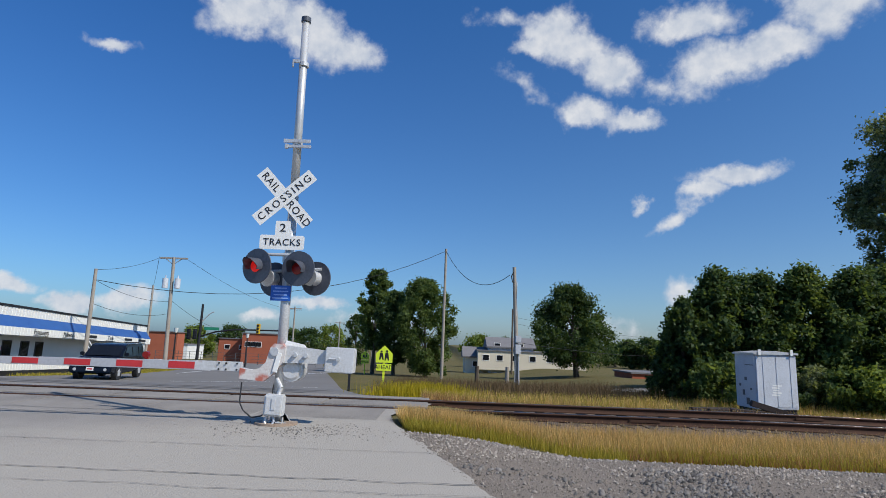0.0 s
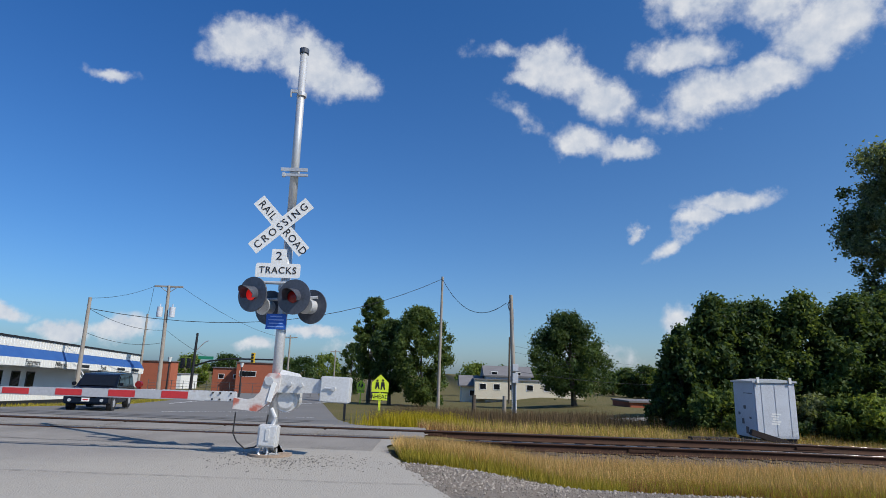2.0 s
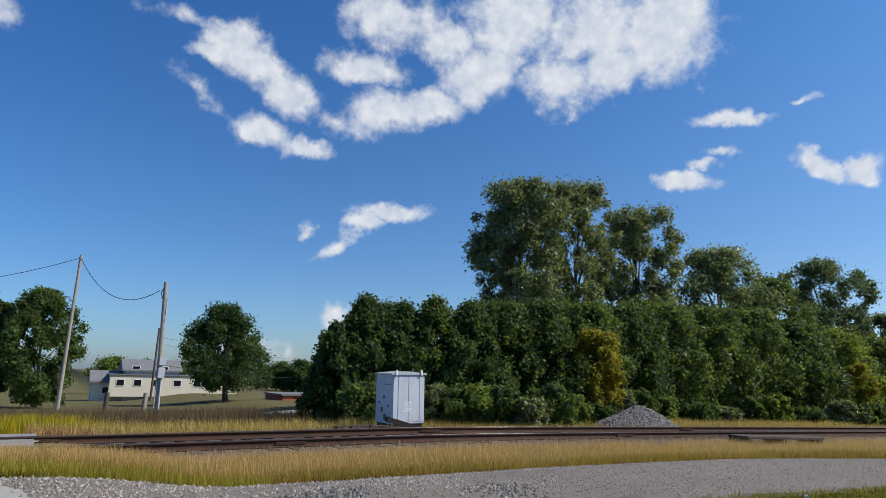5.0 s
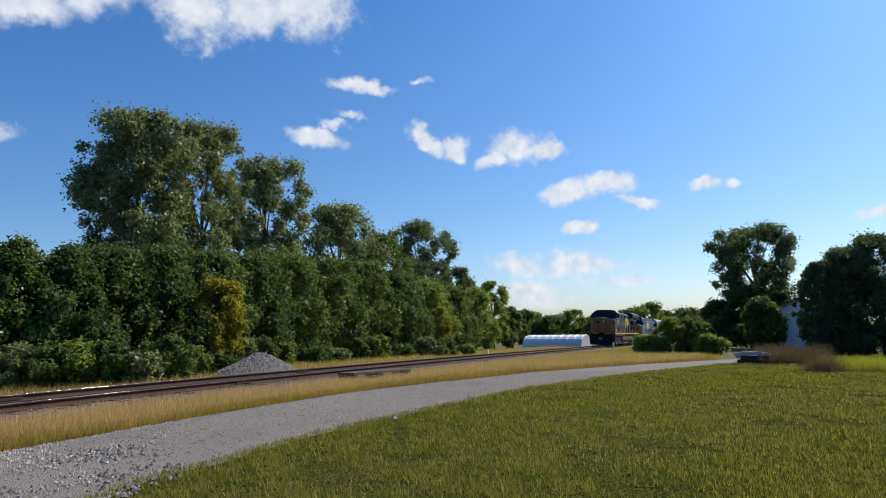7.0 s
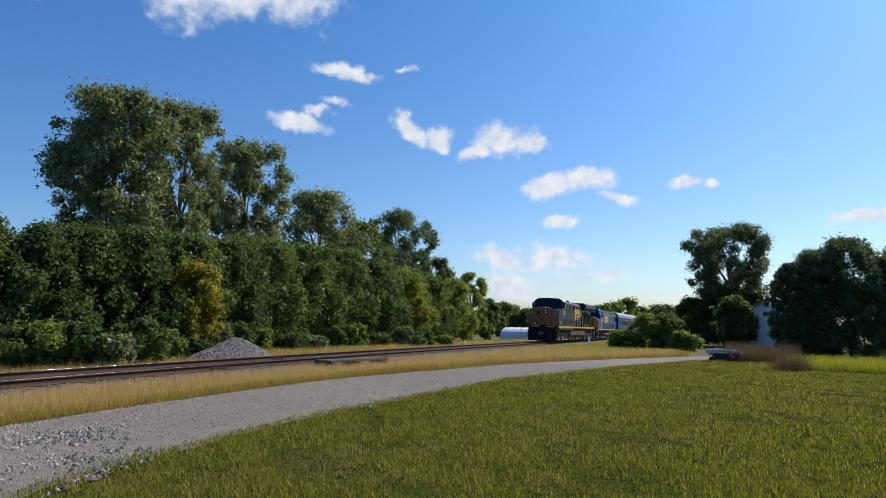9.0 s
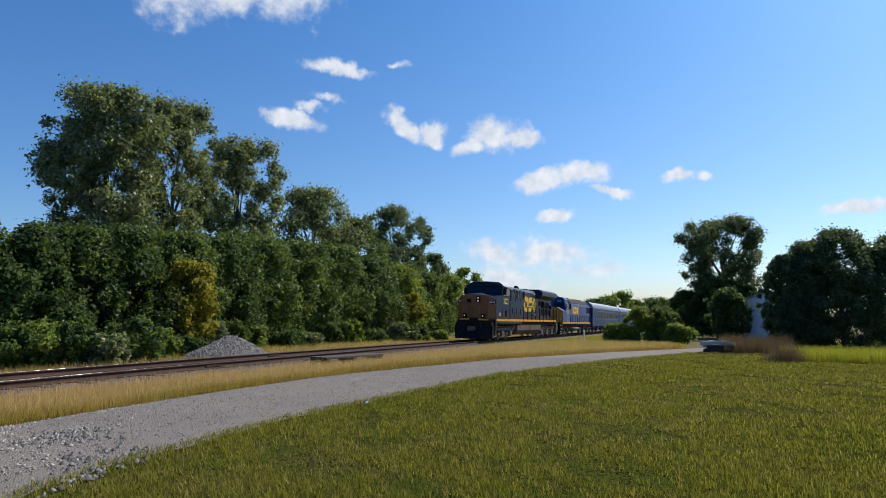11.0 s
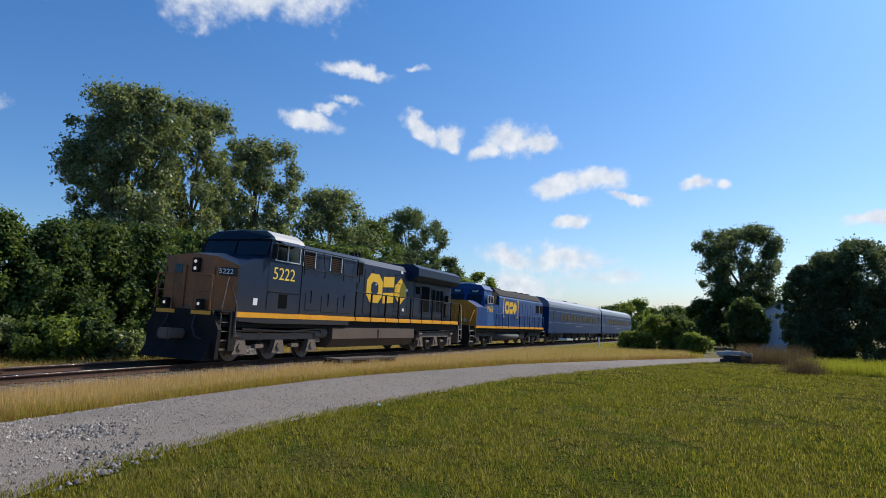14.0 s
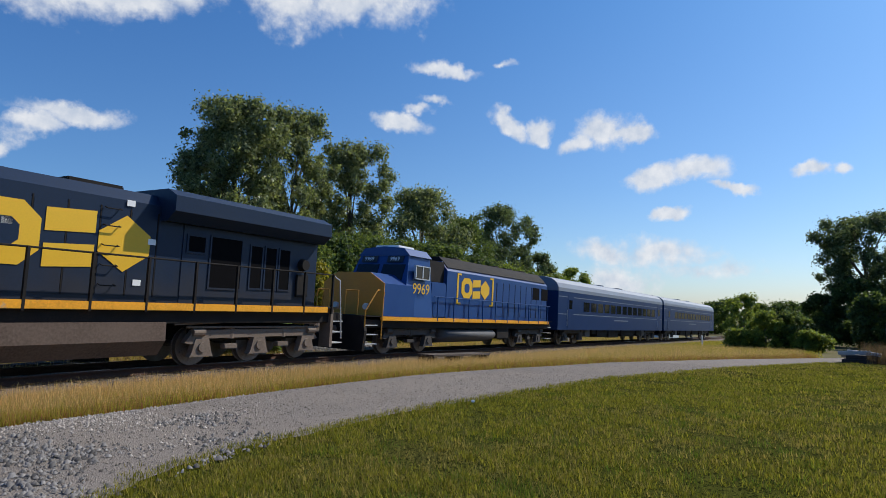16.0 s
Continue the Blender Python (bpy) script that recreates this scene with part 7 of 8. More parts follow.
for x0, y0, x1, y1 in ((-13.5, 30, -8.2, 34), (-12, 40, -9.5, 62), (-17.5, 40, -20, 60), (-9.4, 27.5, -6.0, 29.5)):
    n = 30
    u = np.linspace(0, 1, n)
    xs, ys = x0 + (x1 - x0) * u, y0 + (y1 - y0) * u
    V = np.concatenate([np.stack([xs - 0.06, ys, land(xs, ys) + 0.056], 1), np.stack([xs + 0.08, ys, land(xs, ys) + 0.056], 1)])
    k = np.arange(n - 1)
    tagged(new("lane_line", mesh_np("lane_line", V, np.stack([k, k + 1, k + n + 1, k + n], 1), M_WHITE)), "faded white painted lane line", "road marking", kind="structure")

# ---------------------------------------------------------------- things beside the line
M_DEBRIS = mat("dark_old_timber", (0.04, 0.028, 0.024), 0.9, vary=0.4, scale=3, fine=30, bump=0.4)
M_CAB = mat("cabinet_silver", (0.56, 0.59, 0.64), 0.5, metal=0.0, vary=0.12, scale=1.5, fine=25, bump=0.04, col2=(0.43, 0.45, 0.48))


def signal_cabinet():
    x, y = 9.4, 18.1
    s = thing("signal_cabinet", "tilted silver metal signal cabinet standing beyond the track", "cabinet", pose(x, y, float(land(10, 18.5)) + 0.24, 0, -1.0, 0))
    w, d, h = 1.24, 1.25, 1.66
    bm = B()
    box(bm, 0, w, 0, d, 0.05, h, None, 0.02)
    body = part("body", bm, M_CAB, s)
    bm = B()
    prism(bm, ((-0.05, h), (w + 0.05, h), (w + 0.05, h + 0.05), (w / 2, h + 0.11), (-0.05, h + 0.05)), -0.05, d + 0.05, "y")
    part("roof", bm, M_GALV, s, "low pitched grey lid")
    for xx in (0.12, w - 0.16):
        bm = B()
        box(bm, xx - 0.05, xx + 0.05, -0.075, -0.055, h - 0.03, h + 0.16, None, 0.01)
        part("lifting_lug", bm, M_WHITE, s)
    for a, b in ((0.03, 0.20), (0.22, 0.60), (0.62, 1.02), (1.04, w - 0.03)):
        bm = B()
        box(bm, a, b, -0.012, 0.0, 0.12, h - 0.06, None, 0.005)
        part("panel", bm, M_CAB, body)
    for k in range(5):
        bm = B()
        box(bm, 0.42 + 0.02 * (k % 3), 0.66 + 0.05 * math.sin(k * 2), -0.016, -0.0125, 0.48 + 0.07 * k, 0.525 + 0.07 * k, pose(0, 0, 0, 0, 3, 0))
        part("paint_scrawl", bm, M_WHITE, body, "white painted scrawl")
    for yy, z, a, b in ((0.35, 1.34, 0.25, 0.012), (0.6, 0.92, 0.06, 0.05), (0.95, 0.72, 0.05, 0.04), (0.75, 0.5, 0.06, 0.08), (0.3, 0.62, 0.05, 0.03), (0.52, 0.25, 0.08, 0.1)):
        bm = B()
        box(bm, -0.012, 0.002, yy - a, yy + a, z - b, z + b)
        part("fitting", bm, M_LAMPBLK, body)
    bm = B()
    box(bm, 0.05, w - 0.05, 0.05, d - 0.05, -0.42, 0.06)
    part("plinth", bm, M_DEBRIS, s)
    return s


signal_cabinet()
for i, (x, y, rz, ln, tilt) in enumerate(((8.3, 17.5, 4, 1.3, 0), (8.75, 17.35, -8, 1.0, 3), (9.5, 17.5, -12, 1.2, 16), (8.0, 17.9, 12, 1.5, 0))):
    bm = B()
    box(bm, -ln / 2, ln / 2, -0.11, 0.11, 0.0, 0.17, None, 0.015)
    o = part("discarded_tie", bm, M_DEBRIS)
    o.matrix_basis = pose(x, y, float(land(x, y)) + (0.10 if i != 2 else 0.22), 0, tilt, rz)
    tagged(o, "dark discarded railway tie lying beside the cabinet", "timber", "discarded ties")

# low timber platform on the near side of the line
plat = thing("timber_platform", "low weathered plank platform beside the track", "platform", pose(20.4, 11.55, float(land(20.4, 11.55)), 0, 1.2, -12))
for i in range(4):
    bm = B()
    box(bm, -1.65, 1.65, -0.40 + 0.21 * i, -0.21 + 0.21 * i, 0.26, 0.33, None, 0.008)
    part("plank", bm, M_TIE, plat)
for x in (-1.55, -0.1, 1.5):
    bm = B()
    box(bm, x - 0.07, x + 0.07, -0.42, 0.42, -0.1, 0.26, None, 0.01)
    part("bearer", bm, M_DEBRIS, plat)
for x, y, h in ((52.0, 6.7, 0.85), (47.6, 16.3, 0.6)):
    bm = B()
    box(bm, -0.08, 0.08, -0.05, 0.05, -0.1, h, None, 0.015)
    o = part("marker_post", bm, M_WHITE)
    o.matrix_basis = pose(x, y, float(land(x, y)))
    tagged(o, "short white marker post beside the track", "post")
logs = thing("timber_pile", "small pile of weathered grey and dark timbers on the lawn", "timber pile", pose(32.6, -2.3, float(land(32.6, -2.3)) + 0.02, 0, 0, 84))
for i, (a, b, z, ry, rz, m) in enumerate(((0, 0.0, 0.0, 0, 2, M_DEBRIS), (0.05, 0.3, 0.0, 0, -3, M_DEBRIS), (0.0, -0.3, 0.0, 0, 1, M_DEBRIS), (-0.1, 0.12, 0.18, 2, 5, M_DEBRIS), (0.1, -0.15, 0.19, -2, -4, M_WOOD), (0.2, 0.02, 0.37, 3, 9, M_ROOFG), (-0.15, 0.0, 0.36, -5, -8, M_ROOFG))):
    bm = B()
    box(bm, -0.62, 0.62, -0.09, 0.09, 0, 0.16, pose(a, b, z, 0, ry, rz), 0.015)
    part("timber", bm, m, logs)
bm = B()
box(bm, -0.05, 0.05, -0.03, 0.03, 0, 0.04, None, 0.01)
o = part("litter", bm, M_WHITE)
o.matrix_basis = pose(9.3, 4.9, float(land(9.3, 4.9)) + 0.05, 0, 5, 30)
tagged(o, "small piece of white paper litter on the lawn", "litter")


# ---------------------------------------------------------------- poles and wires
def utility_pole(name, label, x, y, h, lean=(0, 0), r=0.14, material=None):
    g = float(land(x, y))
    s = thing(name, label, "utility pole", pose(x, y, g))
    bm = B()
    cyl(bm, (0, 0, -0.2), (lean[0], lean[1], h), r, r * 0.7, 14)
    part("pole", bm, material or M_WOOD, s)
    return s, Vector((x + lean[0], y + lean[1], g + h))


pa, pa_top = utility_pole("utility_pole", "weathered wooden utility pole standing among trees", 0.0, 51.0, 11.1)
pb, pb_top = utility_pole("utility_pole", "weathered wooden pole with grey meter boxes", 5.02, 40.0, 7.95, (-0.35, 0), 0.17)
for z, s_ in ((2.9, 0.30), (2.15, 0.42)):
    bm = B()
    box(bm, -0.22, 0.16, -0.36, -0.15, z, z + s_ * 1.5, None, 0.02)
    part("meter_box", bm, M_CAB, pb)
bm = B()
pipe(bm, [(0.05, -0.2, 0), (0.02, -0.2, 2.2)], 0.04, 8)
pipe(bm, [(-0.2, -0.1, 0.2), (-0.15, -0.12, 7.0)], 0.02, 6)
part("conduit", bm, M_CAB, pb)
bm = B()
pipe(bm, [(-0.45, -0.1, 6.9), (-0.55, -0.1, 7.3), (-0.4, -0.1, 7.6)], 0.03, 6)
part("service_head", bm, M_CABLE, pb)
for x, y in ((2.2, 38.0), (4.1, 38.0)):
    bm = B()
    cyl(bm, (0, 0, -0.1), (0.02, 0, 1.3), 0.13, 0.12, 10)
    o = part("wooden_post", bm, M_WOOD if x > 3 else M_BARK)
    o.matrix_basis = pose(x, y, float(land(x, y)))
    tagged(o, "short weathered wooden post among weeds", "post")
pl, pl_top = utility_pole("utility_pole", "pale leaning wooden utility pole before the shop", -22.4, 37.8, 6.5, (0.0, 0), 0.14)
pt, pt_top = utility_pole("utility_pole", "tall utility pole with crossarm and transformers", -22.0, 48.0, 9.0, (-0.2, 0), 0.17)
bm = B()
box(bm, -1.35, 0.95, -0.06, 0.06, 8.85, 8.99, None, 0.01)
pipe(bm, [(-0.9, 0, 8.9), (-0.2, 0, 8.4), (0.5, 0, 8.9)], 0.03, 6)
part("crossarm", bm, M_WOOD, pt)
for x in (-0.65, 0.35):
    bm = B()
    cyl(bm, (x, -0.1, 6.45), (x, -0.1, 7.25), 0.23, 0.23, 14)
    cyl(bm, (x, -0.1, 7.25), (x, -0.1, 7.5), 0.05, 0.04, 8)
    part("transformer", bm, M_CAB, pt, "grey drum transformer")
pf, pf_top = utility_pole("utility_pole", "distant thin utility pole", 9.0, 78.0, 8.4, (0, 0), 0.14, M_BARK)
pg, pg_top = utility_pole("utility_pole", "distant thin utility pole", -32.5, 66.0, 8.6, (0, 0), 0.15)
for x, y, h in ((-23.0, 92, 9.0), (-22.5, 130, 9.0), (-25.6, 170, 9.5), (-17.6, 150, 9.5)):
    p, _t = utility_pole("utility_pole", "distant utility pole with a crossarm", x, y, h, (0, 0), 0.16)
    bm = B()
    box(bm, -1.1, 1.1, -0.06, 0.06, h - 0.4, h - 0.25)
    part("crossarm", bm, M_WOOD, p)


def wire(a, b, sag, r=0.014):
    a, b = Vector(a), Vector(b)
    pts = [a.lerp(b, i / 14) - Vector((0, 0, sag * 4 * (i / 14) * (1 - i / 14))) for i in range(15)]
    bm = B()
    pipe(bm, pts, r, 5)
    tagged(part("overhead_wire", bm, M_CABLE), "thin black overhead wire between poles", "wire", "overhead wires")


wire(pa_top - Vector((0, 0, 0.2)), pb_top - Vector((0.3, 0, 0.55)), 1.6, 0.022)
wire(pa_top - Vector((0, 0, 0.2)), pl_top - Vector((0, 0, 0.7)), 2.1, 0.022)
wire(pl_top - Vector((0, 0, 0.7)), pt_top - Vector((0, 0, 3.6)), 0.4)
wire(pl_top - Vector((0, 0, 0.05)), pt_top - Vector((1.2, 0, 0.1)), 0.25)
wire(pl_top - Vector((0, 0, 2.2)), pt_top - Vector((0, 0, 4.6)), 0.4)
wire(pt_top + Vector((0.9, 0, 0)), (-22.0, 92, 5.8), 1.0)
wire(pt_top - Vector((0, 0, 3.4)), (-24.0, 62, 2.4), 0.2)
wire(pt_top - Vector((1.2, 0, 0)), pg_top, 0.6)
wire(pf_top - Vector((0, 0, 1.0)), (40, 90, 3.4), 0.7)
wire(pf_top - Vector((0, 0, 1.8)), (40, 90, 2.4), 0.7)
wire(pb_top - Vector((0, 0, 5.0)), (38, 80, 2.2), 0.9)

# ---------------------------------------------------------------- road signs


def school_sign(x, y, sc):
    s = thing("school_sign", "fluorescent yellow pentagon school crossing sign on a yellow post", "road sign", pose(x, y, float(land(x, y))))
    bm = B()
    box(bm, -0.05 * sc, 0.05 * sc, -0.02, 0.03, -0.1, 2.1 * sc)
    part("post", bm, M_YEL, s)
    z = 1.72 * sc
    bm = B()
    w = 0.40 * sc
    prism(bm, ((-w, z - w * 0.9), (w, z - w * 0.9), (w, z + w * 0.2), (0, z + w * 1.15), (-w, z + w * 0.2)), -0.04, -0.03, "y")
    part("sign_plate", bm, M_YEL, s)
    for dx, k in ((-0.14, 0.9), (0.12, 1.0)):
        bm = B()
        q = w * 0.72 * k
        prism(bm, ((dx * sc - 0.05, z - q * 0.9), (dx * sc + 0.01, z - q * 0.3), (dx * sc + 0.07, z - q * 0.9), (dx * sc + 0.12, z - q * 0.85), (dx * sc + 0.07, z + q * 0.35), (dx * sc - 0.07, z + q * 0.35), (dx * sc - 0.1, z - q * 0.85)), -0.046, -0.041, "y")
        cyl(bm, (dx * sc, -0.041, z + q * 0.62), (dx * sc, -0.046, z + q * 0.62), q * 0.2, q * 0.2, 10)
        part("symbol", bm, M_BLACK, s, "plain black walking symbol")
    bm = B()
    box(bm, -w * 0.9, w * 0.9, -0.04, -0.03, z - w * 1.85, z - w * 1.05)
    b = part("ahead_plate", bm, M_YEL, s)
    text("AHEAD", 0.26 * sc, M_BLACK, b, pose(0, -0.042, z - w * 1.45, 90, 0, 0))


school_sign(-2.78, 29.0, 1.0)
school_sign(-7.4, 58.0, 1.0)
post = thing("back_of_sign", "black steel post with a small dark box on top", "sign post", pose(-4.1, 27.0, float(land(-4.1, 27))))
bm = B()
box(bm, -0.05, 0.05, -0.04, 0.04, -0.1, 1.45)
part("post", bm, M_BLACK, post)
bm = B()
box(bm, -0.25, 0.3, -0.05, 0.05, 1.1, 1.5, None, 0.02)
part("box", bm, M_BLACK, post)

# ---------------------------------------------------------------- shop with blue awning
M_SHOPW = mat("white_ribbed_cladding", (0.74, 0.74, 0.71), 0.6, vary=0.08, scale=1, fine=20, bump=0.05)
M_AWN = mat("blue_awning", (0.022, 0.085, 0.28), 0.6, vary=0.3, scale=1.2, fine=14, bump=0.1, col2=(0.035, 0.11, 0.31))
ax, ay, bx_, by_ = -22.6, 25.5, -26.0, 52.5
ln = math.hypot(bx_ - ax, by_ - ay)
yaw = math.degrees(math.atan2(by_ - ay, bx_ - ax))
gz = float(land(-23.2, 31)) - 0.02
drop = math.degrees(math.atan2(float(land(-26, 52.5)) - float(land(-22.6, 26)), ln))
shop = thing("shop", "long low white shop with blue awning and lettered fascia", "shop", Matrix.Translation((ax, ay, float(land(ax, ay)) - 0.05)) @ pose(0, 0, 0, 0, 0, yaw) @ pose(0, 0, 0, 0, -drop, 0))
# local x runs along the front, local -y faces the road
bm = B()
box(bm, 0, ln, 0.9, 14, 0, 3.2)
part("wall", bm, M_SHOPW, shop)
bm = B()
box(bm, -0.1, ln + 0.1, -0.05, 14.2, 3.5, 3.62, None, 0.01)
part("roof_edge", bm, M_BLACK, shop)
for z0, z1, nm in ((3.02, 3.5, "parapet_panel"), (1.98, 2.42, "fascia_panel")):
    for i in range(int(ln / 1.2)):
        bm = B()
        x0 = i * ln / int(ln / 1.2)
        x1 = x0 + ln / int(ln / 1.2) - 0.015
        box(bm, x0, x1, 0.0 if z0 > 3 else -0.42, 0.06 if z0 > 3 else -0.36, z0, z1)
        for k in range(4):
            xx = x0 + (k + 0.5) * (x1 - x0) / 4
            box(bm, xx - 0.03, xx + 0.03, -0.02 if z0 > 3 else -0.44, 0.0 if z0 > 3 else -0.42, z0 + 0.01, z1 - 0.01)
        part(nm, bm, M_SHOPW, shop)
for i in range(20):
    bm = B()
    x0, x1 = i * ln / 20, (i + 1) * ln / 20 - 0.01
    prism(bm, ((0.0, 3.02), (-0.42, 2.42), (-0.36, 2.40), (0.06, 3.0)), x0, x1, "x")
    part("awning_panel", bm, M_AWN, shop)
bm = B()
box(bm, 0, ln, -0.36, 0.9, 1.96, 2.02)
part("soffit", bm, M_SHOPW, shop)
for i, (u, wd) in enumerate(((9.3, "Fasteners"), (12.6, "Millwork"), (15.8, ""), (18.9, "Tools"), (22.2, ""), (25.2, ""))):
    if wd:
        text(wd, 0.42, M_BLACK, shop, pose(u, -0.45, 2.22, 90, 0, 0), name="sign_word")
    else:
        bm = B()
        box(bm, u - 0.75, u + 0.75, -0.452, -0.442, 2.14, 2.32)
        part("writing_bar", bm, M_BLACK, shop)
    bm = B()
    box(bm, u - 0.8, u + 0.8, -0.452, -0.442, 2.02, 2.045)
    part("sign_underline", bm, M_BLACK, shop)
for u in (6.6, 8.5, 10.3, 11.9):
    bm = B()
    box(bm, u - 0.45, u + 0.45, 0.86, 0.905, 0.55, 1.72)
    w = part("window", bm, M_BLACK, shop)
    bm = B()
    box(bm, u - 0.38, u + 0.38, 0.85, 0.862, 0.62, 1.65)
    part("pane", bm, M_GLASS, w)
for i in range(22):
    bm = B()
    x0, x1 = i * ln / 22, (i + 1) * ln / 22 - 0.02
    box(bm, x0, x1, -1.6, -1.55, 0.18, 0.72)
    for k in range(5):
        xx = x0 + (k + 0.5) * (x1 - x0) / 5
        box(bm, xx - 0.04, xx + 0.04, -1.62, -1.6, 0.18, 0.76)
    part("fence_panel", bm, M_SHOPW, shop)
bm = B()
box(bm, 0, ln, -1.6, 0.9, -0.3, 0.17)
part("loading_base", bm, M_BLACK, shop)
bm = B()
prism(bm, ((-1.7, 3.5), (1.7, 3.5), (0, 4.35)), 5.0, 9.0, "y")
bmesh.ops.translate(bm, verts=bm.verts[:], vec=(13.5, 0, 0))
part("roof_gable", bm, M_SHOPW, shop)
for sd in (1, -1):
    bm = B()
    prism(bm, ((0, 4.33), (sd * 1.9, 3.42), (sd * 1.9, 3.52), (0, 4.45)), 4.9, 9.1, "y")
    bmesh.ops.translate(bm, verts=bm.verts[:], vec=(13.5, 0, 0))
    part("gable_trim", bm, M_AWN, shop)
for u in (14.0, 14.6):
    bm = B()
    pipe(bm, [(u, -1.7, 0.6), (u + 0.5, -0.6, 1.9)], 0.05, 6)
    part("stair_rail", bm, M_GALV, shop)


# ---------------------------------------------------------------- buildings far off
M_BRICK = mat("red_brick", (0.36, 0.105, 0.055), 0.9, vary=0.2, scale=1.0, fine=14, bump=0.2)
M_CREAM = mat("cream_block_wall", (0.66, 0.60, 0.47), 0.8, vary=0.12, scale=0.6, fine=10, bump=0.1)
M_PALE = mat("pale_blue_siding", (0.55, 0.58, 0.63), 0.7, vary=0.1, scale=0.6, fine=10, bump=0.05)
M_ROOF = mat("grey_shingle", (0.17, 0.165, 0.17), 0.9, vary=0.25, scale=0.8, fine=8, bump=0.2)


def building(name, label, x0, x1, y, d, z1, material, windows, roof=None, wz=(0.8, 1.8)):
    g = float(land((x0 + x1) / 2, y)) - 0.3
    s = thing(name, label, "building", pose(x0, y, g))
    w, h = x1 - x0, z1 - g
    bm = B()
    box(bm, 0, w, 0, d, 0, h)
    part("wall", bm, material, s)
    if roof == "gable":
        bm = B()
        prism(bm, ((-0.4, h - 0.1), (d / 2, h + 1.3), (d + 0.4, h - 0.1), (d + 0.4, h - 0.3), (-0.4, h - 0.3)), -0.4, w + 0.4, "x")
        part("roof", bm, M_ROOF, s)
    else:
        bm = B()
        box(bm, -0.15, w + 0.15, -0.15, d + 0.15, h, h + 0.15)
        part("roof", bm, M_ROOF, s)
    for u in windows:
        bm = B()
        box(bm, u - 0.5, u + 0.5, -0.04, 0.02, wz[0], wz[1])
        wn_ = part("window", bm, M_WHITE, s)
        bm = B()
        box(bm, u - 0.42, u + 0.42, -0.05, -0.035, wz[0] + 0.08, wz[1] - 0.08)
        part("pane", bm, M_GLASS, wn_)
    return s


building("long_house", "cream single-storey building with dark windows", 5.2, 21.0, 88.0, 8, 0.75, M_CREAM, (1.2, 3.2, 5.4, 8.0, 10.5, 13), None, (1.3, 2.2))
building("gabled_wing", "low wing with dark grey shingle roof", 3.4, 7.2, 89.5, 7, 0.0, M_CREAM, (1.6,), "gable", (1.2, 2.1))
h2 = building("upper_house", "pale two-storey house with grey roof", 6.9, 13.4, 88.8, 7, 1.55, M_PALE, (1.2, 4.6), "gable", (3.6, 4.4))
building("brick_hall", "large red brick hall with flat roof", -44.2, -39.8, 90, 2.5, 1.7, M_BRICK, (), None)
building("brick_school", "red brick school building with a flat roof", -38.0, -33.6, 102, 2.5, 1.0, M_BRICK, (1.5, 4.0), None, (2.5, 3.3))
building("brick_school", "taller red brick school wing", -33.4, -27.0, 100, 3, 2.0, M_BRICK, (1.0, 1.9, 2.8), None, (3.0, 3.9))
building("low_brick_building", "low red brick building with pale roof edge", 18.4, 22.6, 58.5, 6, -0.6, M_BRICK, (2.4,), None, (0.9, 1.3))
building("pale_shed", "distant pale flat shed", -62.0, -50.0, 118, 8, -0.6, M_SHOPW, (2, 5, 8), None, (1.0, 1.8))
cross_sheet("side_lane", np.linspace(33.5, 36.5, 12), lambda y: (8.5, 15.5), M_CONC, 0.06, "pale side lane beyond the track", "lane")

# greenhouse, shed
M_POLY = mat("greenhouse_film", (0.62, 0.66, 0.66), 0.35, vary=0.1, scale=0.5, fine=5, bump=0.03)
gx_, gy_ = 92.0, 21.0
gh = thing("greenhouse", "long white plastic-covered greenhouse beyond the track", "greenhouse", pose(gx_, gy_, float(land(gx_, gy_)) - 0.3, 0, 0, 80))
prof = [(2.4 * math.cos(radians(a)), 2.1 * math.sin(radians(a))) for a in range(0, 181, 15)]
bm = B()
prism(bm, prof, -5.5, 4.0, "x")
part("cover", bm, M_POLY, gh, smooth=False)
for x in np.linspace(-5.4, 3.9, 9):
    bm = B()
    pipe(bm, [(x, a * 1.01, b * 1.01) for a, b in prof], 0.03, 5)
    part("hoop", bm, M_GALV, gh)
sx_, sy_ = polar(-97.9, 60)
sh = thing("metal_shed", "pale metal shed with gabled roof behind dark trees", "shed", pose(sx_, sy_, float(land(sx_, sy_)) - 0.1, 0, 0, -97))
bm = B()
box(bm, -2.2, 2.2, -3, 3, 0, 3.2)
part("wall", bm, M_PALE, sh)
for sd in (1, -1):
    bm = B()
    prism(bm, ((0, 4.3), (sd * 2.5, 3.1), (sd * 2.5, 3.2), (0, 4.42)), -3.2, 3.2, "y")
    part("roof", bm, M_SILVER, sh)
bm = B()
prism(bm, ((-2.2, 3.2), (2.2, 3.2), (0, 4.3)), -3.0, 3.0, "y")
part("gable", bm, M_PALE, sh)
bm = B()
box(bm, 0.1, 0.4, -3.03, -3.0, 0.2, 3.0)
box(bm, 0.1, 0.4, 3.0, 3.03, 0.2, 3.0)
part("door_gap", bm, M_BLACK, sh)

# traffic signal on a mast arm
ts = thing("traffic_signal", "black traffic signal mast with long curved arm", "traffic signal", pose(-24.4, 60, float(land(-24.4, 60))))
bm = B()
cyl(bm, (0, 0, -0.1), (0.1, 0, 6.2), 0.16, 0.11, 14)
part("pole", bm, M_BLACK, ts)
bm = B()
pipe(bm, [(0.1, 0, 3.0), (1.6, 0, 3.5), (3.6, 0, 3.8), (9.0, 0, 3.85)], 0.08, 8)
part("mast_arm", bm, M_BLACK, ts)
bm = B()
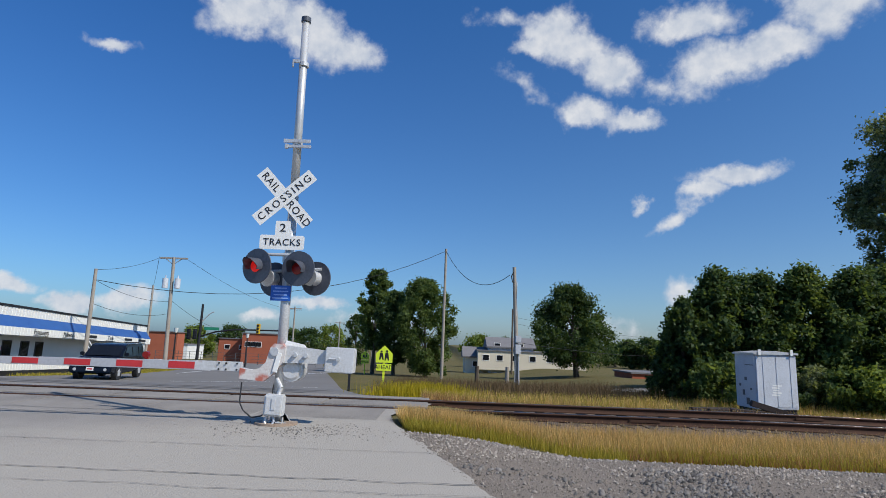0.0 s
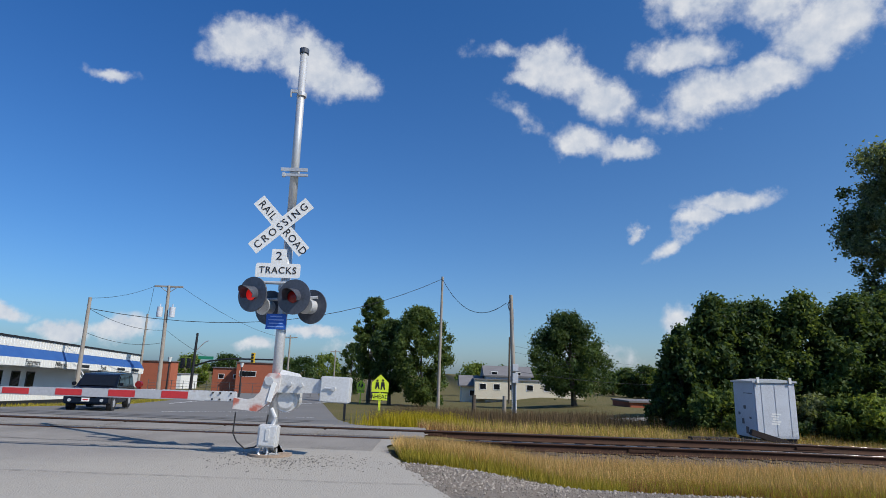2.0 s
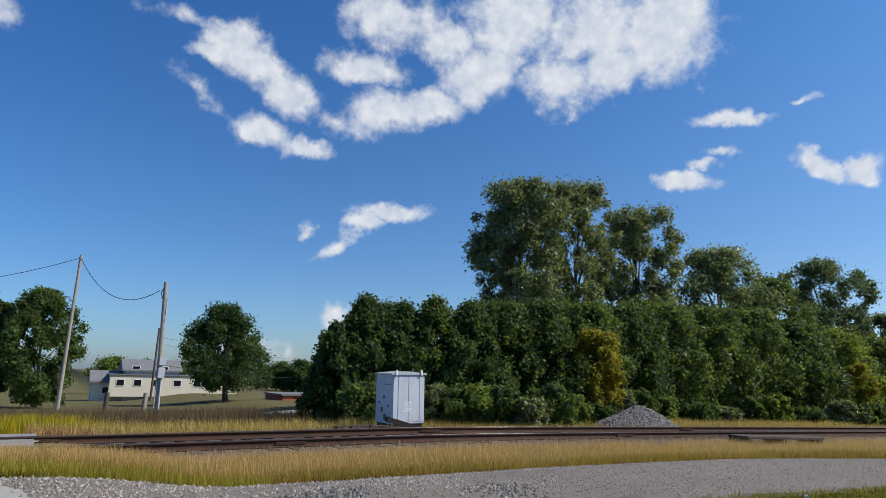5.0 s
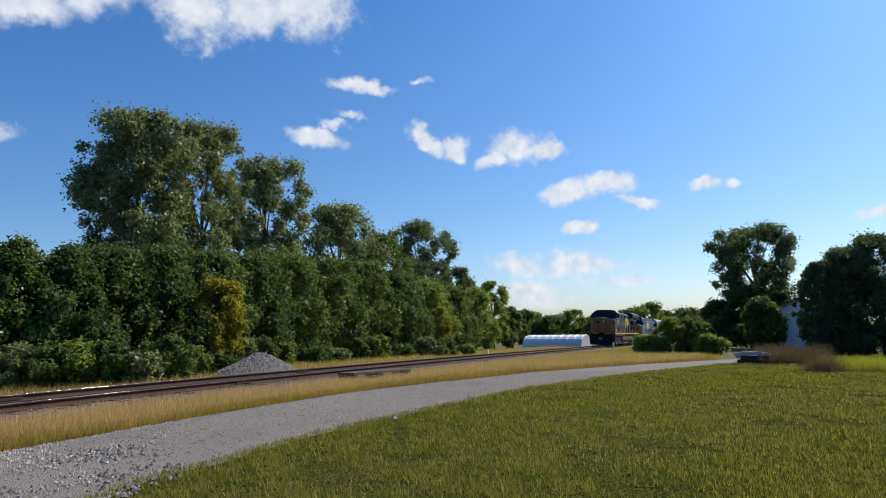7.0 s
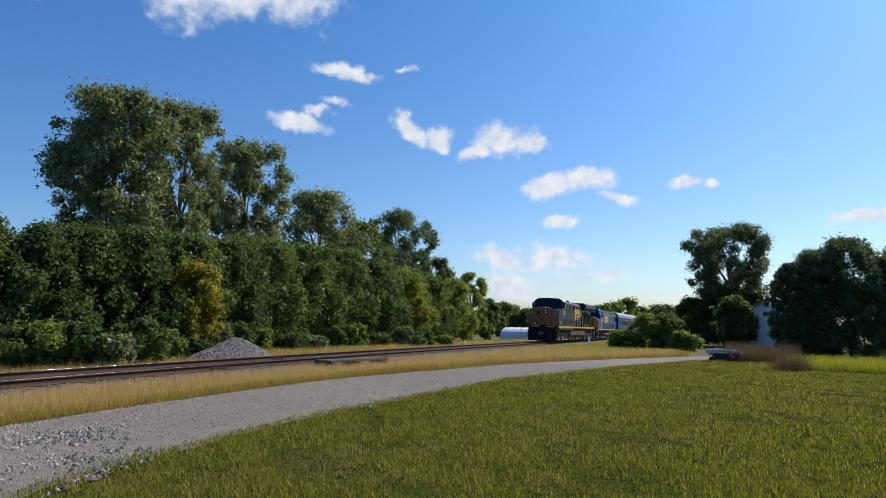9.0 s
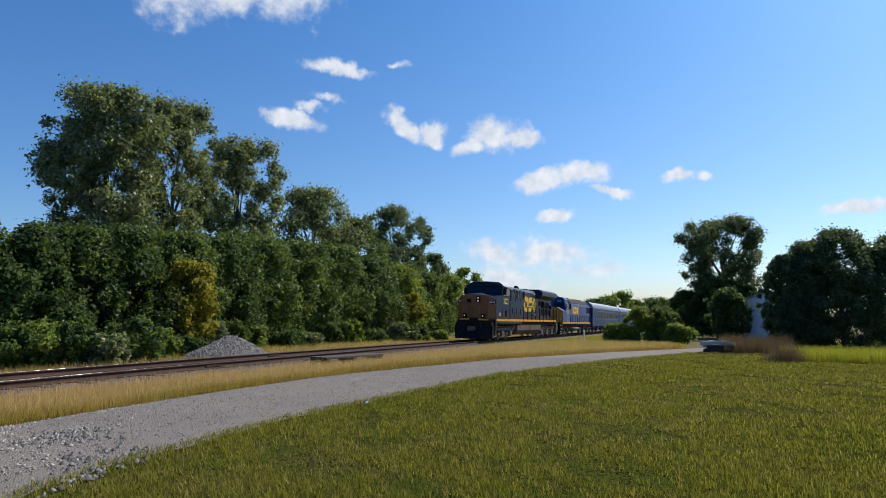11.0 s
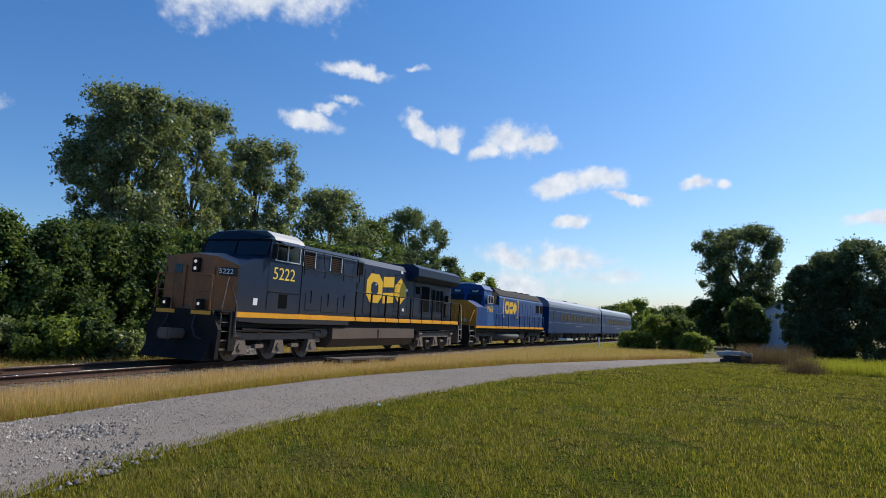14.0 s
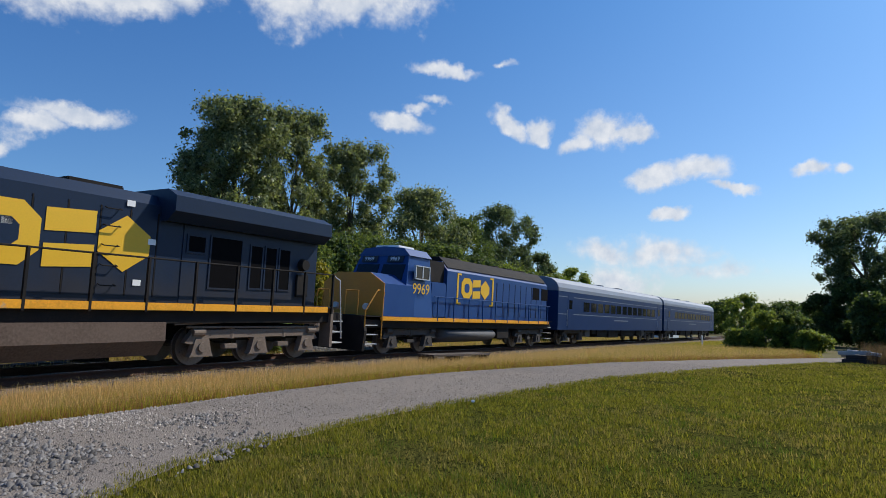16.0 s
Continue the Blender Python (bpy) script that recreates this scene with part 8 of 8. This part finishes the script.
pipe(bm, [(0.1, 0, 4.4), (0.9, 0, 5.3), (1.3, 0, 5.5)], 0.05, 8)
part("lamp_arm", bm, M_GALV, ts)
for x, z, m in ((-1.0, 3.2, M_BLACK), (-0.4, 3.2, M_BLACK), (5.9, 3.95, mat("signal_yellow", (0.62, 0.40, 0.02), 0.5))):
    bm = B()
    box(bm, x - 0.17, x + 0.17, -0.2, 0.1, z - 0.5, z + 0.5, None, 0.03)
    hd = part("signal_head", bm, m, ts)
    for k in (-0.32, 0, 0.32):
        bm = B()
        cyl(bm, (x, -0.2, z + k), (x, -0.3, z + k), 0.11, 0.12, 12)
        part("signal_visor", bm, M_BLACK, hd)
bm = B()
box(bm, 0.5, 2.0, -0.12, -0.09, 3.65, 3.95)
part("street_sign", bm, mat("street_sign_green", (0.02, 0.22, 0.12), 0.5), ts, "green street name plate")
for x, y in ((-25.4, 57), (-21.5, 66)):
    l = thing("street_lamp", "short black ornamental street lamp", "street lamp", pose(x, y, float(land(x, y))))
    bm = B()
    cyl(bm, (0, 0, 0), (0, 0, 3.2), 0.09, 0.06, 10)
    part("post", bm, M_BLACK, l)
    bm = B()
    cyl(bm, (0, 0, 3.2), (0, 0, 3.65), 0.12, 0.2, 10)
    part("lantern", bm, M_POLY, l)
M_FENCE = mat("fence_mesh", (0.07, 0.08, 0.08), 0.7)
fence = thing("school_fence", "dark wire fence before the school", "fence", pose(-40, 84, float(land(-36, 84))))
for i in range(15):
    bm = B()
    cyl(bm, (i * 1.6, 0, 0), (i * 1.6, 0, 1.6), 0.04, 0.04, 6)
    part("post", bm, M_FENCE, fence)
for z in (0.4, 0.8, 1.2, 1.55):
    bm = B()
    pipe(bm, [(0, 0, z), (22.4, 0, z)], 0.02, 5)
    part("rail", bm, M_FENCE, fence)
for x, y, m in ((-7.9, 75, M_BLACK), (-11.5, 125, M_WHITE), (-14.5, 150, M_BLACK)):
    c = thing("distant_car", "small distant parked car on the road", "car", pose(x, y, float(land(x, y)) + 0.05, 0, 0, 100))
    bm = B()
    prism(bm, ((-2.1, 0.35), (2.1, 0.35), (2.1, 0.8), (1.2, 0.9), (0.6, 1.4), (-1.3, 1.4), (-1.9, 0.9), (-2.1, 0.8)), -0.85, 0.85, "y")
    part("body", bm, m, c)
    for wx in (-1.3, 1.3):
        for wy in (-0.8, 0.8):
            bm = B()
            cyl(bm, (wx, wy - 0.1, 0.33), (wx, wy + 0.1, 0.33), 0.33, 0.33, 14)
            part("wheel", bm, M_BLACK, c)


# ---------------------------------------------------------------- turning car
def suv():
    s = thing("suv", "dark blue-black sport utility vehicle turning on the road", "car")
    paint = mat("dark_car_paint", (0.006, 0.008, 0.015), 0.25, spec=0.3, vary=0.1, scale=1, fine=10, bump=0.0)
    bm = B()
    prism(bm, ((-2.35, 0.42), (-2.40, 1.0), (-2.25, 1.12), (1.0, 1.14), (1.95, 1.02), (2.32, 0.86), (2.38, 0.42), (1.9, 0.32), (-1.9, 0.34)), -0.93, 0.93, "y")
    bmesh.ops.bevel(bm, geom=[e for e in bm.edges], offset=0.05, segments=2, affect="EDGES")
    body = part("body", bm, paint, s, smooth=False)
    bm = B()
    prism(bm, ((-2.25, 1.10), (1.05, 1.10), (0.35, 1.66), (0.1, 1.72), (-1.9, 1.74), (-2.12, 1.62)), -0.80, 0.80, "y")
    for v in bm.verts:
        if v.co.z < 1.2:
            v.co.y *= 1.12
    part("cabin", bm, paint, s)
    bm = B()
    prism(bm, ((0.99, 1.17), (1.03, 1.17), (0.42, 1.62), (0.38, 1.62)), -0.74, 0.74, "y")
    part("windshield", bm, M_GLASS, s)
    for sd in (1, -1):
        for x0, x1, x2, x3 in ((-0.35, 0.72, 0.28, -0.35), (-1.25, -0.45, -0.45, -1.25), (-2.05, -1.35, -1.35, -1.95)):
            bm = B()
            vs = [bm.verts.new(v) for v in ((x0, sd * 0.885, 1.18), (x1, sd * 0.885, 1.18), (x2, sd * 0.815, 1.60), (x3, sd * 0.815, 1.60))]
            vs2 = [bm.verts.new(v.co + Vector((0, sd * 0.02, 0))) for v in vs]
            bm.faces.new(vs)
            bm.faces.new(vs2[::-1])
            part("side_window", bm, M_GLASS, s)
        bm = B()
        pipe(bm, [(-1.8, sd * 0.66, 1.80), (0.0, sd * 0.66, 1.80)], 0.025, 6)
        part("roof_rail", bm, M_BLACK, s)
        bm = B()
        box(bm, 0.72, 0.9, min(sd * 0.95, sd * 1.12), max(sd * 0.95, sd * 1.12), 1.15, 1.32, None, 0.03)
        part("mirror", bm, paint, s)
        bm = B()
        box(bm, 2.24, 2.36, min(sd * 0.52, sd * 0.88), max(sd * 0.52, sd * 0.88), 0.78, 0.94, None, 0.02)
        part("headlight", bm, M_GALV, s)
        bm = B()
        cyl(bm, (2.34, sd * 0.66, 0.55), (2.40, sd * 0.66, 0.55), 0.07, 0.07, 12)
        part("fog_lamp", bm, M_GALV, s)
        for wx in (1.42, -1.42):
            bm = B()
            cyl(bm, (wx, sd * 0.72, 0.37), (wx, sd * 0.96, 0.37), 0.37, 0.37, 22)
            w = part("wheel", bm, M_CABLE, s)
            bm = B()
            cyl(bm, (wx, sd * 0.955, 0.37), (wx, sd * 0.975, 0.37), 0.21, 0.18, 5)
            part("rim", bm, M_GALV, w)
    bm = B()
    box(bm, 2.33, 2.38, -0.45, 0.45, 0.66, 0.84, None, 0.01)
    part("grille", bm, M_GRILLE, s)
    bm = B()
    box(bm, 2.36, 2.40, -0.40, 0.40, 0.73, 0.755)
    part("grille_bar", bm, M_GALV, s)
    bm = B()
    box(bm, 2.375, 2.395, -0.16, 0.16, 0.50, 0.66)
    p = part("number_plate", bm, M_WHITE, s)
    bm = B()
    box(bm, 2.396, 2.40, -0.11, 0.11, 0.55, 0.61)
    part("writing_bar", bm, M_RED, p)
    return s


car = suv()
CAR = ((0.0, -16.8, 30.6, -81), (1.0, -16.7, 30.4, -80), (2.0, -16.6, 30.2, -76), (2.5, -16.5, 30.0, -70), (3.0, -16.4, 29.8, -62), (3.5, -15.9, 29.5, -47), (4.0, -15.2, 29.0, -33), (5.0, -12.6, 28.0, -14), (6.0, -10.6, 27.6, -4), (7.0, -9.8, 27.5, 0), (16.0, -9.7, 27.5, 0))


def motions():
    for ob, back in TRAIN:
        walk(ob, [(t, on_track(lead(t) + back)) for t in [0.5 * i for i in range(33)]])
    for w in WHEELS:
        x, y, z = w.location
        rows = []
        for i in range(241):
            t = i / 15
            rows.append((t, Matrix.Translation((x, y, z)) @ Matrix.Rotation((lead(0) - lead(t)) / 0.5, 4, "Y")))
        walk(w, rows)
    walk(car, [(t, pose(x, y, float(land(x, y)) + 0.05, 0, 0, a)) for t, x, y, a in CAR])


motions()
